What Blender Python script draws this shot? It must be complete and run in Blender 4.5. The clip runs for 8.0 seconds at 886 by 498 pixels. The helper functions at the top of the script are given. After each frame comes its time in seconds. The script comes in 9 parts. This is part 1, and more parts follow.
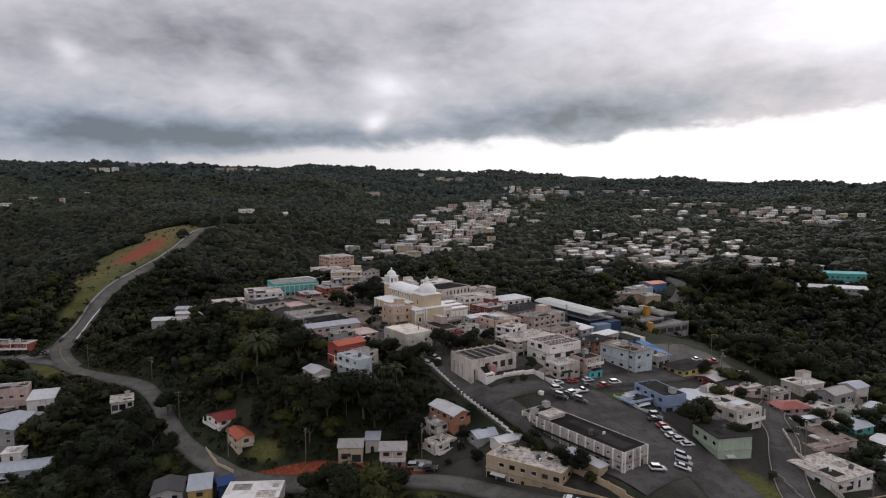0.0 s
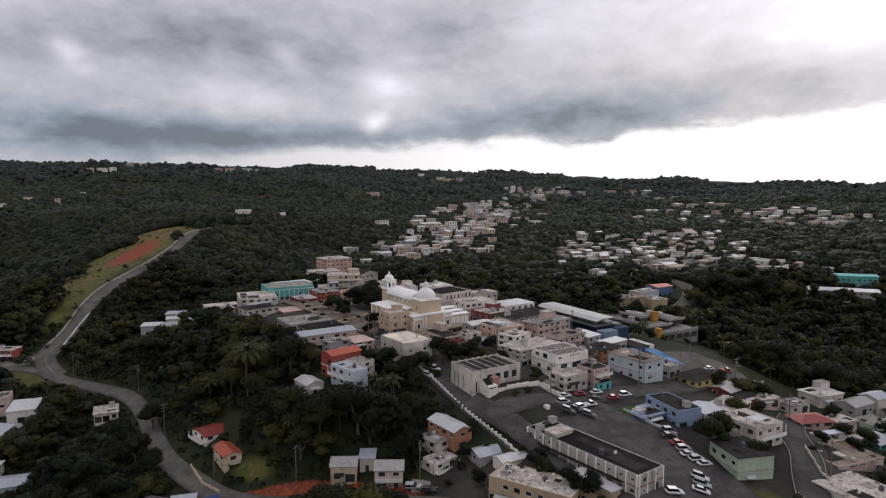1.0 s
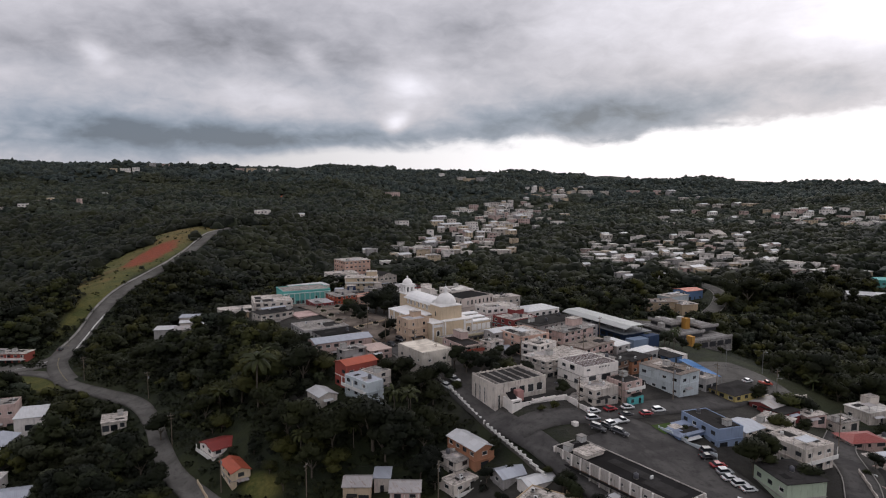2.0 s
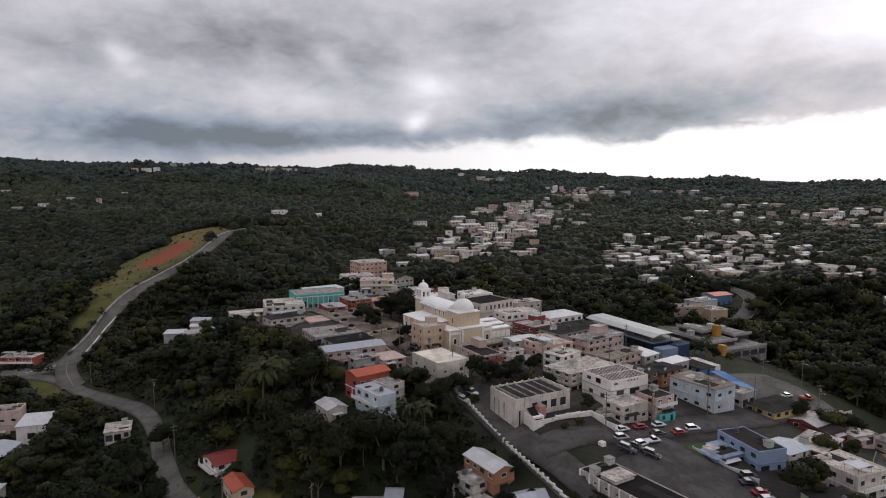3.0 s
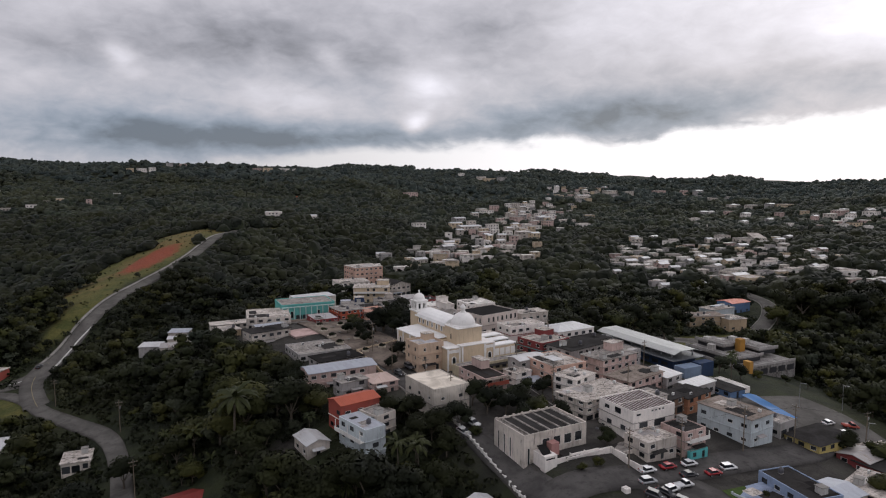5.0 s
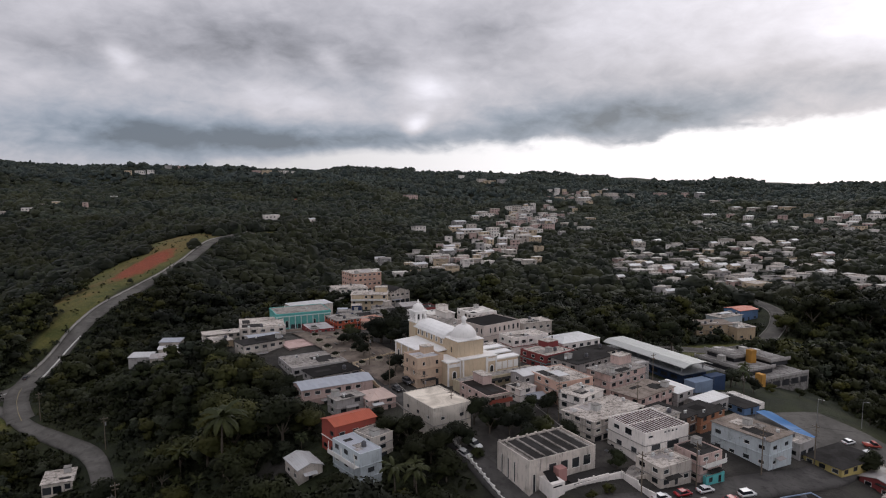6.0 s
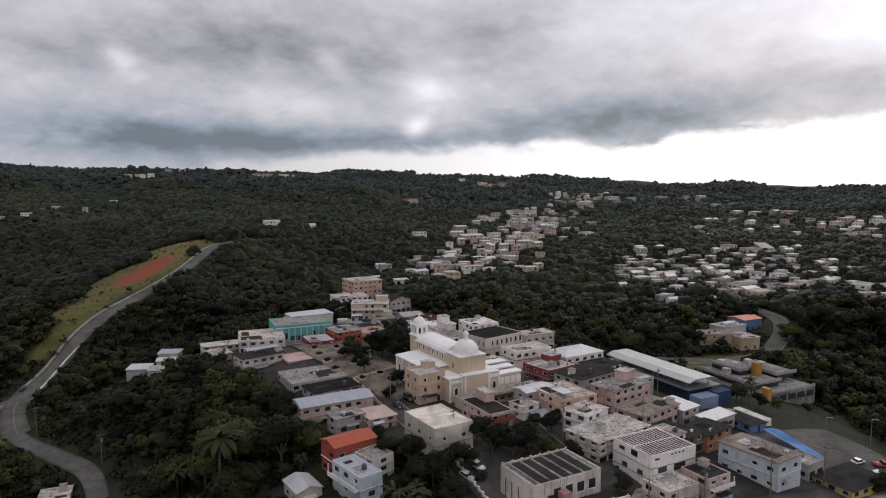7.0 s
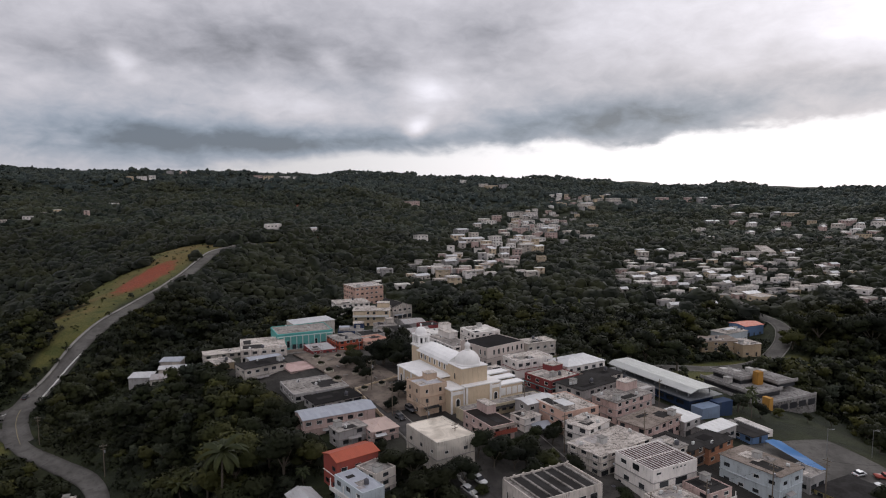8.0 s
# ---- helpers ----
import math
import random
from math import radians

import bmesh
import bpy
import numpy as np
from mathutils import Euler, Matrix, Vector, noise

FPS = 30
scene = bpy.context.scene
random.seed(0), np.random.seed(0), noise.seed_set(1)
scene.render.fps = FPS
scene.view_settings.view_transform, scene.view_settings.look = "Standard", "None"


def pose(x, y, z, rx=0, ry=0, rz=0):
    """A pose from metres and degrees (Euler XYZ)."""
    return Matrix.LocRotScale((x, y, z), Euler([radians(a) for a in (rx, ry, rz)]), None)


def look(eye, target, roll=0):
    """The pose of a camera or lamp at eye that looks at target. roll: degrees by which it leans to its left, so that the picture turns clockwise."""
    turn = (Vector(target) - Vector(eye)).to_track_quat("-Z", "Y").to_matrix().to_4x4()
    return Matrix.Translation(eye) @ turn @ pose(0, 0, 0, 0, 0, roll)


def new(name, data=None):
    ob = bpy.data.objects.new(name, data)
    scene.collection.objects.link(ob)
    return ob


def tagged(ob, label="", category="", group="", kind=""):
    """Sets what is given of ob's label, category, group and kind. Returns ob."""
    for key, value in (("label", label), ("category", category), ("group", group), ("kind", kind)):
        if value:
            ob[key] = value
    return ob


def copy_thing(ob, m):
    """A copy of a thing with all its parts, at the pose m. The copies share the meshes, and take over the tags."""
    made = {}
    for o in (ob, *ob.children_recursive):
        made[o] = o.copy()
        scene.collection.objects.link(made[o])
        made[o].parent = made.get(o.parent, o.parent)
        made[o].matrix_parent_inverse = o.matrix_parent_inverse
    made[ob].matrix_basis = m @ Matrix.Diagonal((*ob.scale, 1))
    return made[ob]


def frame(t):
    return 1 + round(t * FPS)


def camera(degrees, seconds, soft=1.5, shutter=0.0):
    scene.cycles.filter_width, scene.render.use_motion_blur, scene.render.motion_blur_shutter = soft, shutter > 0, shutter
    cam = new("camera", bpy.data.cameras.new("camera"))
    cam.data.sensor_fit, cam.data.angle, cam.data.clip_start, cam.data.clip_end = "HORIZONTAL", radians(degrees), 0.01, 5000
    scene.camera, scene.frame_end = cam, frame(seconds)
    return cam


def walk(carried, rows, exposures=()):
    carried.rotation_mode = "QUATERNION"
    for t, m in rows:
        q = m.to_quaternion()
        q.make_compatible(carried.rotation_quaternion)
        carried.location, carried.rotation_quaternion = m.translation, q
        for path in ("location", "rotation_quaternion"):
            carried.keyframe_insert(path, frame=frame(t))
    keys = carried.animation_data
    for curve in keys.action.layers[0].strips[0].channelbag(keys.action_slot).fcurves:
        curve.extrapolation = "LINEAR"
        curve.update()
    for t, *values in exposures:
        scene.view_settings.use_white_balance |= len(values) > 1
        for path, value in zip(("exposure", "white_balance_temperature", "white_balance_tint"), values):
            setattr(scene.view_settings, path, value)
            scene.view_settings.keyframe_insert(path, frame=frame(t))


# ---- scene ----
cam = camera(68.0, 8.0, soft=1.13)
METRES, EYE, TILT, LEAN, TURN = 80.0, 75.0, -6.2, 0.0, 0.0
ROWS = [
    (0.0, 0.0, 0.0, 0.0, 0.0, 0.0, 0.0),
    (0.5, 0.0015, 0.0768, 0.0088, 0.01, 0.0, -0.01),
    (1.0, 0.0027, 0.1531, 0.0177, 0.03, -0.0, 0.02),
    (2.5, 0.0015, 0.3848, 0.043, 2.98, -0.03, -0.24),
    (3.0, 0.005, 0.4628, 0.0508, 3.5, -0.04, -0.29),
    (3.5, 0.0045, 0.5393, 0.0592, 3.51, -0.06, -0.28),
    (4.0, 0.0023, 0.6164, 0.0665, 3.5, -0.07, -0.28),
    (4.5, 0.0004, 0.6929, 0.0744, 3.52, -0.07, -0.26),
    (6.0, -0.0087, 0.887, 0.112, 3.54, 0.12, -0.23),
    (6.5, -0.012, 0.9131, 0.1359, 3.56, 0.19, -0.21),
    (7.0, -0.0153, 0.9243, 0.1589, 3.59, 0.29, -0.22),
    (7.5, -0.0167, 0.9233, 0.1803, 3.63, 0.29, -0.2),
    (8.0, -0.0172, 0.9192, 0.201, 3.68, 0.32, -0.16),
]
walk(cam, [(t, pose(0, 0, EYE, TILT, LEAN, TURN) @ pose(METRES * x, METRES * y, METRES * z, 90 + pitch, roll, yaw)) for t, x, y, z, yaw, pitch, roll in ROWS])

# ---------------------------------------------------------------- sky and light
SKY_LEVEL = 1.0
SUN_AZ, SUN_EL = 26.0, 24.0     # degrees right of straight ahead, above the horizon

world = bpy.data.worlds.new("overcast_sky")
scene.world = world
world.use_nodes = True


class Nodes:
    """A small writer for node trees."""

    def __init__(self, tree):
        self.t = tree
        self.t.nodes.clear()

    def add(self, kind, **props):
        n = self.t.nodes.new(kind)
        for k, v in props.items():
            setattr(n, k, v)
        return n

    def link(self, a, b):
        self.t.links.new(a, b)

    def put(self, socket, v):
        if isinstance(v, bpy.types.NodeSocket):
            self.link(v, socket)
        else:
            socket.default_value = v

    def m(self, op, a, b=0.0, c=0.0, clamp=False):
        n = self.add("ShaderNodeMath", operation=op, use_clamp=clamp)
        for s, v in zip(n.inputs, (a, b, c)):
            self.put(s, v)
        return n.outputs[0]

    def smooth(self, v, lo, hi, a=0.0, b=1.0):
        n = self.add("ShaderNodeMapRange", interpolation_type="SMOOTHSTEP")
        for k, x in (("Value", v), ("From Min", lo), ("From Max", hi), ("To Min", a), ("To Max", b)):
            self.put(n.inputs[k], x)
        return n.outputs["Result"]

    def mix(self, f, a, b, mode="MIX"):
        n = self.add("ShaderNodeMix", data_type="RGBA", blend_type=mode)
        self.put(n.inputs["Factor"], f)
        self.put(n.inputs[6], a if isinstance(a, bpy.types.NodeSocket) else (*a, 1))
        self.put(n.inputs[7], b if isinstance(b, bpy.types.NodeSocket) else (*b, 1))
        return n.outputs[2]

    def noise(self, vec, scale, detail=4.0, rough=0.55, dist=0.0):
        n = self.add("ShaderNodeTexNoise")
        if vec is not None:
            self.link(vec, n.inputs["Vector"])
        n.inputs["Scale"].default_value = scale
        n.inputs["Detail"].default_value = detail
        n.inputs["Roughness"].default_value = rough
        n.inputs["Distortion"].default_value = dist
        return n.outputs["Fac"]

    def xyz(self, x, y, z):
        n = self.add("ShaderNodeCombineXYZ")
        for s, v in zip(n.inputs, (x, y, z)):
            self.put(s, v)
        return n.outputs[0]

    def split(self, v):
        n = self.add("ShaderNodeSeparateXYZ")
        self.link(v, n.inputs[0])
        return n.outputs


def build_sky():
    n = Nodes(world.node_tree)
    out = n.add("ShaderNodeOutputWorld")
    bg = n.add("ShaderNodeBackground")
    n.link(bg.outputs[0], out.inputs[0])
    co = n.add("ShaderNodeTexCoord").outputs["Generated"]
    x, y, z = n.split(co)
    az = n.m("MULTIPLY", n.m("ARCTAN2", x, y), 57.2958)
    el = n.m("MULTIPLY", n.m("ARCSINE", z), 57.2958)

    def bank(a, e, ra, re, tilt=0.0):
        """A soft oval mass of cloud, in degrees of bearing and height."""
        da = n.m("SUBTRACT", az, a)
        de = n.m("SUBTRACT", n.m("SUBTRACT", el, e), n.m("MULTIPLY", da, tilt))
        q = n.m("ADD", n.m("POWER", n.m("ABSOLUTE", n.m("DIVIDE", da, ra)), 2.0), n.m("POWER", n.m("ABSOLUTE", n.m("DIVIDE", de, re)), 2.0))
        return n.m("EXPONENT", n.m("MULTIPLY", q, -1.0))

    # the cloud deck: wide soft lumps, flattened towards the horizon
    low = n.xyz(n.m("MULTIPLY", az, 0.095), n.m("MULTIPLY", el, 0.19), 3.0)
    big = n.noise(low, 1.0, 2.0, 0.45, 0.2)
    fine = n.noise(low, 2.4, 5.0, 0.52, 0.25)
    wob = n.m("SUBTRACT", fine, 0.5)
    tone = n.m("ADD", 0.58, n.m("ADD", n.m("MULTIPLY", n.m("SUBTRACT", big, 0.5), 0.3), n.m("ADD", n.m("MULTIPLY", wob, 0.24), n.m("MULTIPLY", n.m("SUBTRACT", n.noise(low, 5.2, 6.0, 0.6, 0.5), 0.5), 0.2))))
    tone = n.m("ADD", tone, n.smooth(az, 4.0, 36.0, 0.0, 0.12))
    for a, e, ra, re, tilt, s in (
        (-22.0, 11.0, 6.5, 3.0, 0.0, -0.25), (-11.0, 10.2, 5.5, 3.0, 0.0, -0.2), (-33.0, 9.6, 5.5, 1.9, 0.0, -0.2), (-30.0, 3.4, 15.0, 2.1, -0.01, -0.27),
        (-14.0, 3.5, 12.0, 1.1, 0.0, -0.22), (1.0, 11.6, 4.0, 2.8, 0.0, -0.18), (12.0, 5.0, 13.0, 2.0, 0.05, -0.36), (30.0, 7.6, 8.0, 1.5, 0.06, -0.17),
        (-5.0, 7.6, 2.4, 1.5, 0.0, 0.26), (-5.9, 4.6, 1.1, 0.9, 0.3, 0.45), (-15.8, 6.3, 3.2, 1.0, 0.0, 0.15), (-29.2, 9.6, 1.2, 1.3, -0.6, 0.2),
        (-13.0, 9.6, 1.5, 1.0, -0.5, 0.15), (34.0, 12.0, 9.0, 3.4, 0.0, 0.55), (16.0, 14.5, 14.0, 4.5, 0.0, 0.12), (-27.0, 13.5, 16.0, 2.5, 0.0, 0.05),
    ):
        tone = n.m("ADD", tone, n.m("MULTIPLY", bank(a, e, ra, re, tilt), n.m("ADD", s, n.m("MULTIPLY", wob, abs(s) * 1.0))))
    # the clear bright gap under the deck, widening to the right
    edge = n.m("ADD", n.m("ADD", n.smooth(az, 6.0, 42.0, 3.1, 5.9), n.smooth(az, -32.0, -4.0, -2.9, -0.2)), n.m("ADD", n.m("MULTIPLY", wob, 2.6), n.m("MULTIPLY", n.m("SUBTRACT", n.noise(low, 6.5, 3.0, 0.55, 0.4), 0.5), 0.7)))
    soft = n.smooth(az, -6.0, 16.0, 0.8, 0.5)
    gap = n.m("SUBTRACT", 1.0, n.smooth(n.m("DIVIDE", n.m("SUBTRACT", el, edge), soft), -0.9, 0.9))
    gap_level = n.smooth(az, -26.0, 12.0, 0.62, 1.08)
    tone = n.m("MAXIMUM", tone, 0.2)
    # an overcast deck is brightest overhead
    tone = n.m("ADD", tone, n.smooth(el, 17.0, 65.0, 0.0, 0.3))
    grey = n.mix(n.smooth(tone, 0.28, 0.62), n.mix(n.smooth(el, 5.0, 10.0), (0.8, 0.94, 1.18), (0.97, 0.965, 1.09)), (1.0, 0.975, 1.07))
    deck_col = n.mix(1.0, grey, n.xyz(tone, tone, tone), "MULTIPLY")
    gap_col = n.mix(1.0, (1.0, 0.985, 1.03), n.xyz(gap_level, gap_level, gap_level), "MULTIPLY")
    cloud = n.mix(gap, deck_col, gap_col)
    # thin clear sky shows through in the weakest places
    sky = n.add("ShaderNodeTexSky", sky_type="NISHITA", sun_disc=False, sun_elevation=radians(SUN_EL), sun_rotation=radians(SUN_AZ))
    clear = n.mix(1.0, sky.outputs[0], (0.09, 0.09, 0.09), "MULTIPLY")
    n.link(n.mix(0.05, cloud, clear), bg.inputs[0])
    bg.inputs[1].default_value = SKY_LEVEL


build_sky()
sun = new("sun", bpy.data.lights.new("sun", "SUN"))
sun.data.energy, sun.data.angle, sun.data.color = 0.5, radians(25), (1.0, 0.97, 0.94)
sx, sy, sz = math.sin(radians(SUN_AZ)) * math.cos(radians(SUN_EL)), math.cos(radians(SUN_AZ)) * math.cos(radians(SUN_EL)), math.sin(radians(SUN_EL))
sun.matrix_world = look((sx * 100, sy * 100, sz * 100), (0, 0, 0))


# ---------------------------------------------------------------- materials
def surface(name, rough=0.85, metal=0.0):
    mat = bpy.data.materials.new(name)
    mat.use_nodes = True
    n = Nodes(mat.node_tree)
    out = n.add("ShaderNodeOutputMaterial")
    b = n.add("ShaderNodeBsdfPrincipled")
    n.link(b.outputs[0], out.inputs[0])
    b.inputs["Roughness"].default_value = rough
    b.inputs["Metallic"].default_value = metal
    b.inputs["Specular IOR Level"].default_value = 0.2
    return mat, n, b


def bump(n, b, height, strength=0.3, dist=0.05):
    k = n.add("ShaderNodeBump")
    k.inputs["Strength"].default_value = strength
    k.inputs["Distance"].default_value = dist
    n.link(height, k.inputs["Height"])
    n.link(k.outputs[0], b.inputs["Normal"])


MADE = {}


def place(n):
    return n.add("ShaderNodeNewGeometry").outputs["Position"]


def plaster(colour, dirt=0.35, name="plaster"):
    """Painted stucco with rain streaks, blotches and mould."""
    key = (name, colour, dirt)
    if key in MADE:
        return MADE[key]
    mat, n, b = surface(name, 0.85)
    p = place(n)
    x, y, z = n.split(p)
    streak = n.noise(n.xyz(n.m("MULTIPLY", x, 1.7), n.m("MULTIPLY", y, 1.7), n.m("MULTIPLY", z, 0.22)), 1.0, 7, 0.76, 0.3)
    blot = n.noise(p, 0.28, 6, 0.6, 0.4)
    grain = n.noise(p, 6.0, 4, 0.6)
    c = n.mix(n.smooth(blot, 0.35, 0.7, 0.0, 0.35), colour, tuple(min(1, k * 0.72) for k in colour))
    c = n.mix(n.m("MULTIPLY", n.smooth(streak, 0.47, 0.68), n.m("MULTIPLY", n.smooth(blot, 0.4, 0.62, 0.25, 1.0), min(1.0, dirt * 1.15))), c, (0.07, 0.067, 0.06))
    c = n.mix(n.m("MULTIPLY", n.smooth(n.noise(p, 0.09, 4, 0.6, 0.5), 0.45, 0.62), dirt * 0.55), c, tuple(k * 0.42 for k in colour))
    c = n.mix(n.m("MULTIPLY", n.smooth(grain, 0.45, 0.75), 0.12), c, (0.12, 0.11, 0.1))
    n.link(c, b.inputs["Base Color"])
    bump(n, b, grain, 0.25, 0.02)
    MADE[key] = mat
    return mat


def concrete_roof(colour, dirt=0.6, name="concrete_roof"):
    """A flat roof skin: faded sealant, ponding stains and black mould."""
    key = (name, colour, dirt)
    if key in MADE:
        return MADE[key]
    mat, n, b = surface(name, 0.95)
    b.inputs["Specular IOR Level"].default_value = 0.04
    p = place(n)
    big = n.noise(p, 0.16, 5, 0.6, 0.8)
    mid = n.noise(p, 0.85, 8, 0.74, 0.6)
    fine = n.noise(p, 2.6, 5, 0.7, 0.4)
    grain = n.noise(p, 4.0, 5, 0.7)
    c = n.mix(n.smooth(big, 0.38, 0.68, 0.0, 0.7), colour, tuple(k * q for k, q in zip(colour, (0.5, 0.48, 0.46))))
    c = n.mix(n.m("MULTIPLY", n.smooth(mid, 0.44, 0.66), n.m("MULTIPLY", n.smooth(big, 0.3, 0.6, 0.45, 1.0), dirt)), c, (0.02, 0.018, 0.016))
    c = n.mix(n.m("MULTIPLY", n.smooth(fine, 0.5, 0.68), dirt * 0.55), c, (0.03, 0.028, 0.025))
    c = n.mix(n.m("MULTIPLY", n.smooth(grain, 0.45, 0.7), 0.25), c, tuple(k * 0.45 for k in colour))
    n.link(c, b.inputs["Base Color"])
    bump(n, b, mid, 0.3, 0.05)
    MADE[key] = mat
    return mat


def sheet_metal(colour, rust=0.2, yaw=36.0, name="sheet_metal"):
    """Corrugated roofing that runs along the fall."""
    key = (name, colour, rust, yaw)
    if key in MADE:
        return MADE[key]
    mat, n, b = surface(name, 0.5, 0.25)
    p = place(n)
    x, y, z = n.split(p)
    c, s = math.cos(radians(yaw)), math.sin(radians(yaw))
    u = n.m("ADD", n.m("MULTIPLY", x, c), n.m("MULTIPLY", y, s))
    v = n.m("ADD", n.m("MULTIPLY", x, -s), n.m("MULTIPLY", y, c))
    rib = n.m("SINE", n.m("MULTIPLY", u, 13.0))
    panel = n.noise(n.xyz(n.m("FLOOR", n.m("MULTIPLY", u, 1.1)), n.m("FLOOR", n.m("MULTIPLY", v, 0.35)), 0.0), 3.7, 0)
    run = n.noise(n.xyz(n.m("MULTIPLY", u, 1.6), n.m("MULTIPLY", v, 0.3), z), 1.0, 6, 0.7)
    k = n.mix(n.smooth(panel, 0.3, 0.7, 0.0, 0.3), colour, tuple(q * 0.6 for q in colour))
    k = n.mix(n.m("MULTIPLY", n.smooth(run, 0.52, 0.7), rust), k, (0.16, 0.07, 0.035))
    n.link(k, b.inputs["Base Color"])
    bump(n, b, rib, 0.5, 0.03)
    MADE[key] = mat
    return mat


def plain(name, colour, rough=0.6, metal=0.0, vary=0.2):
    key = (name, colour, rough)
    if key in MADE:
        return MADE[key]
    mat, n, b = surface(name, rough, metal)
    g = n.noise(place(n), 2.2, 5, 0.65)
    n.link(n.mix(n.smooth(g, 0.35, 0.7, 0.0, vary), colour, tuple(k * 0.5 for k in colour)), b.inputs["Base Color"])
    MADE[key] = mat
    return mat


def pane_glass():
    key = "pane"
    if key in MADE:
        return MADE[key]
    mat, n, b = surface("window_glass", 0.12)
    oi = n.add("ShaderNodeObjectInfo").outputs["Random"]
    n.link(n.mix(oi, (0.012, 0.014, 0.016), (0.06, 0.065, 0.07)), b.inputs["Base Color"])
    b.inputs["Specular IOR Level"].default_value = 0.5
    MADE[key] = mat
    return mat


def leaf_mat(name, dark, light, rnd=True):
    mat, n, b = surface(name, 0.7)
    geo = n.add("ShaderNodeNewGeometry")
    isl = geo.outputs["Random Per Island"]
    wide = n.noise(geo.outputs["Position"], 0.03, 3, 0.6)
    mid = n.noise(geo.outputs["Position"], 0.22, 2, 0.5)
    v = n.add("ShaderNodeTexVoronoi")
    v.inputs["Scale"].default_value = 0.11
    n.link(geo.outputs["Position"], v.inputs["Vector"])
    tree = n.split(v.outputs["Color"])[0]
    c = n.mix(n.m("ADD", n.m("MULTIPLY", isl, 0.1), n.m("MULTIPLY", n.m("POWER", tree, 1.7), 0.85)), dark, light)
    hill = n.noise(geo.outputs["Position"], 0.0065, 4, 0.6, 0.6)
    c = n.mix(n.smooth(hill, 0.46, 0.6, 0.0, 0.72), c, tuple(k * 0.85 for k in dark))
    c = n.mix(n.smooth(n.noise(geo.outputs["Position"], 0.0105, 5, 0.62, 0.5), 0.52, 0.66, 0.0, 0.55), c, tuple(k * q for k, q in zip(light, (1.3, 1.12, 0.85))))
    c = n.mix(n.smooth(wide, 0.42, 0.62, 0.0, 0.45), c, tuple(k * q for k, q in zip(light, (0.95, 0.8, 0.55))))
    c = n.mix(n.smooth(mid, 0.5, 0.7, 0.0, 0.35), c, tuple(k * 0.6 for k in dark))
    n.link(c, b.inputs["Base Color"])
    b.inputs["Specular IOR Level"].default_value = 0.15
    return mat


LEAF = leaf_mat("broad_leaves", (0.0032, 0.0052, 0.0022), (0.022, 0.028, 0.0085))
LEAF_OLIVE = leaf_mat("olive_leaves", (0.011, 0.0145, 0.0045), (0.056, 0.062, 0.015))
LEAF_GREY = leaf_mat("grey_green_leaves", (0.013, 0.018, 0.0115), (0.05, 0.06, 0.038))
FROND = leaf_mat("palm_fronds", (0.015, 0.022, 0.01), (0.05, 0.06, 0.022))
# far and ridge leaves are paler and bluer: distance haze put into the colour
FAR_LEAF_HAZED = leaf_mat("far_woods", (0.0105, 0.0165, 0.0125), (0.04, 0.049, 0.029))
RIM_LEAF_HAZED = leaf_mat("ridge_woods", (0.024, 0.035, 0.033), (0.047, 0.061, 0.051))
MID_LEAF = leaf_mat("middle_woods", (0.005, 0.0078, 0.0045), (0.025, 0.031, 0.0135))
BARK = plain("bark", (0.12, 0.1, 0.08), 0.9, 0, 0.5)
GLASS = pane_glass()
TRIM = plaster((0.72, 0.7, 0.66), 0.2, "white_trim")
# dark metal; the same colour also fills shaded openings and interiors
METAL_AND_SHADE = plain("dark_metal", (0.05, 0.05, 0.055), 0.5, 0.4)
STEEL = plain("grey_steel", (0.3, 0.3, 0.31), 0.5, 0.5)


def road_mat(name, base, worn):
    mat, n, b = surface(name, 0.95)
    b.inputs["Specular IOR Level"].default_value = 0.05
    p = place(n)
    a, g, k = n.noise(p, 0.12, 5, 0.6, 0.5), n.noise(p, 9.0, 4, 0.7), n.noise(p, 0.7, 6, 0.7)
    c = n.mix(n.smooth(a, 0.35, 0.65), base, worn)
    c = n.mix(n.smooth(k, 0.5, 0.66, 0.0, 0.5), c, tuple(q * 0.55 for q in base))
    c = n.mix(n.m("MULTIPLY", n.smooth(g, 0.5, 0.7), 0.25), c, (0.02, 0.02, 0.02))
    n.link(c, b.inputs["Base Color"])
    bump(n, b, g, 0.2, 0.02)
    return mat


ASPHALT = road_mat("asphalt", (0.055, 0.052, 0.05), (0.092, 0.087, 0.082))
OLD_ASPHALT = road_mat("worn_asphalt", (0.085, 0.08, 0.073), (0.13, 0.123, 0.112))
CONCRETE = road_mat("concrete_paving", (0.2, 0.19, 0.175), (0.28, 0.265, 0.24))
CONCRETE_DARK = road_mat("stained_concrete", (0.045, 0.042, 0.039), (0.08, 0.074, 0.067))
BRICK_PAVE = road_mat("plaza_paving", (0.1, 0.082, 0.07), (0.2, 0.165, 0.135))
CLAY = road_mat("red_clay", (0.26, 0.085, 0.04), (0.17, 0.06, 0.035))
GRASS = road_mat("mown_grass", (0.05, 0.085, 0.025), (0.09, 0.1, 0.035))
PAINT_WHITE = plain("road_paint_white", (0.7, 0.7, 0.68), 0.7)
PAINT_YELLOW = plain("road_paint_yellow", (0.26, 0.21, 0.11), 0.7)


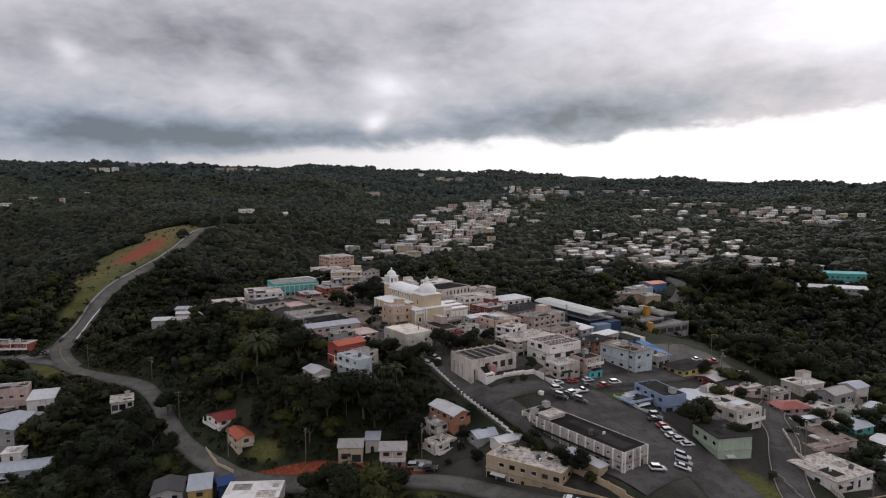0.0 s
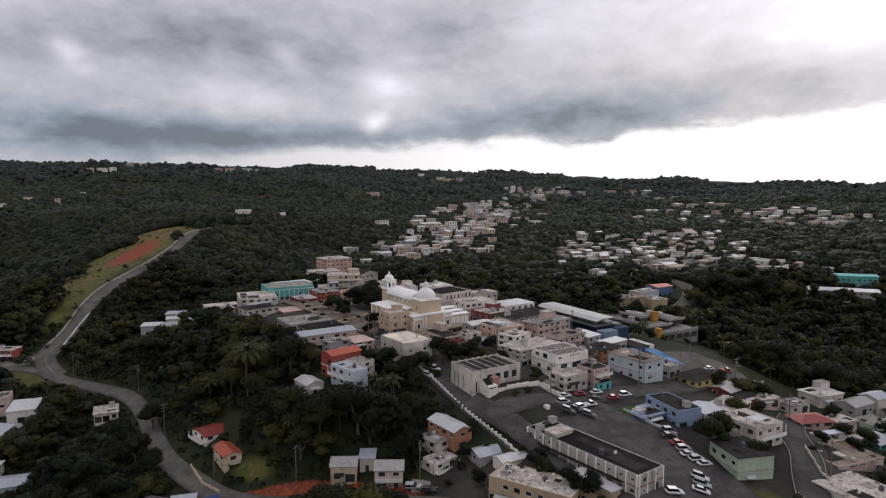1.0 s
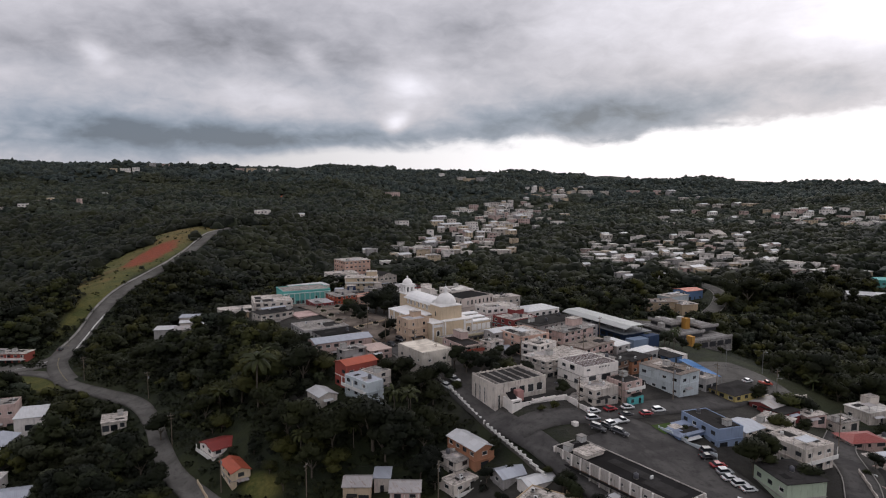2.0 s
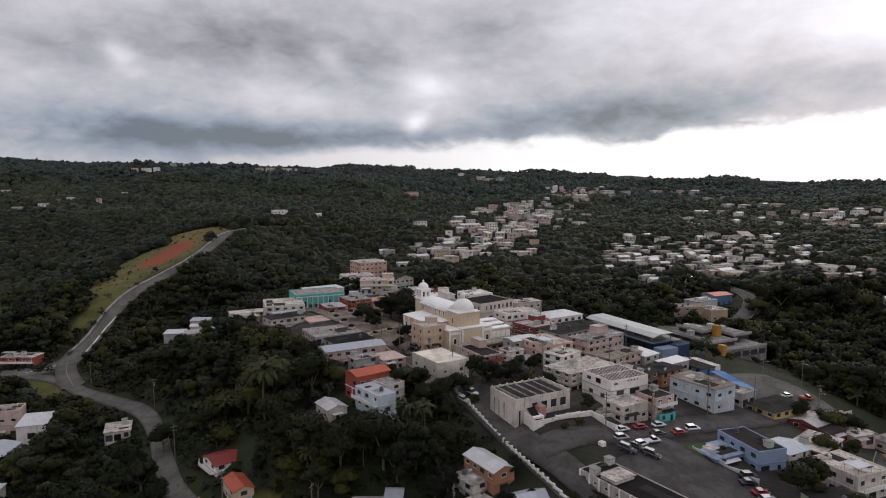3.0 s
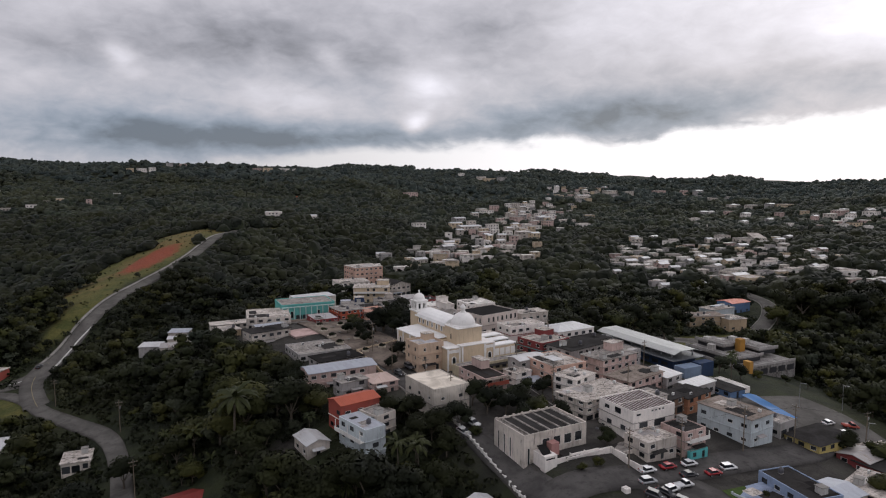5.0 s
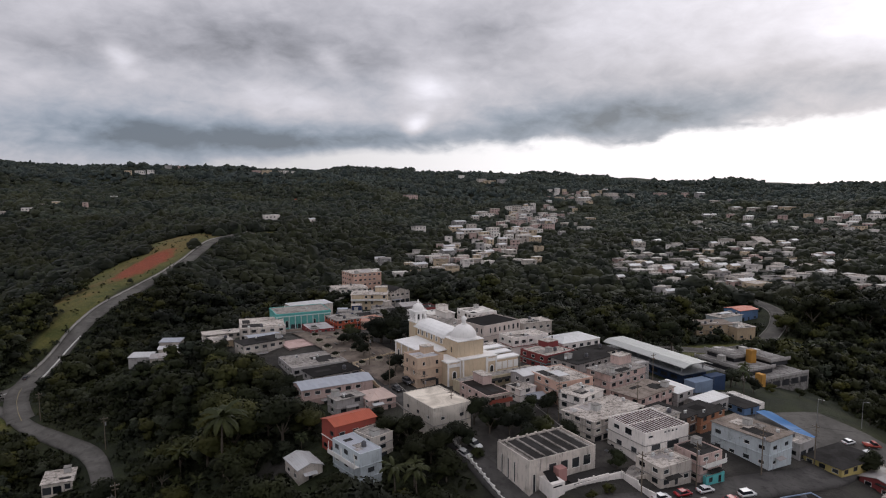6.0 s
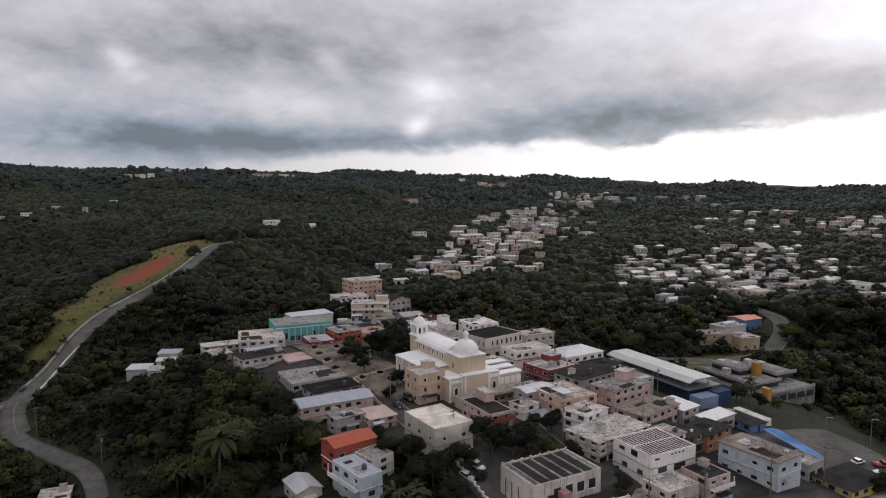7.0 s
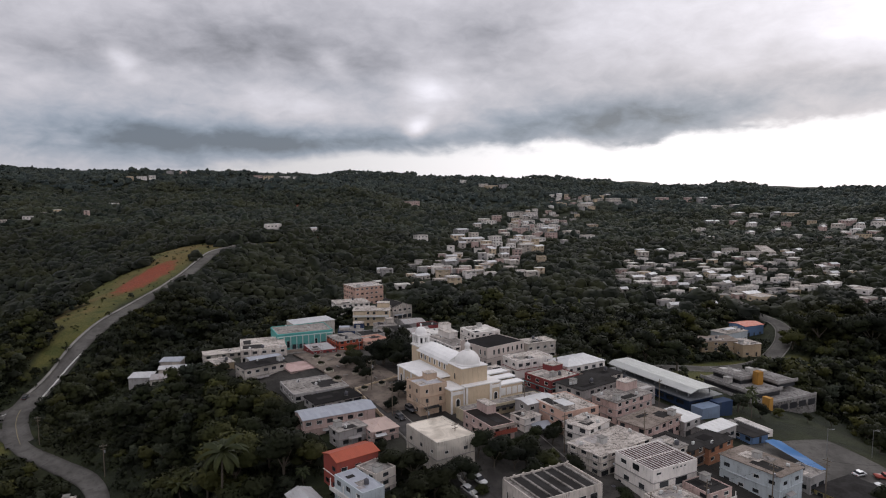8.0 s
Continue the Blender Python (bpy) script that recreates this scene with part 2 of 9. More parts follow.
# ---------------------------------------------------------------- the lie of the land
# heights of the ground along roads, ridges and valleys: x, y, z
LEVELS = []
SPUR = [(-203, 348, -13), (-204, 367, -8), (-207, 387, -1), (-207.5, 404, 5), (-208.2, 423, 8), (-208.5, 462, 12), (-208, 500, 17.5), (-214, 550, 23), (-218, 594, 27.3), (-206, 640, 29), (-185, 690, 29)]
VALLEY_ROAD = [(-290, 322, -16), (-240, 319, -15.5), (-206, 316, -15), (-188, 310, -14.5), (-167, 294, -14), (-147, 281, -13), (-125.5, 266, -12), (-109.5, 245.5, -11.5), (-97.5, 225.5, -11.5),
               (-85, 207, -12), (-71, 193, -12.7), (-58, 183, -13), (-44, 178, -12.2), (-30, 175.5, -10.5), (-14, 172, -8), (0, 167.5, -5.8), (9, 162.5, -4.8), (24, 152.5, -4.3), (38, 143, -4.3), (56, 130, -4.5)]
TOWN = [(-100, 318, 12), (-80, 292, 11.5), (-62, 262, 11), (-52, 240, 9.5), (-30, 262, 12.5), (-8, 285, 13.5), (20, 262, 11.5), (-30, 330, 13), (-62, 352, 12), (-75, 420, 6), (-85, 505, 4),
        (-4, 228, 10.6), (8, 208, 9.6), (18, 192, 8.3), (33, 205, 7.3), (48, 213, 6.9), (68, 224, 5.4), (58, 260, 7), (65, 288, 7.5), (90, 270, 5), (110, 258, 3), (100, 330, 0), (40, 300, 10)]
SLOPES = [(24, 184, 5), (44, 152, 2.8), (63, 180, 1), (62, 162, 0), (76, 168, -2.8), (92, 167, -4), (89, 158, -5), (86, 138, -5.8), (100, 186, -1), (103, 197, 0), (100, 215, -1), (122, 240, -5), (150, 232, -9), (130, 180, -10),
          (10, 190, 1), (0, 190, 0.5), (22, 172, -2.0), (33, 166, 0.8), (-8, 205, 3), (-28, 205, 5), (-45, 214, 6.5), (-40, 225, 9), (-60, 215, 1), (-26, 182, -6), (-14, 178.5, -5.8), (-50, 188, -8)]
HOLLOWS = [(-90, 250, -5), (-110, 290, 2), (-140, 320, -2), (-150, 345, -4), (-170, 262, -20), (-140, 215, -22), (-190, 240, -26), (-110, 180, -22), (-80, 150, -24), (-20, 130, -16), (-280, 260, -26),
           (-330, 380, -24), (-300, 460, -8), (-265, 510, 10), (-262, 580, 24), (-330, 600, 6), (-160, 400, -10), (-150, 500, -4), (-150, 600, 8), (-110, 700, 16)]
FAR = [(-10, 420, 2), (30, 500, 0), (110, 425, -3), (160, 445, -1), (150, 330, -14), (200, 380, -12), (230, 300, -22), (200, 500, 5), (180, 620, 7), (290, 620, 10), (330, 520, 8), (20, 600, 9), (0, 720, 10),
       (120, 940, 14), (70, 1250, 20), (220, 1500, 26), (-300, 850, 30), (-585, 900, 38), (-500, 600, 0), (450, 800, 18)]
RIMS = [(-1300, 1500, 92), (-700, 1750, 90), (-300, 1900, 76), (60, 2100, 80), (450, 2300, 66), (900, 2300, 52), (1500, 2400, 36), (-1900, 700, 80), (1000, 900, 18), (700, 1500, 24), (-900, 1100, 52),
        (-250, 1300, 46), (-400, -400, -30), (400, -400, -20), (300, 120, -26), (-300, 60, -34), (-3500, 3500, 50), (0, 4200, 30), (3800, 3200, 0), (-3500, -1500, 0), (3500, -1500, 0)]
TERRACE = [(2, 205, 2.4), (7, 196.5, 1.8), (12, 188.5, 1.2), (17, 181, 0.4), (14, 198, 9.0), (7, 209, 9.7), (21, 187.5, 7.8), (0, 219, 10.2)]
for part_of_land in (TERRACE, SPUR, VALLEY_ROAD, TOWN, SLOPES, HOLLOWS, FAR, RIMS):
    LEVELS += part_of_land
P = np.array(LEVELS, float)


def kernel(d):
    return d * d * np.log(d + 1e-9)


def solve_land():
    k = len(P)
    d = np.hypot(P[:, None, 0] - P[None, :, 0], P[:, None, 1] - P[None, :, 1]) / 100.0
    a = np.zeros((k + 3, k + 3))
    a[:k, :k] = kernel(d) + np.eye(k) * 0.02
    a[:k, k], a[:k, k + 1], a[:k, k + 2] = 1, P[:, 0] / 100, P[:, 1] / 100
    a[k:, :k] = a[:k, k:].T
    return np.linalg.solve(a, np.concatenate([P[:, 2], np.zeros(3)]))


LAND = solve_land()


def waves(x, y):
    """Broken ground: gullies and knolls that grow with distance from the town."""
    far = np.clip((np.hypot(x + 40, y - 260) - 330) / 900.0, 0, 1)
    w = np.sin(x / 61 + 1.3 * np.sin(y / 87)) * np.cos(y / 73 + 1.1 * np.sin(x / 95)) * 9 + np.sin(x / 29 + y / 41) * np.cos(y / 33 - x / 52) * 4.0
    w2 = np.sin(x / 170 + 0.7) * np.cos(y / 140 + 1.9 * np.sin(x / 260)) * 12
    return far * (w + w2) + far * 2.5 * np.sin(x / 13 + np.sin(y / 17)) * np.cos(y / 15)


def ground(x, y):
    x, y = np.atleast_1d(np.asarray(x, float)), np.atleast_1d(np.asarray(y, float))
    d = np.hypot(x[:, None] - P[None, :, 0], y[:, None] - P[None, :, 1]) / 100.0
    k = len(P)
    return kernel(d) @ LAND[:k] + LAND[k] + LAND[k + 1] * x / 100 + LAND[k + 2] * y / 100 + waves(x, y)


def gz(x, y):
    return float(ground(x, y)[0])


def spread(dense_lo, dense_hi, step, lo, hi):
    mid = list(np.arange(dense_lo, dense_hi + 0.1, step))
    up, s = [mid[-1]], step
    while up[-1] < hi:
        s = min(s * 1.09, 140)
        up.append(up[-1] + s)
    down, s = [mid[0]], step
    while down[-1] > lo:
        s = min(s * 1.09, 140)
        down.append(down[-1] - s)
    return np.array(down[:0:-1] + mid + up[1:])


def mesh_from(name, verts, faces, mats):
    me = bpy.data.meshes.new(name)
    me.from_pydata([tuple(v) for v in verts], [], faces)
    for mt in mats if isinstance(mats, (list, tuple)) else [mats]:
        me.materials.append(mt)
    me.update()
    return me


def ground_material():
    mat, n, b = surface("hillside", 0.95)
    p = place(n)
    x, y, z = n.split(p)
    big, mid, fine = n.noise(p, 0.012, 5, 0.6), n.noise(p, 0.09, 6, 0.65, 0.4), n.noise(p, 0.9, 5, 0.7)
    c = n.mix(n.smooth(mid, 0.38, 0.62), (0.012, 0.016, 0.008), (0.024, 0.03, 0.012))
    c = n.mix(n.smooth(big, 0.52, 0.68, 0.0, 0.6), c, (0.04, 0.042, 0.018))
    c = n.mix(n.smooth(fine, 0.45, 0.72, 0.0, 0.5), c, (0.018, 0.016, 0.011))

    def patch(cx, cy, rx, ry, turn, soft=0.35):
        co, si = math.cos(radians(turn)), math.sin(radians(turn))
        dx, dy = n.m("SUBTRACT", x, cx), n.m("SUBTRACT", y, cy)
        u = n.m("DIVIDE", n.m("ADD", n.m("MULTIPLY", dx, co), n.m("MULTIPLY", dy, si)), rx)
        v = n.m("DIVIDE", n.m("ADD", n.m("MULTIPLY", dx, -si), n.m("MULTIPLY", dy, co)), ry)
        r = n.m("SQRT", n.m("ADD", n.m("MULTIPLY", u, u), n.m("MULTIPLY", v, v)))
        r = n.m("ADD", r, n.m("ADD", n.m("MULTIPLY", n.m("SUBTRACT", mid, 0.5), 1.0), n.m("MULTIPLY", n.m("SUBTRACT", fine, 0.5), 0.5)))
        return n.smooth(r, 1.0 - soft, 1.0 + soft, 1.0, 0.0)

    grass = n.mix(n.smooth(mid, 0.36, 0.62), n.mix(n.smooth(fine, 0.35, 0.65), (0.036, 0.046, 0.011), (0.072, 0.078, 0.022)), n.mix(n.smooth(fine, 0.35, 0.65), (0.07, 0.07, 0.02), (0.12, 0.108, 0.032)))
    dry = n.mix(n.smooth(fine, 0.35, 0.65), (0.11, 0.078, 0.028), (0.17, 0.115, 0.042))
    clay = n.mix(n.smooth(fine, 0.4, 0.62), (0.26, 0.062, 0.03), (0.13, 0.038, 0.021))
    town = n.mix(n.smooth(mid, 0.4, 0.6), (0.028, 0.026, 0.023), (0.055, 0.051, 0.045))
    for g in TOWNY:
        c = n.mix(patch(*g), c, town)
    for g in GRASSY:
        c = n.mix(patch(*g), c, grass)
    for g in DRY:
        c = n.mix(n.m("MULTIPLY", patch(*g), n.smooth(n.noise(p, 0.05, 4, 0.65, 0.5), 0.42, 0.6, 0.1, 0.75)), c, dry)
    for g in BARE:
        c = n.mix(patch(*g, 0.25), c, clay)
    n.link(c, b.inputs["Base Color"])
    bump(n, b, n.m("ADD", fine, n.m("MULTIPLY", mid, 2.0)), 0.6, 0.8)
    return mat


TOWNY = [(-50, 221, 7, 6, 0), (0, 262, 70, 34, -54), (48, 235, 60, 34, -20), (-60, 320, 46, 40, 30), (60, 175, 34, 26, -50), (112, 190, 30, 22, -70), (-4, 345, 40, 30, 0), (20, 168, 26, 12, -35)]
# open ground: middle, half lengths, turn
GRASSY = [(-216, 305, 36, 7, 4), (-186, 300, 14, 5, -35), (-212, 736, 34, 14, 0), (100, 360, 30, 9, 28), (112, 386, 26, 6, 30), (150, 400, 14, 9, 40), (-232, 470, 46, 12, 95), (-220, 415, 34, 8, 96), (-8, 163, 8, 4, -10), (-223, 505, 50, 8, 93), (-240, 548, 85, 17, 92), (-258, 506, 46, 20, 94), (-247, 590, 34, 30, 0), (-219, 392, 30, 6, 96), (-236, 430, 30, 11, 96), (-54, 192, 7, 3.5, -30), (-255, 312, 34, 6, 0),  (-196, 640, 26, 8, 70), (50, 520, 44, 6, 0), (80, 160, 6, 9, 20)]
DRY = [(-244, 545, 50, 20, 92), (-244, 452, 30, 12, 94), (420, 640, 110, 22, -30), (-250, 610, 30, 16, 0), (-225, 744, 20, 8, 0), (310, 698, 44, 14, -25), (302, 630, 34, 9, -20), (-230, 415, 34, 5, 94)]
BARE = [(-236, 512, 40, 12, 94), (-42, 182.6, 16, 2.0, -4), (-16, 177, 12, 2.4, -14), (-160, 770, 34, 15, 30), (-323, 1238, 24, 10, 0), (-164, 712, 18, 9, 20), (-210, 830, 16, 8, 0)]


def build_ground():
    xs, ys = spread(-300, 260, 4, -4300, 4300), spread(112, 640, 4, -1700, 4400)
    gx, gy = np.meshgrid(xs, ys)
    z = np.concatenate([ground(a, b) for a, b in zip(np.array_split(gx.ravel(), 60), np.array_split(gy.ravel(), 60))])
    v = np.stack([gx.ravel(), gy.ravel(), z], 1)
    w = len(xs)
    i = (np.arange(len(ys) - 1)[:, None] * w + np.arange(w - 1)[None, :]).ravel()
    f = np.stack([i, i + 1, i + w + 1, i + w], 1)
    me = mesh_from("ground", v, f.tolist(), ground_material())
    me.polygons.foreach_set("use_smooth", [True] * len(me.polygons))
    tagged(new("ground", me), "dark green hilly ground with grass, scrub and bare red clay", "ground", kind="structure")


build_ground()


# ---------------------------------------------------------------- mesh helpers
def link_part(name, me, parent, label="", m=None):
    ob = new(name, me)
    if parent is not None:
        ob.parent = parent
    if m is not None:
        ob.matrix_basis = m
    if label:
        ob["label"] = label
    return ob


def box(bm, x0, y0, z0, x1, y1, z1, mat=0, bevel=0.0):
    v = [bm.verts.new(c) for c in ((x0, y0, z0), (x1, y0, z0), (x1, y1, z0), (x0, y1, z0), (x0, y0, z1), (x1, y0, z1), (x1, y1, z1), (x0, y1, z1))]
    fs = [bm.faces.new([v[i] for i in q]) for q in ((0, 3, 2, 1), (4, 5, 6, 7), (0, 1, 5, 4), (1, 2, 6, 5), (2, 3, 7, 6), (3, 0, 4, 7))]
    for f in fs:
        f.material_index = mat
    if bevel:
        bmesh.ops.bevel(bm, geom=list({e for f in fs for e in f.edges}), offset=bevel, segments=1, affect="EDGES")
    return fs


def part(name, bm, mats, parent=None, label="", m=None, smooth=False):
    bm.normal_update()
    me = bpy.data.meshes.new(name)
    bm.to_mesh(me)
    bm.free()
    for mt in mats if isinstance(mats, (list, tuple)) else [mats]:
        me.materials.append(mt)
    if smooth:
        me.polygons.foreach_set("use_smooth", [True] * len(me.polygons))
    return link_part(name, me, parent, label, m)


def box_part(name, c0, c1, mat, parent, label="", bevel=0.0, m=None):
    bm = bmesh.new()
    box(bm, *c0, *c1, bevel=bevel)
    return part(name, bm, mat, parent, label, m)


def turned(bm, rings, seg=24, cx=0.0, cy=0.0, cap=True, a0=0.0):
    """A turned body from (radius, height) rings."""
    loops = []
    for r, z in rings:
        loops.append([bm.verts.new((cx + r * math.cos(a0 + 2 * math.pi * i / seg), cy + r * math.sin(a0 + 2 * math.pi * i / seg), z)) for i in range(seg)])
    for a, b in zip(loops, loops[1:]):
        for i in range(seg):
            bm.faces.new((a[i], a[(i + 1) % seg], b[(i + 1) % seg], b[i]))
    if cap:
        bm.faces.new(loops[-1])
        bm.faces.new(loops[0][::-1])


# ---------------------------------------------------------------- roads
def smooth_line(pts, step=3.0):
    pts = [np.array(p[:2], float) for p in pts]
    out = []
    for i in range(len(pts) - 1):
        a, b, c, d = pts[max(i - 1, 0)], pts[i], pts[i + 1], pts[min(i + 2, len(pts) - 1)]
        k = max(1, int(np.linalg.norm(c - b) / step))
        for j in range(k):
            t = j / k
            out.append(0.5 * (2 * b + (c - a) * t + (2 * a - 5 * b + 4 * c - d) * t * t + (3 * b - a - 3 * c + d) * t ** 3))
    out.append(pts[-1])
    return np.array(out)


ROADS = []


def strip(pts, left, right, lift, mat, name, parent=None, label="", across=4, skirt=0.6, step=3.0, level=True):
    """A band that lies on the ground along a line, from left to right of it in metres."""
    line = smooth_line(pts, step)
    tan = np.gradient(line, axis=0)
    tan /= np.linalg.norm(tan, axis=1)[:, None]
    nor = np.stack([tan[:, 1], -tan[:, 0]], 1)
    offs = np.linspace(-left, right, across + 1)
    rows = [line + nor * o for o in offs]
    zs = [ground(r[:, 0], r[:, 1]) for r in rows]
    if level:
        mid = ground(line[:, 0], line[:, 1])
        zs = [z * 0.35 + mid * 0.65 for z in zs]
        zs = [np.maximum(z, ground(r[:, 0], r[:, 1]) - 0.1) for z, r in zip(zs, rows)]
    verts, n = [], len(line)
    for r, z in [(rows[0], zs[0] - skirt - lift)] + list(zip(rows, zs)) + [(rows[-1], zs[-1] - skirt - lift)]:
        verts += np.column_stack([r, z + lift]).tolist()
    faces = []
    for k in range(across + 2):
        for i in range(n - 1):
            faces.append((k * n + i, (k + 1) * n + i, (k + 1) * n + i + 1, k * n + i + 1))
    me = mesh_from(name, verts, [f[::-1] for f in faces], mat)
    me.polygons.foreach_set("use_smooth", [True] * len(me.polygons))
    return link_part(name, me, parent, label)


def road(name, pts, width, mat, label, kerb=True, line=None, lift=0.3):
    ob = tagged(strip(pts, width / 2, width / 2, lift, mat, name), label, "road", kind="structure")
    ROADS.append((smooth_line(pts, 4.0), width / 2))
    if kerb:
        for side in (-1, 1):
            a, b = (width / 2 + 0.25, -width / 2) if side < 0 else (-width / 2, width / 2 + 0.25)
            strip(pts, a, b, lift + 0.14, CONCRETE, "kerb", ob, "pale concrete kerb", 1, 0.5)
    if line is not None:
        strip(pts, 0.12 + 0.1, -0.12 + 0.1, lift + 0.03, line, "centre_line", ob, "", 1, 0.03)
    return ob


road_spur = road("road_1", SPUR[:10], 7.6, OLD_ASPHALT, "worn grey asphalt road climbing a grassy spur", False, None)
strip(SPUR[:10], 5.4, -4.1, 0.46, CONCRETE, "kerb", road_spur, "pale concrete footway", 2, 0.5)
road_valley = road("road_2", VALLEY_ROAD, 5.8, OLD_ASPHALT, "worn grey two-lane road bending through the valley", False, None)
strip([(-197.5, 344), (-200, 356), (-202.5, 372), (-203, 384)], 0.12, 0.12, 1.15, TRIM, "guard_rail", road_spur, "white guard rail", 1, 0.75)
JUNCTION = [(-205, 352), (-200, 336), (-192, 322), (-182, 309), (-174, 300)]
road("road_3", JUNCTION, 9.0, OLD_ASPHALT, "worn grey asphalt road junction", False, PAINT_YELLOW, 0.33)
strip([(-222, 318), (-206, 324), (-199, 336), (-203, 352)], 6.5, 6.5, 0.335, OLD_ASPHALT, "apron", bpy.data.objects["road_3"], "worn asphalt apron", 4, 0.4)
strip([(-228, 312), (-212, 320), (-202, 331), (-201, 344)], 0.14, 0.14, 0.37, PAINT_WHITE, "lane_line", bpy.data.objects["road_3"], "faded white line", 1, 0.03)
STREET_MAIN = [(-10, 236), (4, 212), (20, 189), (30, 176), (38, 165)]
STREET_CROSS = [(14, 196), (36, 206), (60, 219), (84, 232), (96, 246)]
STREET_DOWN = [(38, 206), (50, 196), (60, 184), (66, 172), (70, 158), (72, 140), (74, 120)]
STREET_RIGHT = [(116, 222), (107, 208), (102.5, 197), (100, 186), (95.5, 176), (92, 167), (89, 157), (87, 146), (85, 130), (84, 112)]
STREET_CHURCH = [(-46, 294), (-38, 280), (-24, 256), (-14, 240), (-8, 232)]
STREET_PLAZA = [(-95, 330), (-70, 338), (-50, 352), (-20, 376)]
STREET_EAST = [(24, 238), (14, 262), (2, 276), (12, 292), (34, 312), (60, 330)]
STREET_FAR = [(-34, 380), (-50, 430), (-66, 480), (-60, 540), (-30, 600), (10, 660), (40, 740), (60, 850), (76, 960), (60, 1120)]
STREET_SUB = [(62, 352), (88, 369), (107, 378.5), (131.8, 396), (146.7, 413.5), (160, 434.8), (167, 458), (160, 490), (170, 540), (220, 570), (300, 580), (380, 560)]
road("road_4", STREET_MAIN, 7.0, ASPHALT, "dark asphalt street along a white balustrade", False)
road("road_5", STREET_CROSS, 9.0, ASPHALT, "dark asphalt town street with parked cars", False, None, 0.34)
road("road_6", STREET_DOWN, 15.0, ASPHALT, "wide dark asphalt street with parking bays", False, None, 0.31)
road("road_7", STREET_RIGHT, 8.0, ASPHALT, "dark asphalt street curving downhill", True, None)
road("road_8", STREET_CHURCH, 6.0, ASPHALT, "narrow dark asphalt street beside the church", True)
road("road_9", STREET_PLAZA, 7.0, BRICK_PAVE, "pale street paving round the plaza", True)
road("road_10", STREET_EAST, 7.0, ASPHALT, "dark asphalt back street between flat roofs", True, None, 0.28)
road("road_11", STREET_FAR, 7.0, ASPHALT, "distant grey street running through the town", False)
road("road_12", STREET_SUB, 8.0, OLD_ASPHALT, "grey road leading to the housing estate", True)


def paved(name, x, y, w, d, yaw, mat, label, lift=0.42, kind="pavement"):
    """A paved yard that follows the slope."""
    c, s = math.cos(radians(yaw)), math.sin(radians(yaw))
    line = [(x + c * t * w, y + s * t * w) for t in (0, 0.33, 0.66, 1.0)]
    ob = strip(line, d, 0, lift, mat, name, None, "", max(2, int(d / 4)), 1.2, 3.0, False)
    return tagged(ob, label, "pavement", kind="structure")


# paved yards: near corner, length along yaw, depth behind
paved("pavement_1", 86, 232, 34, 34, 24, OLD_ASPHALT, "large empty grey asphalt car park", 0.35)
paved("pavement_2", -47, 284, 21, 52, 36, BRICK_PAVE, "warm tan paved town plaza", 0.5)
paved("pavement_3", -31, 266, 12, 26, 36, BRICK_PAVE, "tan paved yard beside the church", 0.55)
paved("pavement_4", 12, 205, 34, 40, 36, CONCRETE_DARK, "stained concrete yards between the houses", 0.22)
paved("pavement_5", 48, 148, 26, 44, 38, ASPHALT, "dark asphalt car park beside long building", 0.3)
paved("pavement_6", 24, 240, 60, 60, 36, CONCRETE_DARK, "stained concrete ground between houses", 0.18)
paved("pavement_7", -14, 304, 56, 40, 36, CONCRETE_DARK, "stained concrete ground behind the church", 0.18)


paved("lawn_1", 55.0, 199.5, 7.0, 5.0, 29, GRASS, "small mown lawn beside the blue shop", 0.5)


# ---------------------------------------------------------------- houses
CEMENT = plaster((0.34, 0.32, 0.3), 0.8, "raw_cement")
HOUSES = []        # footprints, to keep trees off
WINDOWS = {}
rng = random.Random(7)


def ring(bm, w, h, t, y0, y1):
    """A rectangular frame as one closed body, upright on z = 0."""
    loops = []
    for yy, q in ((y0, 0), (y0, t), (y1, t), (y1, 0)):
        loops.append([bm.verts.new(k) for k in ((-w / 2 + q, yy, q), (w / 2 - q, yy, q), (w / 2 - q, yy, h - q), (-w / 2 + q, yy, h - q))])
    for i in range(4):
        p, q = loops[i], loops[(i + 1) % 4]
        for k in range(4):
            bm.faces.new((p[k], p[(k + 1) % 4], q[(k + 1) % 4], q[k]))


def bracket(bm, w, d, out, z0, z1, tail=0.05):
    """A band round the two near walls, one bent body."""
    e = 0.004
    pts = [(-out, -out), (w + tail, -out), (w + tail, -e), (-e, -e), (-e, d), (-out, d)]
    lo, hi = [bm.verts.new((*p, z0)) for p in pts], [bm.verts.new((*p, z1)) for p in pts]
    bm.faces.new(hi)
    bm.faces.new(lo[::-1])
    for i in range(6):
        bm.faces.new((lo[i], lo[(i + 1) % 6], hi[(i + 1) % 6], hi[i]))


def window_mesh(w, h, kind):
    """One window: a frame standing a little proud and, for louvres, a row of slats."""
    key = (round(w, 1), round(h, 1), kind)
    if key in WINDOWS:
        return WINDOWS[key]
    bm = bmesh.new()
    ring(bm, w, h, 0.09, -0.05, 0.06)
    fm = bpy.data.meshes.new("window_frame")
    bm.to_mesh(fm)
    bm.free()
    fm.materials.append(TRIM if kind == "sash" else METAL_AND_SHADE)
    bm = bmesh.new()
    box(bm, -w / 2, 0.08, 0, w / 2, 0.12, h)
    gm = bpy.data.meshes.new("pane")
    bm.to_mesh(gm)
    bm.free()
    gm.materials.append(GLASS)
    WINDOWS[key] = (fm, gm)
    return WINDOWS[key]


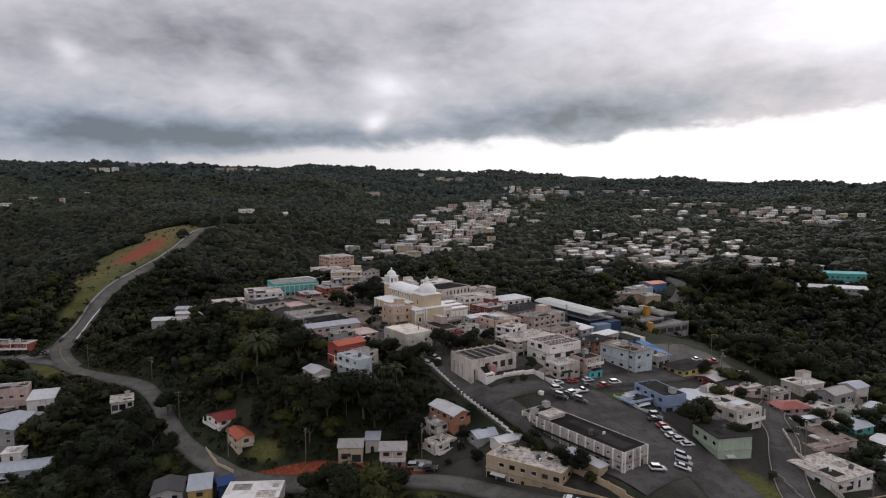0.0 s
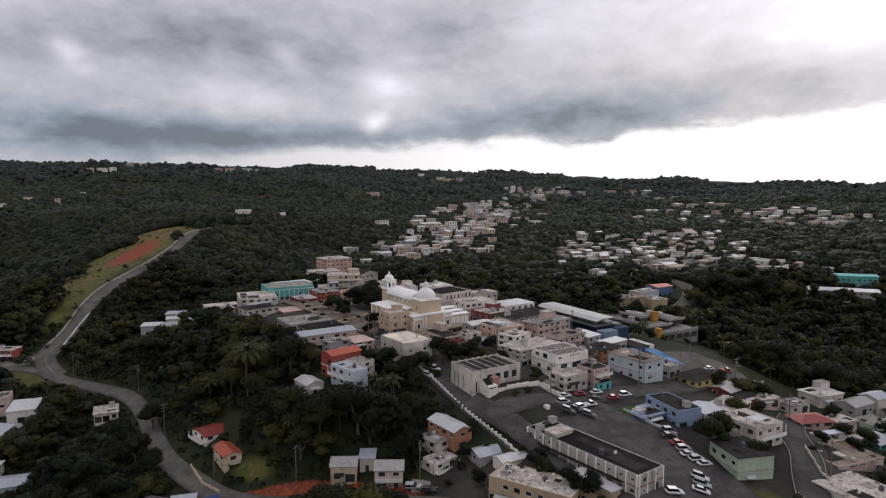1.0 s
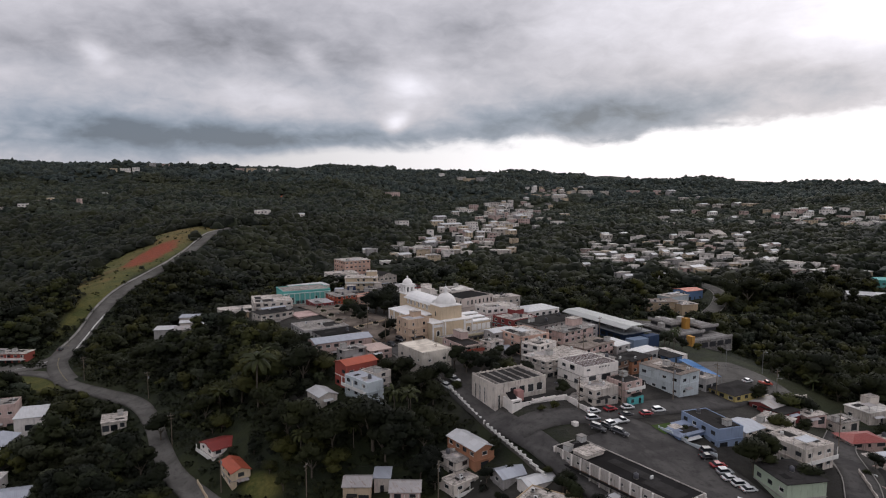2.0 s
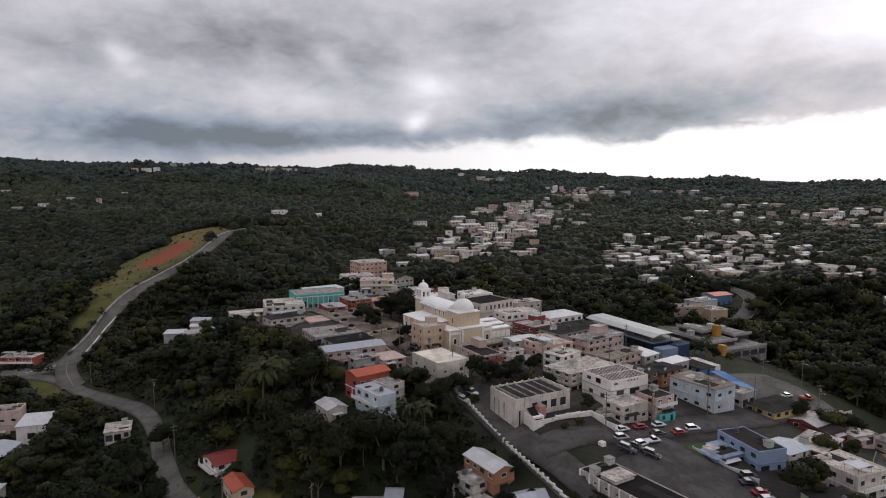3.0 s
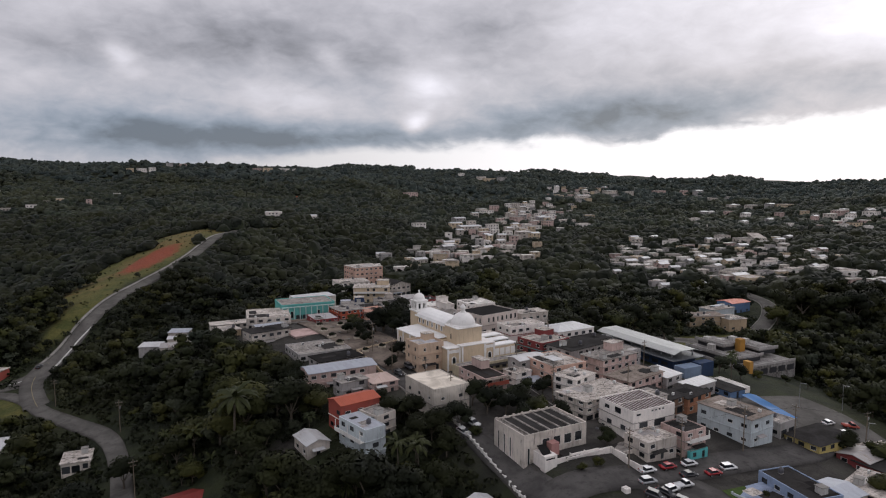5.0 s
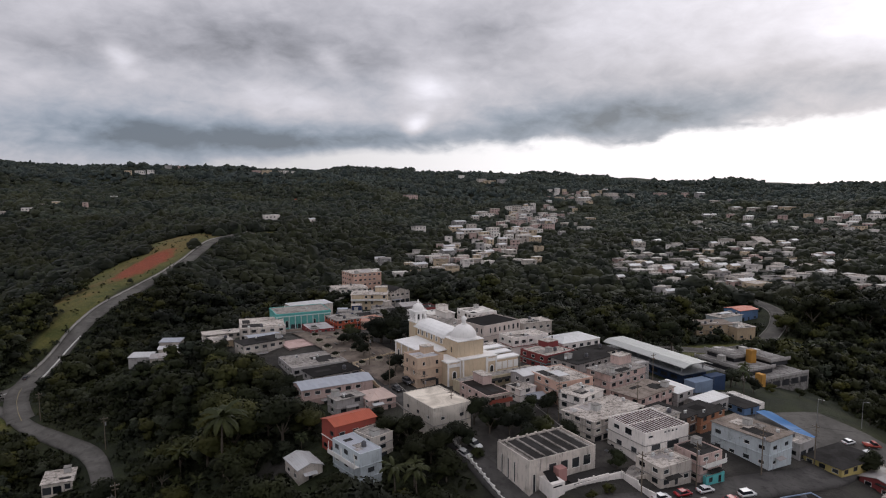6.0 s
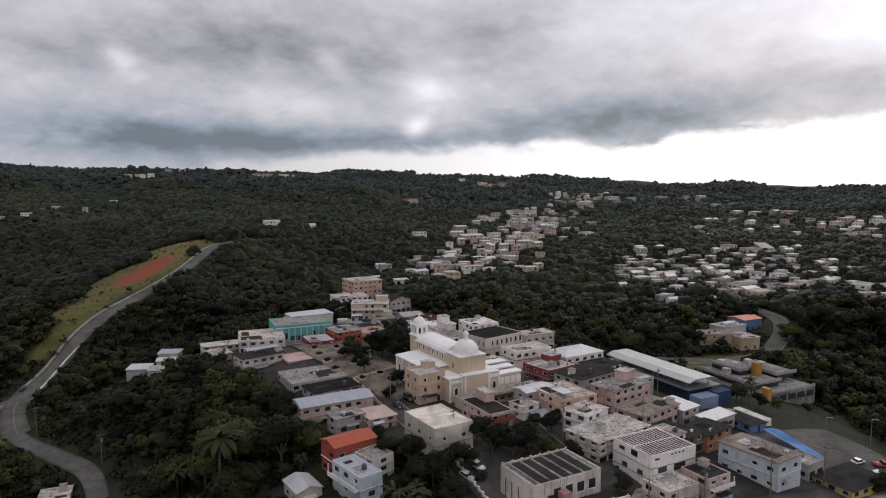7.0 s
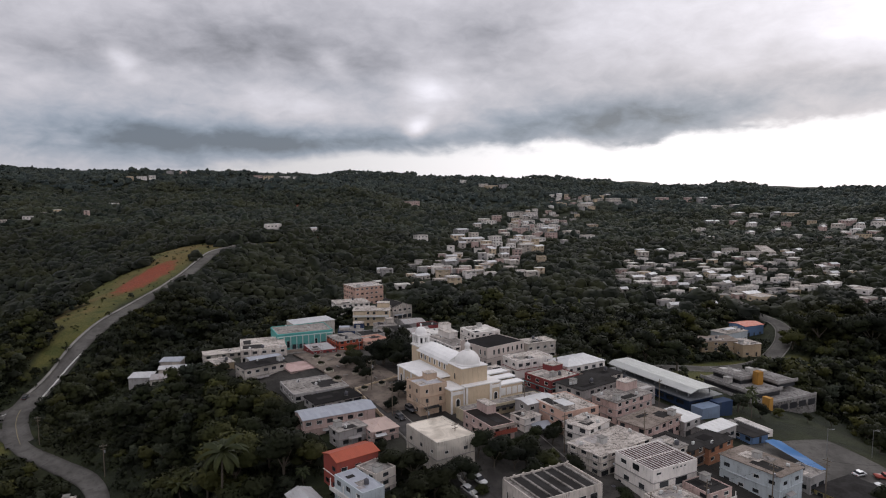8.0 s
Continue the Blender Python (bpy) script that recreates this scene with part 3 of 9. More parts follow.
def pierced(bm, a, b, z0, z1, holes, thick=0.25, mat=0):
    """A wall from a to b with through openings. holes: (u0, v0, u1, v1) in metres along and up."""
    a, b = Vector(a), Vector(b)
    L = (b - a).length
    e = (b - a) / L
    inward = Vector((-e.y, e.x))
    us = sorted({0.0, L, *[h[0] for h in holes], *[h[2] for h in holes]})
    vs = sorted({z0, z1, *[h[1] for h in holes], *[h[3] for h in holes]})

    def at(u, v, deep):
        p = a + e * u + inward * (thick if deep else 0)
        return bm.verts.new((p.x, p.y, v))

    for i in range(len(us) - 1):
        for j in range(len(vs) - 1):
            cu, cv = (us[i] + us[i + 1]) / 2, (vs[j] + vs[j + 1]) / 2
            if any(h[0] < cu < h[2] and h[1] < cv < h[3] for h in holes):
                continue
            f = bm.faces.new((at(us[i], vs[j], 0), at(us[i + 1], vs[j], 0), at(us[i + 1], vs[j + 1], 0), at(us[i], vs[j + 1], 0)))
            f.material_index = mat
    for u0, v0, u1, v1 in holes:
        for p, q in (((u0, v0), (u1, v0)), ((u1, v0), (u1, v1)), ((u1, v1), (u0, v1)), ((u0, v1), (u0, v0))):
            f = bm.faces.new((at(*p, 0), at(*p, 1), at(*q, 1), at(*q, 0)))
            f.material_index = mat


def openings(L, zf, zt, storeys, every, size, door, r, margin=0.7):
    """A row of openings for each storey of one wall."""
    out, hh = [], (zt - zf) / storeys
    k = max(0, int((L - 2 * margin + 0.8) / every))
    if k == 0:
        return out
    gap = L / k
    for s in range(storeys):
        for i in range(k):
            if r.random() < 0.1:
                continue
            w, h = size
            w = min(w, gap - 0.5)
            u = gap * (i + 0.5)
            if s == 0 and door and r.random() < 0.3 and gap > 2.4:
                g = min(2.6, gap - 0.4)
                out.append((u - g / 2, zf + 0.05, u + g / 2, zf + min(2.3, hh - 0.4), "door"))
            elif s == 0 and door and i == k // 2:
                out.append((u - 0.5, zf + 0.05, u + 0.5, zf + min(2.1, hh - 0.4), "door"))
            else:
                sill = zf + s * hh + min(1.0, hh * 0.34)
                out.append((u - w / 2, sill, u + w / 2, min(sill + h, zf + (s + 1) * hh - 0.35), "louvre" if r.random() < 0.5 else "sash"))
    return out


def house(x, y, w, d, top, wall, label, yaw=36.0, storeys=None, roof="flat", roof_mat=None, rise=1.2, eave=0.35, parapet=0.22, every=3.0, size=(1.7, 1.15),
          faces="SW", band=None, base=None, name="house", clutter=2, foot=None, door=True, panes=True, ledges=True, balcony="", fascia=None, holes=None):
    """A house on its near corner (x, y), w metres along yaw, d metres behind. faces: which walls have openings (S near-right, W near-left, N, E)."""
    r = random.Random(int(abs(x * 13 + y * 7)))
    c, s = math.cos(radians(yaw)), math.sin(radians(yaw))
    corners = [(x, y), (x + c * w, y + s * w), (x + c * w - s * d, y + s * w + c * d), (x - s * d, y + c * d)]
    hs = [gz(*p) for p in corners]
    zf = foot if foot is not None else hs[0]
    zb = min(min(hs), zf) - 0.6
    HOUSES.append((x, y, w, d, yaw))
    thing = new(name)
    thing.matrix_basis = pose(x, y, zf, 0, 0, yaw)
    tagged(thing, label, "house")
    T, B = top - zf, zb - zf
    n = storeys or max(1, round(T / 3.0))
    rm = roof_mat or concrete_roof((0.5, 0.49, 0.46))
    bm = bmesh.new()
    ends = {"S": ((0, 0), (w, 0)), "E": ((w, 0), (w, d)), "N": ((w, d), (0, d)), "W": ((0, d), (0, 0))}
    wins = []
    slab = roof == "flat" and parapet == 0.22 and name == "house" and r.random() < 0.6      # a roof slab that overhangs the walls
    wall_top = T + (parapet if roof == "flat" else 0) if not slab else T - 0.165
    for key, (a, b) in ends.items():
        L = w if key in "SN" else d
        hol = openings(L, 0.0, T, n, every, size, door and key == "S", r) if key in faces else []
        if holes and key in holes:
            hol = holes[key]
        pierced(bm, a, b, B, wall_top, [h[:4] for h in hol])
        e = (Vector(b) - Vector(a)).normalized()
        for u0, v0, u1, v1, kind in hol:
            p = Vector(a) + e * (u0 + u1) / 2 + Vector((-e.y, e.x)) * 0.08
            wins.append((p, math.degrees(math.atan2(e.y, e.x)), u1 - u0, v1 - v0, v0, kind))
    if roof == "flat" and not slab:
        t = 0.22
        for q in ((0, 0, w, t), (0, d - t, w, d), (0, t, t, d - t), (w - t, t, w, d - t)):
            v = [bm.verts.new(k) for k in ((q[0], q[1], wall_top), (q[2], q[1], wall_top), (q[2], q[3], wall_top), (q[0], q[3], wall_top))]
            bm.faces.new(v)
        for a, b in (((w - t, t), (t, t)), ((t, t), (t, d - t)), ((t, d - t), (w - t, d - t)), ((w - t, d - t), (w - t, t))):
            v = [bm.verts.new(k) for k in ((*a, T), (*b, T), (*b, wall_top), (*a, wall_top))]
            bm.faces.new(v)
    part("wall", bm, wall, thing)
    # roof
    bm = bmesh.new()
    if roof == "flat":
        if slab:
            box(bm, -0.35, -0.35, T - 0.16, w + 0.35, d + 0.35, T + 0.02)
        else:
            box(bm, 0.1, 0.1, T - 0.2, w - 0.1, d - 0.1, T + 0.02)
    elif roof in ("gable", "gable_x", "shed", "hip"):
        e = eave
        if roof == "gable":        # ridge along the depth
            prof = [(-e, -0.25 * rise), (w / 2, rise), (w + e, -0.25 * rise)]
            lo, hi = [], []
            for yy in (-e, d + e):
                lo.append([bm.verts.new((px, yy, T + pz)) for px, pz in prof])
                hi.append([bm.verts.new((px, yy, T + pz + 0.14)) for px, pz in prof])
            for i in range(2):
                bm.faces.new((hi[0][i], hi[0][i + 1], hi[1][i + 1], hi[1][i]))
                bm.faces.new((lo[0][i + 1], lo[0][i], lo[1][i], lo[1][i + 1]))
            for k in (0, 1):
                for i in range(2):
                    bm.faces.new((lo[k][i], lo[k][i + 1], hi[k][i + 1], hi[k][i]))
            for i in (0, 2):
                bm.faces.new((lo[0][i], hi[0][i], hi[1][i], lo[1][i]))
        elif roof == "gable_x":    # ridge along the width
            prof = [(-e, -0.25 * rise), (d / 2, rise), (d + e, -0.25 * rise)]
            lo, hi = [], []
            for xx in (-e, w + e):
                lo.append([bm.verts.new((xx, py, T + pz)) for py, pz in prof])
                hi.append([bm.verts.new((xx, py, T + pz + 0.14)) for py, pz in prof])
            for i in range(2):
                bm.faces.new((hi[0][i], hi[1][i], hi[1][i + 1], hi[0][i + 1]))
                bm.faces.new((lo[0][i], lo[0][i + 1], lo[1][i + 1], lo[1][i]))
            for k in (0, 1):
                for i in range(2):
                    bm.faces.new((lo[k][i], lo[k][i + 1], hi[k][i + 1], hi[k][i]))
            for i in (0, 2):
                bm.faces.new((lo[0][i], lo[1][i], hi[1][i], hi[0][i]))
        elif roof == "shed":
            v = [bm.verts.new(k) for k in ((-e, -e, T), (w + e, -e, T), (w + e, d + e, T + rise), (-e, d + e, T + rise))]
            u = [bm.verts.new(k) for k in ((-e, -e, T + 0.14), (w + e, -e, T + 0.14), (w + e, d + e, T + rise + 0.14), (-e, d + e, T + rise + 0.14))]
            bm.faces.new(u)
            bm.faces.new(v[::-1])
            for i in range(4):
                bm.faces.new((v[i], v[(i + 1) % 4], u[(i + 1) % 4], u[i]))
        else:
            m_ = min(w, d) / 2
            lo = [bm.verts.new(k) for k in ((-e, -e, T), (w + e, -e, T), (w + e, d + e, T), (-e, d + e, T))]
            if w > d:
                r0, r1 = bm.verts.new((m_, d / 2, T + rise)), bm.verts.new((w - m_ + 0.01, d / 2, T + rise))
                for f in ((lo[0], lo[1], r1, r0), (lo[2], lo[3], r0, r1), (lo[1], lo[2], r1), (lo[3], lo[0], r0)):
                    bm.faces.new(f)
            else:
                r0, r1 = bm.verts.new((w / 2, m_, T + rise)), bm.verts.new((w / 2, d - m_ + 0.01, T + rise))
                for f in ((lo[0], lo[1], r0), (lo[1], lo[2], r1, r0), (lo[2], lo[3], r1), (lo[3], lo[0], r0, r1)):
                    bm.faces.new(f)
            bm.faces.new(lo[::-1])
    ro = part("roof", bm, rm, thing)
    if roof != "flat":             # gable ends and the tops of the walls
        tri = []
        if roof == "gable":
            tri = [((0, yy, T), (w, yy, T), (w / 2, yy, T + rise)) for yy in (0.02, d - 0.02)]
        elif roof == "gable_x":
            tri = [((xx, 0, T), (xx, d, T), (xx, d / 2, T + rise)) for xx in (0.02, w - 0.02)]
        elif roof == "shed":
            tri = [((xx, 0, T), (xx, d, T), (xx, d, T + rise)) for xx in (0.02, w - 0.02)]
            tri.append(((0, d, T), (w, d, T), (w, d, T + rise), (0, d, T + rise)))
        for q in tri:
            bm = bmesh.new()
            bm.faces.new([bm.verts.new(k) for k in q])
            part("gable", bm, wall, thing)
    # floor ledges that run round the two near walls
    if ledges and n > 1:
        for k in range(1, n):
            z = k * T / n
            bm = bmesh.new()
            bracket(bm, w, d, 0.22, z - 0.1, z + 0.04)
            part("ledge", bm, band or (CEMENT if r.random() < 0.6 else wall), thing)
    if roof == "flat" and fascia is not None:
        bm = bmesh.new()
        bracket(bm, w, d, 0.4 if slab else 0.12, T - 0.55, T + 0.05)
        part("fascia", bm, fascia, thing)
    for p, ang, ww, hh, v0, kind in wins:
        fm, gm = window_mesh(ww, hh, kind)
        nm = "door" if kind == "door" else "window"
        o = link_part(nm, fm, thing, "", pose(p.x, p.y, v0, 0, 0, ang))
        if panes:
            link_part("pane", gm, o)
    # balconies with a balustrade on a near wall
    for key in balcony:
        k = n - 1
        z = k * T / n
        bm = bmesh.new()
        L = w if key == "S" else d
        box(bm, 0.2, -1.5, z - 0.15, L - 0.2, -0.005, z)
        m_ = None if key == "S" else pose(0, d, 0, 0, 0, -90)
        deck = part("balcony", bm, TRIM, thing, "", m_)
        bm = bmesh.new()
        box(bm, 0.2, -1.5, z + 0.004, L - 0.2, -1.4, z + 0.9)
        part("railing", bm, band or TRIM, deck)
        for i in range(3):
            u = 0.4 + (L - 0.8) * i / 2
            box_part("post", (u - 0.08, -1.38, z + 0.004), (u + 0.08, -1.22, z + T / n - 0.2), TRIM, deck)
    if panes and roof == "flat" and faces and w > 5 and d > 5 and name == "house":
        patchwork(thing, w, d, T, r, wall, rm)
    if panes and faces and T > 2.8 and w > 5 and r.random() < 0.5:
        u0 = r.uniform(0.3, w * 0.3)
        u1 = u0 + r.uniform(2.5, w * 0.6)
        bm = bmesh.new()
        zz = min(2.7, T * 0.8)
        lo = [bm.verts.new(k) for k in ((u0, -1.5, zz - 0.35), (u1, -1.5, zz - 0.35), (u1, -0.31, zz), (u0, -0.31, zz))]
        hi = [bm.verts.new((q.co.x, q.co.y, q.co.z + 0.08)) for q in lo]
        bm.faces.new(hi)
        bm.faces.new(lo[::-1])
        for i in range(4):
            bm.faces.new((lo[i], lo[(i + 1) % 4], hi[(i + 1) % 4], hi[i]))
        part("awning", bm, r.choice([M_GREY, M_WHITE, M_RUST, R_DARK]), thing, "weathered sheet awning")
    if roof == "flat" and clutter:
        roof_clutter(thing, x, y, w, d, T, clutter, r, yaw, top)
    return thing


def patchwork(thing, w, d, T, r, wall, rm):
    """Repairs, sheet covers and a roof room, as found on old flat roofs."""
    used = []
    dark = rm in (R_BLACK, R_DARK)
    if r.random() < 0.16 and w > 7 and d > 7 and not dark:
        a, b = w * r.uniform(0.3, 0.42), d * r.uniform(0.3, 0.42)
        x0, y0, h = w - a - 0.3, d - b - 0.3, r.uniform(2.1, 2.7)
        room = box_part("roof_room", (x0, y0, T + 0.03), (w - 0.3, d - 0.3, T + h), wall, thing, "small room on the flat roof", 0.03)
        box_part("slab", (x0 - 0.25, y0 - 0.25, T + h + 0.004), (w - 0.28, d - 0.28, T + h + 0.16), R_PALE, room)
        used.append((x0 - 0.4, y0 - 0.4))
    for _ in range(3):
        a, b = r.uniform(1.4, w * 0.45), r.uniform(1.4, d * 0.45)
        x0, y0 = r.uniform(0.4, w - a - 0.4), r.uniform(0.4, d - b - 0.4)
        if any(x0 + a > q[0] and y0 + b > q[1] for q in used):
            continue
        t = 0.03 + 0.006 * (len(used) + _)
        box_part("roof_patch", (x0, y0, T + 0.03), (x0 + a, y0 + b, T + 0.03 + t), r.choice([R_BLACK, R_DARK, R_DARK] if dark else [R_DARK, R_PALE, R_GREY, R_DARK, M_RUST]), thing, "patch of newer roof sealant")
    if r.random() < 0.25 and w > 6 and d > 6 and not dark:
        a, b = r.uniform(2.4, w * 0.5), r.uniform(2.4, d * 0.5)
        cover = box_part("roof_cover", (0.4, 0.4, T + 1.9), (0.4 + a, 0.4 + b, T + 1.98), r.choice([M_GREY, M_RUST, M_WHITE]), thing, "sheet cover on thin posts")
        for px in (0.5, 0.3 + a):
            for py in (0.5, 0.3 + b):
                box_part("post", (px - 0.04, py - 0.04, T + 0.07), (px + 0.04, py + 0.04, T + 1.89), STEEL, cover)


TANK_MESH, UNIT_MESH, BOX_MESH = [], [], []


def roof_clutter(thing, x, y, w, d, T, k, r, yaw, top):
    c, s = math.cos(radians(yaw)), math.sin(radians(yaw))
    for _ in range(k):
        if w < 3 or d < 3:
            return
        u, v = r.uniform(1.0, w - 1.0), r.uniform(1.0, d - 1.0)
        px, py = x + c * u - s * v, y + s * u + c * v
        pick = r.random()
        if pick < 0.2:
            water_tank(px, py, top + 0.02)
        elif pick < 0.75:
            condenser(px, py, top + 0.02, yaw)
        else:
            roof_hatch(px, py, top + 0.02, yaw)


def water_tank(px, py, z):
    if not TANK_MESH:
        bm = bmesh.new()
        turned(bm, [(0.55, 0.12), (0.6, 0.2), (0.6, 1.0), (0.5, 1.2), (0.22, 1.32), (0.22, 1.42)], 12)
        me = bpy.data.meshes.new("water_tank")
        bm.to_mesh(me)
        bm.free()
        me.materials.append(plain("tank_plastic", (0.09, 0.09, 0.1), 0.5))
        me.polygons.foreach_set("use_smooth", [True] * len(me.polygons))
        bm = bmesh.new()
        turned(bm, [(0.62, 0.0), (0.62, 0.12)], 12)
        m2 = bpy.data.meshes.new("plinth")
        bm.to_mesh(m2)
        bm.free()
        m2.materials.append(CONCRETE)
        TANK_MESH.extend([me, m2])
    ob = new("water_tank", TANK_MESH[0])
    ob.location = (px, py, z)
    tagged(ob, "small round dark water tank on a flat roof", "water tank", "roof water tanks")
    link_part("plinth", TANK_MESH[1], ob)


def condenser(px, py, z, yaw):
    if not UNIT_MESH:
        bm = bmesh.new()
        box(bm, -0.45, -0.2, 0.1, 0.45, 0.2, 0.8, bevel=0.03)
        me = bpy.data.meshes.new("air_conditioner")
        bm.to_mesh(me)
        bm.free()
        me.materials.append(plain("unit_white", (0.6, 0.6, 0.58), 0.5))
        bm = bmesh.new()
        turned(bm, [(0.28, 0.0), (0.28, 0.03), (0.1, 0.05)], 14)
        m2 = bpy.data.meshes.new("fan_grille")
        bm.to_mesh(m2)
        bm.free()
        m2.materials.append(METAL_AND_SHADE)
        bm = bmesh.new()
        box(bm, -0.4, -0.22, 0, 0.4, 0.22, 0.1)
        m3 = bpy.data.meshes.new("skid")
        bm.to_mesh(m3)
        bm.free()
        m3.materials.append(STEEL)
        UNIT_MESH.extend([me, m2, m3])
    ob = new("air_conditioner", UNIT_MESH[0])
    ob.matrix_basis = pose(px, py, z, 0, 0, yaw + 90 * int(abs(px)))
    tagged(ob, "white air conditioning unit on a flat roof", "air conditioner", "roof units")
    link_part("fan_grille", UNIT_MESH[1], ob, "", pose(0.1, -0.2, 0.45, 90))
    link_part("skid", UNIT_MESH[2], ob)


def roof_hatch(px, py, z, yaw):
    if not BOX_MESH:
        bm = bmesh.new()
        box(bm, -0.9, -0.9, 0, 0.9, 0.9, 1.5)
        me = bpy.data.meshes.new("roof_hatch")
        bm.to_mesh(me)
        bm.free()
        me.materials.append(plaster((0.5, 0.49, 0.47), 0.6))
        bm = bmesh.new()
        box(bm, -1.05, -1.05, 1.5, 1.05, 1.05, 1.62)
        m2 = bpy.data.meshes.new("cap")
        bm.to_mesh(m2)
        bm.free()
        m2.materials.append(CONCRETE)
        BOX_MESH.extend([me, m2])
    ob = new("roof_hatch", BOX_MESH[0])
    ob.matrix_basis = pose(px, py, z, 0, 0, yaw)
    tagged(ob, "small stained concrete stair head on a roof", "roof hatch", "roof hatches")
    link_part("cap", BOX_MESH[1], ob)


WHITE = plaster((0.82, 0.765, 0.715), 0.4)
WHITE_DIRTY = plaster((0.64, 0.575, 0.51), 1.0)
GREY = plaster((0.4, 0.38, 0.365), 0.6)
CREAM = plaster((0.6, 0.48, 0.34), 0.4)
TAN = plaster((0.46, 0.35, 0.23), 0.5)
PEACH = plaster((0.64, 0.42, 0.33), 0.45)
PINK = plaster((0.58, 0.43, 0.385), 0.65)
ORANGE = plaster((0.4, 0.19, 0.11), 0.5)
RED = plaster((0.34, 0.08, 0.06), 0.35)
DARK_RED = plaster((0.22, 0.05, 0.05), 0.3)
TEAL = plaster((0.1, 0.36, 0.33), 0.25)
TURQ = plaster((0.1, 0.4, 0.4), 0.3)
PALE_BLUE = plaster((0.5, 0.55, 0.57), 0.5)
BLUE = plaster((0.12, 0.2, 0.34), 0.35)
NAVY = plaster((0.03, 0.05, 0.11), 0.3)
PALE_GREEN = plaster((0.4, 0.47, 0.36), 0.25)
YELLOW = plaster((0.52, 0.42, 0.16), 0.4)
BROWN = plaster((0.2, 0.12, 0.08), 0.4)
R_WHITE = concrete_roof((0.72, 0.69, 0.64), 0.35)
R_GREY = concrete_roof((0.34, 0.315, 0.29), 0.85)
R_PALE = concrete_roof((0.6, 0.545, 0.49), 0.95)
R_TAN = concrete_roof((0.28, 0.235, 0.2), 0.6)
R_DARK = concrete_roof((0.042, 0.04, 0.039), 0.75)
R_BLACK = concrete_roof((0.02, 0.019, 0.019), 0.3)
M_GREY = sheet_metal((0.36, 0.38, 0.42), 0.15)
M_WHITE = sheet_metal((0.52, 0.52, 0.52), 0.25)
M_RUST = sheet_metal((0.34, 0.32, 0.31), 0.75)
M_RED = sheet_metal((0.22, 0.036, 0.03), 0.35)
M_ORANGE = sheet_metal((0.38, 0.085, 0.045), 0.3)
M_TEAL = sheet_metal((0.1, 0.36, 0.34), 0.1)


def long_block_piers():
    """Wall piers, a service strip and dark window hoods on the long block."""
    th = [o for o in scene.objects if o.name.startswith("house") and o.parent is None][-1]
    for i in range(13):
        v = 0.3 + i * 3.03
        box_part("pier", (-0.3, v - 0.18, -4.0), (-0.004, v + 0.18, 5.6), WHITE, th, "white wall pier")
    for i in range(4):
        u = 0.25 + i * 2.95
        box_part("pier", (u - 0.18, -0.3, -4.0), (u + 0.18, -0.004, 5.6), WHITE, th, "white wall pier")
    box_part("canopy", (-1.1, 4.0, 2.6), (-0.31, 34.0, 2.75), R_BLACK, th, "blackened concrete canopy")


def balcony_front(th, w, T):
    """A closed red balcony across the near end, on a ledge."""
    box_part("balcony", (0.0, -1.3, T * 0.52), (w, -0.23, T * 0.56), R_TAN, th, "concrete balcony floor")
    box_part("balcony_wall", (0.0, -1.3, T * 0.56 + 0.004), (w, -1.15, T * 0.8), plaster((0.3, 0.075, 0.05), 0.4), th, "brick-red balcony wall")
    for i in range(4):
        u = 0.1 + (w - 0.35) * i / 3
        box_part("post", (u, -1.28, T * 0.8 + 0.004), (u + 0.15, -1.13, T - 0.12), WHITE_DIRTY, th)
    box_part("balcony_roof", (-0.2, -1.6, T - 0.115), (w + 0.2, -0.004, T + 0.01), R_TAN, th)


def colonnade(th, w, z0, z1, k, mat, label):
    """Pilasters across the near wall, under a band."""
    for i in range(k):
        u = 0.15 + (w - 0.65) * i / (k - 1)
        box_part("pilaster", (u, -0.3, z0), (u + 0.35, -0.004, z1), mat, th, label)
    box_part("cornice", (-0.1, -0.42, z1 + 0.004), (w + 0.1, -0.004, z1 + 0.35), mat, th)


# round the church
house(-13.0, 229.2, 11.3, 15.4, 19.3, plaster((0.66, 0.6, 0.52), 1.0, "streaked_stucco"), "plain dirty white two-storey hall with flat roof", 36, 2, roof_mat=concrete_roof((0.74, 0.67, 0.57), 0.1), every=4.5, size=(1.2, 0.9), clutter=0, parapet=0.15, name="hall")
th = house(0.4, 246.1, 7.6, 14.6, 17.2, PINK, "two-storey pinkish house with dark flat roof and red balcony", 33, 2, roof_mat=concrete_roof((0.035, 0.03, 0.028), 0.3), parapet=0.12, clutter=0, size=(1.2, 1.0))
balcony_front(th, 7.6, 17.2 - th.location.z)
house(-52.0, 249.7, 21.6, 8.6, 16.8, PINK, "long pink house under a grey zinc roof", 32, 2, "gable_x", M_GREY, 0.8)
house(-31.8, 245.2, 8.0, 9.0, 15.6, PINK, "small pale pink house with a hipped roof", 34, 2, "hip", sheet_metal((0.5, 0.38, 0.33), 0.35), 1.4)
house(-40.6, 243.2, 8.6, 5.5, 16.2, GREY, "small grey two-storey house with a flat roof", 40, 2, roof_mat=R_GREY)
house(-36.3, 222.6, 11.4, 7.0, 17.0, RED, "red upper storey house with an orange metal roof", 41, 2, "gable_x", M_ORANGE, 0.8, band=WHITE)
house(-26.8, 220.4, 6.4, 7.0, 15.0, WHITE_DIRTY, "narrow stained grey-white block with flat roof", 50, 3, roof_mat=R_GREY)
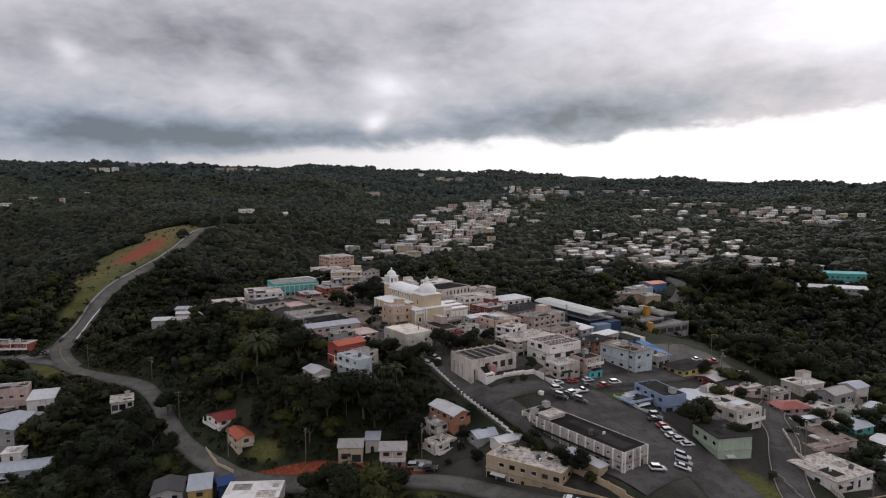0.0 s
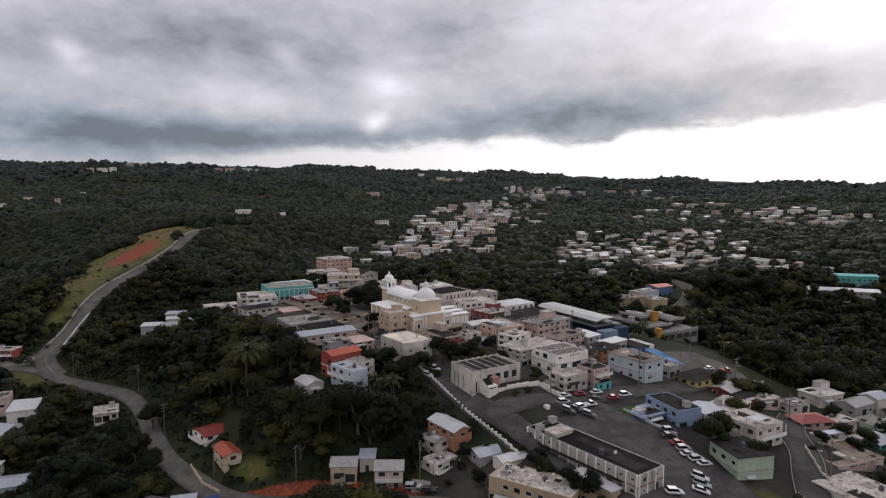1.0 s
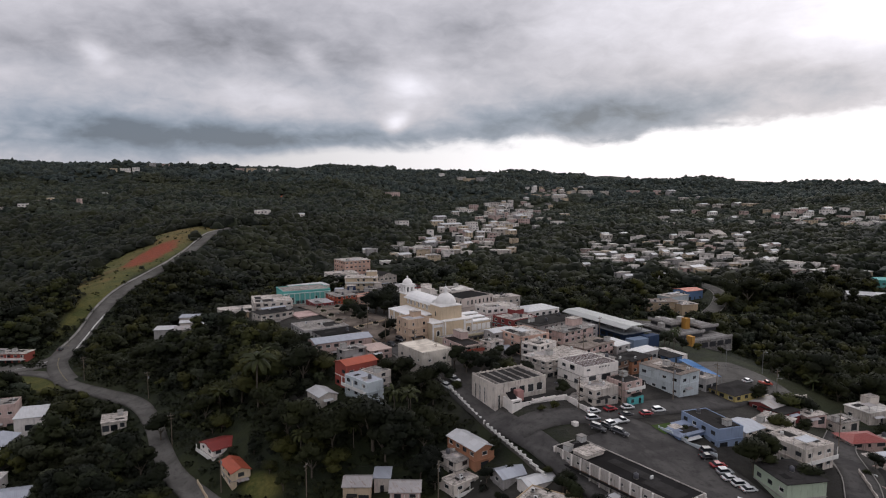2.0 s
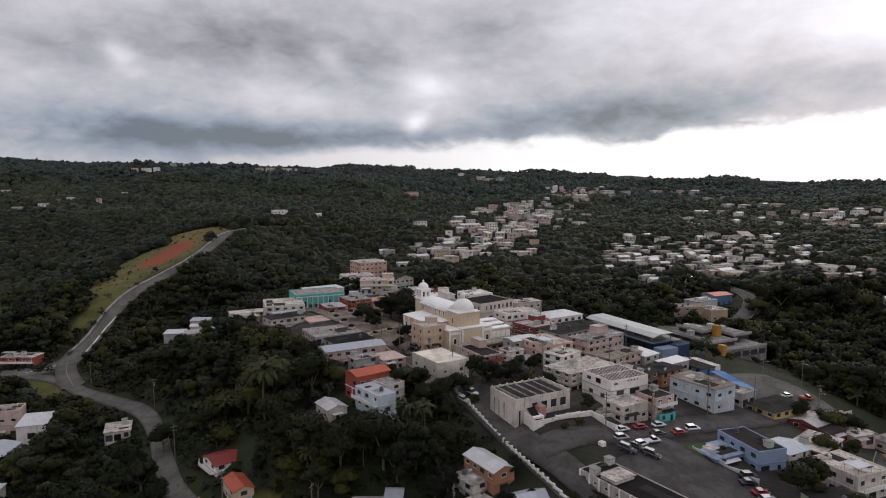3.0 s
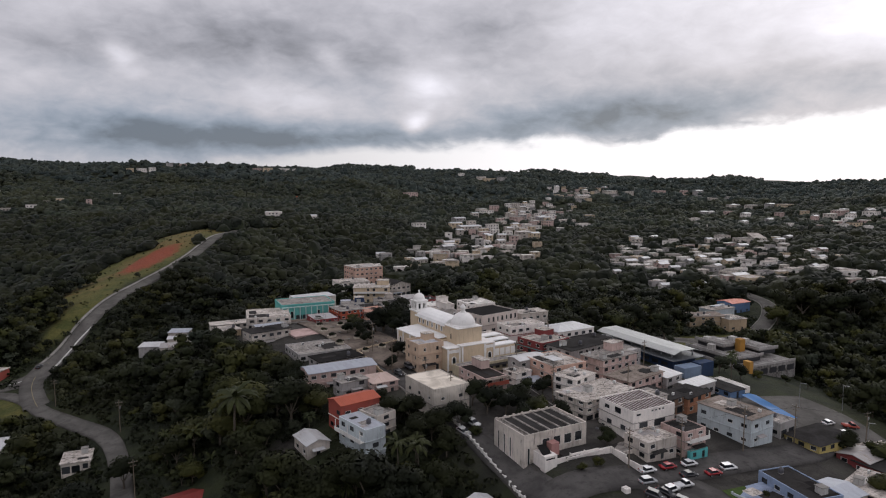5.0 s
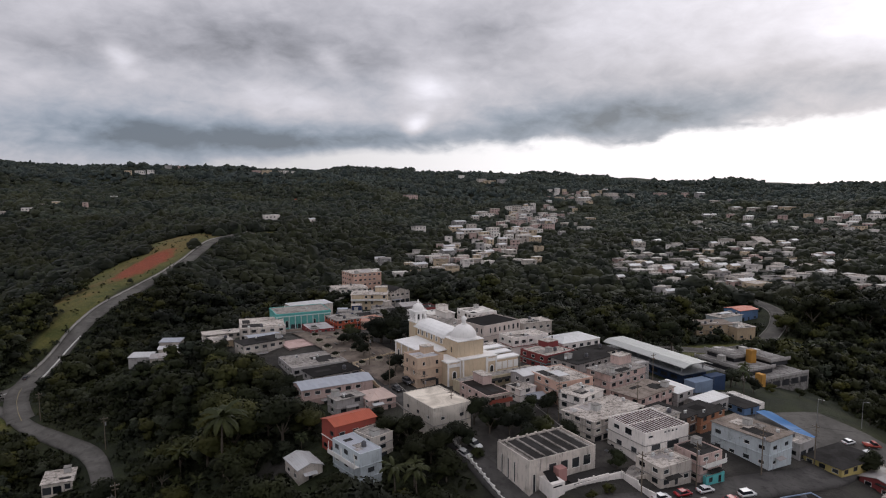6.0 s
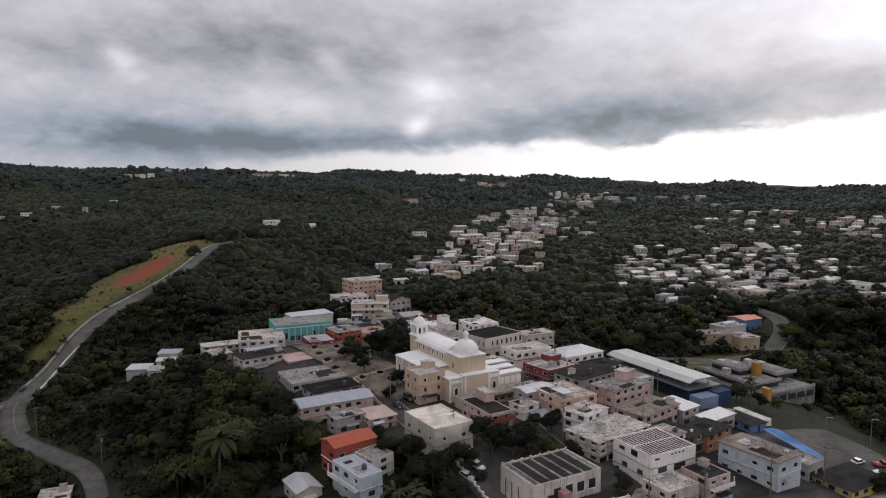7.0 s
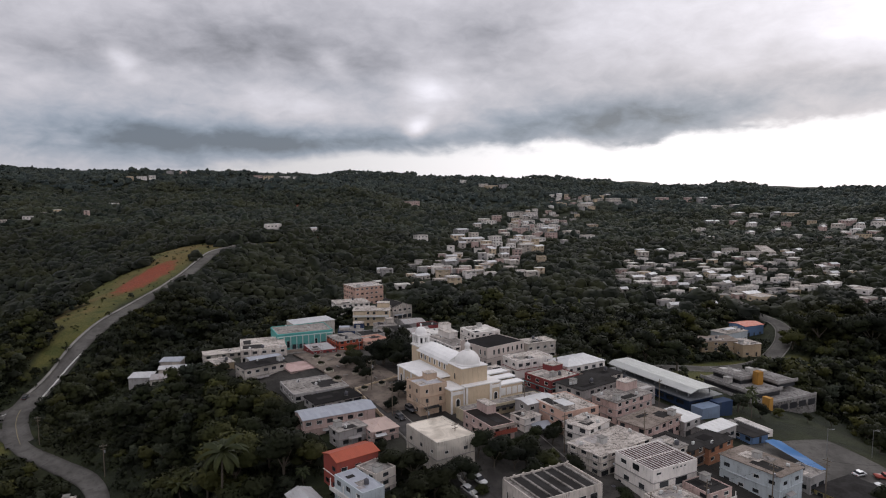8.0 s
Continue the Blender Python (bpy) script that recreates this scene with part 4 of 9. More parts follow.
house(-28.0, 210.8, 5.8, 12.2, 15.2, PALE_BLUE, "three-storey pale blue house with balcony on a slope", 43, 3, roof_mat=M_GREY, parapet=0.1, balcony="W", clutter=1)
house(-43.0, 213.8, 6.0, 8.3, 9.9, WHITE_DIRTY, "small white shed house with sheet roof", 38, 1, "gable", M_WHITE, 0.9)
house(26.8, 230.7, 19.6, 10.8, 16.4, WHITE_DIRTY, "white stained flat-roofed block with many windows", 40, 3, roof_mat=R_PALE, clutter=5)
house(20.8, 254.6, 12.5, 15.0, 18.4, PEACH, "peach three-storey block with pale flat roof", 32, 3, roof_mat=R_PALE, clutter=2)
house(26.0, 244.0, 10.0, 8.0, 18.0, WHITE, "white flat-roofed house with roof units", 48, 3, roof_mat=R_PALE, clutter=3)
house(38.0, 269.0, 16.8, 9.5, 16.8, PINK, "pale pink block with cluttered flat roof", 39, 3, roof_mat=R_GREY, clutter=4)
house(43.6, 254.9, 17.5, 9.6, 14.3, PINK, "dusky pink building with tan flat roof", 43, 2, roof_mat=R_TAN, clutter=1)
house(29.5, 279.6, 19.0, 11.5, 17.0, GREY, "grey building with dark stained flat roof", 41, 2, roof_mat=R_DARK, clutter=3)
house(20.4, 289.0, 14.0, 12.5, 16.8, DARK_RED, "two-storey shop with red and turquoise awnings", 40, 2, roof_mat=R_PALE, clutter=3, band=TURQ)
house(10.2, 307.6, 16.0, 9.4, 18.2, WHITE, "white two-storey house with red balcony wall", 32, 2, roof_mat=R_PALE, clutter=2, band=DARK_RED)
house(58.4, 248.0, 12.0, 8.2, 11.8, ORANGE, "orange house with dark flat roof", 41, 2, roof_mat=R_DARK, clutter=1)
house(52.0, 244.0, 7.0, 12.0, 12.6, BROWN, "brown house with dark stained roof", 40, 2, roof_mat=R_DARK, clutter=1)
house(68.7, 229.4, 9.9, 16.0, 12.9, PALE_BLUE, "pale blue two-storey shop with stained flat roof", 36, 2, roof_mat=R_TAN, clutter=2, every=3.4, size=(1.6, 1.0))
house(48.5, 217.6, 7.4, 7.6, 13.6, PINK, "pink three-storey street house with turquoise shopfront", 33, 3, roof_mat=R_DARK, clutter=2, balcony="S")
house(38.5, 212.4, 9.6, 7.6, 12.8, WHITE_DIRTY, "stained white three-storey street house", 33, 2, roof_mat=R_PALE, clutter=3)
house(76.6, 265.0, 6.5, 14.0, 8.6, BLUE, "low blue building with dark flat roof", 30, 1, roof_mat=R_DARK, clutter=1)
house(57.0, 265.0, 8.0, 9.0, 12.6, GREY, "grey shed with a bright white sheet roof", 40, 2, "shed", M_WHITE, 0.6)
house(80.0, 238.0, 7.0, 7.0, 8.6, GREY, "low grey lean-to building beside the car park", 36, 1, roof_mat=R_GREY, clutter=1)
# the plaza's far side
house(-86.1, 296.7, 15.6, 8.8, 17.3, WHITE_DIRTY, "stained white three-storey block above the trees", 43, 2, roof_mat=R_DARK, clutter=2, foot=11.0)
house(-96.5, 320.5, 17.5, 20.0, 17.4, WHITE_DIRTY, "low stained building with pale flat roof", 22, 2, roof_mat=R_PALE, clutter=3)
house(-102.5, 310.5, 7.0, 9.0, 14.8, TAN, "small tan annex with a pale roof", 42, 1, roof_mat=R_PALE, clutter=1)
house(-88.0, 309.0, 12.0, 9.0, 16.0, WHITE_DIRTY, "stained white house with sheet roof", 36, 2, "gable_x", M_GREY, 0.6)
th = house(-88.3, 340.3, 23.6, 16.5, 19.2, plaster((0.13, 0.42, 0.38), 0.25), "teal town building with white pillars and pale roof", 28, 1, roof_mat=R_GREY, clutter=2, fascia=TEAL, every=2.6, size=(1.3, 3.0), name="town_hall")
colonnade(th, 23.6, 0.2, 19.2 - th.location.z - 1.2, 10, plaster((0.55, 0.68, 0.66), 0.2), "pale pilaster")
house(-61.2, 336.0, 10.8, 13.0, 17.9, plaster((0.46, 0.11, 0.06), 0.3), "red town building with tall white-framed openings", 36, 2, roof_mat=R_GREY, clutter=1, band=RED, size=(1.5, 1.9), every=2.2)
house(-69.8, 325.6, 10.3, 12.7, 16.2, DARK_RED, "dark red arcaded building with white arches", 31, 1, roof_mat=sheet_metal((0.4, 0.39, 0.39), 0.2), clutter=0, size=(1.3, 2.6), every=2.4, band=TRIM, parapet=0.1)
house(-51.2, 340.5, 11.3, 9.5, 16.6, PEACH, "peach two-storey town house", 40, 2, roof_mat=sheet_metal((0.42, 0.2, 0.14), 0.3), clutter=0)
house(-71.0, 301.6, 12.0, 11.0, 15.2, PINK, "low pink building with pink walls beside the plaza", 37, 1, roof_mat=concrete_roof((0.5, 0.36, 0.33), 0.2), clutter=0, faces="")
house(-52.7, 266.2, 15.6, 9.3, 15.6, GREY, "grey building with black flat roof", 38, 1, roof_mat=R_BLACK, clutter=1)
house(-62.5, 275.6, 19.0, 16.0, 15.2, GREY, "grey building with stained pale flat roof", 33, 1, roof_mat=R_GREY, clutter=3)
house(-0.6, 318.6, 19.6, 15.6, 20.0, plaster((0.6, 0.52, 0.47), 0.25), "large pale school block with black roof and many windows", 42, 2, roof_mat=R_BLACK, clutter=0, every=2.2, size=(1.0, 2.0), parapet=0.3, name="school")
house(-14.0, 328.0, 9.0, 22.0, 18.0, WHITE, "white three-storey block with pale roof", 34, 3, roof_mat=R_GREY, clutter=2)
house(-24.0, 356.0, 12.0, 10.0, 16.6, WHITE, "white flat-roofed block behind the school", 30, 3, roof_mat=R_WHITE, clutter=1)
house(-6.0, 352.0, 13.0, 13.0, 18.0, WHITE, "white flat-roofed block with bright roof", 30, 3, roof_mat=R_WHITE, clutter=1)
house(16.0, 340.0, 14.0, 8.0, 16.8, WHITE_DIRTY, "white annex behind the school", 30, 2, roof_mat=R_PALE, clutter=2)
house(28.0, 306.0, 18.0, 12.0, 17.0, WHITE, "white hip-roofed building by the trees", 34, 2, "hip", M_WHITE, 1.2)
house(-36.0, 360.0, 12.0, 9.0, 16.0, GREY, "grey house with brown sheet roof", 32, 2, "gable_x", M_RUST, 1.0)
house(-40.6, 391.6, 11.0, 11.0, 13.2, GREY, "grey house with brown sheet roof by the street", 30, 1, "gable_x", M_RUST, 0.8)
house(-30.0, 378.0, 9.0, 9.0, 15.0, DARK_RED, "dark red low house with flat roof", 30, 1, roof_mat=R_DARK, clutter=1)
house(-42.0, 372.0, 9.0, 10.0, 14.4, GREY, "grey low house with dark roof", 30, 1, roof_mat=R_DARK, clutter=1)
house(-54.0, 386.0, 10.0, 9.0, 13.0, WHITE_DIRTY, "stained low house with grey roof", 20, 1, roof_mat=R_GREY, clutter=2)
house(-56.0, 358.0, 11.0, 9.0, 15.0, GREY, "grey shop with dark roof behind the plaza", 30, 1, roof_mat=R_DARK, clutter=2)
house(-38.0, 350.0, 10.0, 8.0, 15.6, PEACH, "peach house with rusty roof behind the plaza", 36, 1, "gable_x", M_RUST, 0.8)
house(-71.8, 416.0, 19.4, 14.0, 14.6, CREAM, "cream three-storey house with long balconies", 6, 3, roof_mat=R_PALE, clutter=2, balcony="S", size=(1.4, 1.5), foot=5.5)
house(-69.6, 371.0, 12.0, 12.0, 13.6, NAVY, "dark blue building with grey roof", 10, 1, roof_mat=R_GREY, clutter=1)
house(-94.8, 387.0, 21.0, 12.0, 13.4, WHITE_DIRTY, "long low stained building with pale hipped roofs", 36, 2, "hip", M_WHITE, 1.0)
house(-84.0, 484.0, 20.0, 18.0, 16.0, PEACH, "peach apartment tower above the trees", 36, 4, roof_mat=R_PALE, clutter=2, foot=4.0)
house(-88.5, 450.0, 20.0, 15.0, 11.6, WHITE, "white stepped apartment block with terraces", 24, 3, roof_mat=R_PALE, clutter=3, foot=3.0, balcony="S")
house(-53.7, 440.0, 13.0, 18.0, 12.0, WHITE_DIRTY, "pale house with a pitched dark roof", 40, 2, "gable", R_DARK, 2.0)
# below the retaining wall and along the valley road
house(3.2, 187.2, 6.2, 12.6, 5.2, ORANGE, "orange house with a pale zinc roof", 36, 2, "gable", M_WHITE, 1.0)
house(-1.8, 186.4, 6.2, 7.6, 2.3, WHITE_DIRTY, "stained concrete house on a steep slope", 42, 2, roof_mat=R_GREY, clutter=2, foot=-2.4)
house(-2.2, 179.4, 8.4, 5.6, -0.8, WHITE_DIRTY, "stained white two-storey house by the road", 42, 2, roof_mat=R_PALE, clutter=2, balcony="S", foot=-5.4)
house(-8.2, 174.6, 4.4, 4.0, -4.4, WHITE_DIRTY, "low white garage beside the road", -8, 1, roof_mat=R_GREY, clutter=0, foot=-7.0)
house(-30.0, 180.6, 6.9, 6.5, -1.6, CREAM, "small cream house with brown sheet roof above red bank", 2, 1, "gable_x", M_RUST, 1.1, foot=-6.2)
house(-17.8, 177.0, 7.4, 6.5, -1.0, PINK, "small pink two-storey house with brown sheet roof", 2, 2, "gable_x", M_RUST, 1.1, foot=-6.4, balcony="S")
house(-22.6, 184.0, 4.0, 5.0, -1.0, WHITE_DIRTY, "narrow white shed behind the small houses", 2, 1, "shed", M_GREY, 0.6)
house(11.4, 167.0, 21.5, 9.5, 2.1, TAN, "long ochre two-storey building with stained roof by the road", -33, 2, roof_mat=R_PALE, clutter=5, every=2.9, faces="SWE", size=(1.6, 1.2), foot=-4.6)
house(28.4, 155.6, 14.0, 8.5, -1.0, TAN, "low ochre building with a parking deck on top", -33, 1, roof_mat=R_DARK, clutter=0, every=3.4, foot=-4.6, parapet=0.3)
house(9.9, 179.0, 10.5, 6.0, 1.6, GREY, "grey timber-clad house with zinc roof", 30, 2, "gable_x", M_GREY, 0.9, foot=-3.6)
house(15.6, 174.6, 9.0, 4.6, 2.0, WHITE, "white shed with a curved zinc roof", 30, 1, "gable_x", M_WHITE, 0.7, foot=-2.4)
house(44.9, 156.3, 9.4, 37.0, 7.0, plaster((0.44, 0.405, 0.37), 1.0), "long stained white two-storey block with blackened roof", 36, 2, roof_mat=R_BLACK, clutter=4, every=3.1, size=(1.1, 0.8), band=BROWN, foot=1.6)
long_block_piers()
house(38.9, 156.4, 3.2, 12.0, 3.2, TAN, "low ochre lean-to with a zinc roof", 36, 1, "shed", M_WHITE, 0.5, foot=-0.8)
house(30.0, 178.5, 6.0, 4.5, 8.0, WHITE_DIRTY, "small white roof house", 36, 1, roof_mat=R_PALE, clutter=0)
# across the wide street
house(58.3, 197.0, 11.0, 8.4, 5.5, plaster((0.16, 0.23, 0.38), 0.4), "low blue shop with pale blue flat roof", 29, 1, roof_mat=concrete_roof((0.27, 0.32, 0.42), 0.35), clutter=0, foot=2.2)
house(68.4, 196.8, 8.4, 15.0, 7.6, plaster((0.26, 0.33, 0.46), 0.4), "two-storey blue and white house with dark roof", 20, 2, roof_mat=R_DARK, clutter=2, foot=1.6)
house(86.8, 230.9, 15.0, 10.0, 5.6, YELLOW, "yellow and white two-storey house with dark hipped roof", 31, 2, "hip", R_DARK, 0.9, foot=0.4, eave=0.6)
house(86.6, 186.8, 10.8, 12.4, 6.3, WHITE_DIRTY, "white two-storey corner house with stained roof", 27, 2, roof_mat=R_PALE, clutter=2, balcony="S", foot=0.0)
house(75.1, 172.3, 10.4, 12.0, 4.4, PALE_GREEN, "pale green two-storey house with dark roof", 12, 2, roof_mat=R_DARK, clutter=1, faces="W", foot=-3.2)
house(88.7, 206.6, 14.0, 8.6, 3.8, WHITE_DIRTY, "white house with pale sheet roofs", 44, 1, roof_mat=R_PALE, clutter=3)
house(79.0, 204.0, 8.0, 9.0, 4.2, WHITE_DIRTY, "stained white house behind the blue shop", 30, 1, "gable_x", M_GREY, 0.8)
house(98.0, 222.0, 8.0, 8.0, 3.0, DARK_RED, "dark red small house", 30, 1, roof_mat=R_DARK, clutter=0)
house(134.0, 238.6, 12.0, 9.0, -2.4, WHITE_DIRTY, "white house with pale flat roof on posts", 22, 1, roof_mat=R_WHITE, clutter=0)
house(143.3, 233.0, 11.0, 7.0, -4.2, GREY, "grey house with brown pitched roof", 28, 1, "gable_x", M_RUST, 1.1)
house(155.0, 239.0, 8.0, 7.0, -3.6, WHITE_DIRTY, "pale house beside the ravine", 28, 1, "gable_x", M_GREY, 1.0)
house(142.0, 222.0, 10.0, 7.0, -6.6, PALE_GREEN, "pale green house with flat roof", 24, 1, roof_mat=R_GREY, clutter=1)
house(156.0, 224.0, 9.0, 8.0, -7.4, PALE_BLUE, "pale blue house with zinc roof", 24, 1, "gable", M_GREY, 1.0)
house(112.8, 211.4, 11.0, 7.5, -1.6, PINK, "low house with a red sheet roof beside the street", 9, 1, "hip", M_RED, 1.2, eave=0.6)
house(114.9, 200.4, 12.0, 7.0, -3.0, TAN, "tan house with cluttered flat roof", 14, 1, roof_mat=R_PALE, clutter=3)
house(107.0, 182.0, 14.0, 14.0, -2.6, PINK, "pink and red house with stained flat roof", 20, 1, roof_mat=R_TAN, clutter=3)
house(101.0, 161.0, 14.5, 14.0, -2.6, WHITE, "white house with bright flat roof beside the street", 24, 1, roof_mat=R_PALE, clutter=2)
house(100.0, 142.0, 13.0, 10.0, -3.4, TAN, "white and ochre house with flat roof", 16, 1, roof_mat=R_DARK, clutter=1)
house(129.0, 184.0, 8.0, 7.0, -8.0, GREY, "small dark house with white sheet roof", 24, 1, "gable", M_WHITE, 0.9)
house(126.0, 214.0, 8.0, 6.0, -2.6, PINK, "small pink house with flat roof", 20, 1, roof_mat=R_PALE, clutter=1)
house(116.0, 224.0, 9.0, 6.0, -0.6, WHITE_DIRTY, "white low house beside the ravine", 24, 1, roof_mat=R_GREY, clutter=1)
# left of the valley road

house(-62.7, 193.3, 5.2, 9.5, -4.6, CREAM, "cream house with bright orange sheet roof", 38, 2, "gable", M_ORANGE, 0.9, foot=-9.4)
house(-73.2, 207.2, 10.4, 9.0, -4.3, WHITE, "white house with red and grey sheet roof", 45, 2, "gable_x", M_RED, 0.9, foot=-8.6, balcony="W")
house(-128.5, 246.0, 8.0, 9.5, -11.6, WHITE_DIRTY, "unfinished house with bare white posts beside the road", 26, 1, roof_mat=R_PALE, clutter=1, foot=-15.0, every=2.0, size=(1.5, 1.6))
house(-166.2, 254.0, 9.6, 12.0, -13.6, WHITE, "white house with a bright sheet roof", 20, 1, "shed", M_WHITE, 0.7, foot=-18.5)
house(-184.0, 262.0, 11.0, 9.0, -12.0, PINK, "pink and white house with rusty roof", 20, 2, roof_mat=R_GREY, clutter=1)
house(-164.0, 223.0, 11.5, 18.0, -14.0, GREY, "tall grey house with grey sheet roof", 10, 3, "gable", M_GREY, 0.9, foot=-22.5)
house(-150.0, 214.0, 6.0, 6.0, -18.2, WHITE, "small white house with flat roof", 14, 1, roof_mat=R_WHITE, clutter=0, foot=-21.5)
house(-148.0, 202.0, 18.0, 9.0, -20.0, PALE_BLUE, "low pale house with grey sheet roofs", 18, 1, "gable_x", M_GREY, 0.8, foot=-24.0)
house(-229.0, 329.0, 16.0, 8.0, -9.8, RED, "red and white house beside the road junction", 4, 2, roof_mat=R_PALE, clutter=2, foot=-15.2, band=WHITE, balcony="S")
house(-78.5, 168.0, 8.0, 9.0, -9.6, GREY, "dark workshop with blackened sheet roof", 16, 2, "gable", sheet_metal((0.05, 0.05, 0.052), 0.3), 1.0, foot=-15.5)
house(-69.5, 170.5, 6.0, 8.0, -9.9, plaster((0.5, 0.36, 0.12), 0.5), "ochre workshop bay with a grey sheet roof", 16, 2, "shed", M_GREY, 1.0, foot=-15.5)
house(-63.0, 176.5, 4.5, 4.5, -11.4, plaster((0.03, 0.06, 0.16), 0.4), "blue-painted stall beside the workshop", 30, 1, "shed", plain("blue_sheet", (0.02, 0.05, 0.16), 0.6), 0.5, foot=-14.5)
house(-58.4, 164.5, 15.0, 10.0, -9.2, WHITE, "white flat-roofed house beside the road", 4, 2, roof_mat=concrete_roof((0.74, 0.72, 0.69), 0.08), clutter=0, foot=-14.5)
house(-152.8, 338.0, 9.0, 7.0, 0.3, GREY, "small shed with white sheet roof in the trees", 10, 1, "shed", M_WHITE, 0.5)
house(-141.0, 341.0, 13.0, 6.0, 3.4, WHITE_DIRTY, "long low sheds with pale sheet roofs", 16, 1, "gable_x", M_WHITE, 0.6)
house(-139.0, 330.0, 13.0, 6.0, 2.2, WHITE_DIRTY, "low shed with rusty sheet roof", 20, 1, "shed", M_RUST, 0.6)
house(-126.0, 334.0, 8.0, 6.0, 4.2, GREY, "small shed under a pale sheet roof", 30, 1, "shed", M_WHITE, 0.5)
house(-146.0, 352.0, 9.0, 6.0, 3.6, WHITE_DIRTY, "low lean-to with pale sheets in the trees", 8, 1, "shed", M_GREY, 0.5)
house(-120.0, 340.0, 16.0, 8.0, 10.0, WHITE_DIRTY, "stained low house at the town edge", 30, 2, roof_mat=R_PALE, clutter=1)
house(9.9, 255.5, 6.2, 6.0, 16.2, WHITE, "small white two-storey house with flat roof", 40, 2, roof_mat=R_PALE, clutter=1)
house(13.2, 254.0, 5.2, 4.0, 13.8, GREY, "small grey house under a lean-to sheet roof", 22, 1, "shed", M_GREY, 0.5)
house(11.2, 262.0, 10.5, 6.0, 18.2, GREY, "grey house with corrugated pale roof", 36, 2, "gable_x", M_WHITE, 0.5)
house(46.0, 240.6, 7.0, 7.0, 14.2, WHITE_DIRTY, "stained white house with cluttered roof", 36, 2, roof_mat=R_GREY, clutter=2)
house(64.0, 262.0, 12.0, 5.0, 10.6, GREY, "narrow grey shed with a white sheet roof", 38, 1, "shed", M_WHITE, 0.4)
house(44.0, 284.0, 14.0, 8.0, 14.6, GREY, "grey low building beside the covered court", 36, 2, roof_mat=R_GREY, clutter=2)
house(38.0, 300.0, 12.0, 9.0, 15.0, WHITE_DIRTY, "stained white building with dark roof", 36, 2, roof_mat=R_DARK, clutter=2)
house(0.0, 296.0, 9.0, 8.0, 17.0, WHITE, "white house with pale roof behind the church", 36, 1, roof_mat=R_PALE, clutter=1)
house(96.5, 226.0, 9.0, 8.0, 3.4, DARK_RED, "dark red house beside the yellow house", 34, 1, "gable_x", M_RUST, 0.8)
house(106.0, 224.0, 8.0, 6.0, 1.6, PINK, "pink and red low house by the street", 20, 1, roof_mat=R_PALE, clutter=1)
house(118.0, 190.0, 9.0, 8.0, -4.6, WHITE_DIRTY, "stained white house with tan roof", 20, 1, roof_mat=R_TAN, clutter=2)
house(134.0, 206.0, 9.0, 8.0, -6.4, TEAL, "teal house with grey sheet roof", 22, 1, "gable_x", M_GREY, 0.9)
house(140.0, 196.0, 9.0, 8.0, -8.4, GREY, "small grey house with white sheet roof", 24, 1, "gable", M_WHITE, 0.9)
house(30.2, 196.6, 1.4, 1.4, 9.2, WHITE, "white gate pillar beside the street", 36, 1, roof_mat=R_WHITE, clutter=0, faces="", ledges=False, name="gate_pillar", parapet=0.05)


# ---------------------------------------------------------------- the church
def arch_face(bm, w, h, y, seg=8):
    """A round-headed flat opening shape standing on z = 0."""
    pts = [(-w / 2, 0), (w / 2, 0)] + [(w / 2 * math.cos(math.pi * i / seg), h - w / 2 + w / 2 * math.sin(math.pi * i / seg)) for i in range(seg + 1)]
    return [(px, y, pz) for px, pz in pts]


def arched_window(parent, x, y, z, w, h, ang, frame_mat=None):
    """A round-headed window: a raised surround with a dark pane set in it."""
    bm = bmesh.new()
    o, i = arch_face(bm, w + 0.5, h + 0.25, -0.14), arch_face(bm, w, h, -0.14)
    i = [(p[0], p[1], max(p[2], 0.02)) for p in i]
    vo, vi = [bm.verts.new(p) for p in o], [bm.verts.new(p) for p in i]
    bo, bi = [bm.verts.new((p[0], 0.02, p[2])) for p in o], [bm.verts.new((p[0], 0.02, p[2])) for p in i]
    k = len(vo)
    for q in range(k):
        r = (q + 1) % k
        bm.faces.new((vo[q], vo[r], vi[r], vi[q]))
        bm.faces.new((vo[r], vo[q], bo[q], bo[r]))
        bm.faces.new((vi[q], vi[r], bi[r], bi[q]))
    win = part("window", bm, frame_mat or TRIM, parent, "round-headed window with white surround", pose(x, y, z, 0, 0, ang))
    bm = bmesh.new()
    f = [bm.verts.new((p[0], -0.04, p[2])) for p in arch_face(bm, w, h, 0)]
    b = [bm.verts.new((p[0], 0.01, p[2])) for p in arch_face(bm, w, h, 0)]
    bm.faces.new(f)
    bm.faces.new(b[::-1])
    for q in range(len(f)):
        r = (q + 1) % len(f)
        bm.faces.new((f[r], f[q], b[q], b[r]))
    part("pane", bm, GLASS, win)
    return win


def dome_part(name, parent, cx, cy, z, r, h, mat, label, seg=32):
    bm = bmesh.new()
    rings = [(r * 1.06, z), (r * 1.06, z + 0.18)] + [(r * math.cos(a), z + 0.18 + h * math.sin(a)) for a in [i * math.pi / 2 / 11 for i in range(11)]] + [(0.12, z + 0.18 + h)]
    turned(bm, rings, seg, cx, cy)
    return part(name, bm, mat, parent, label, None, True)


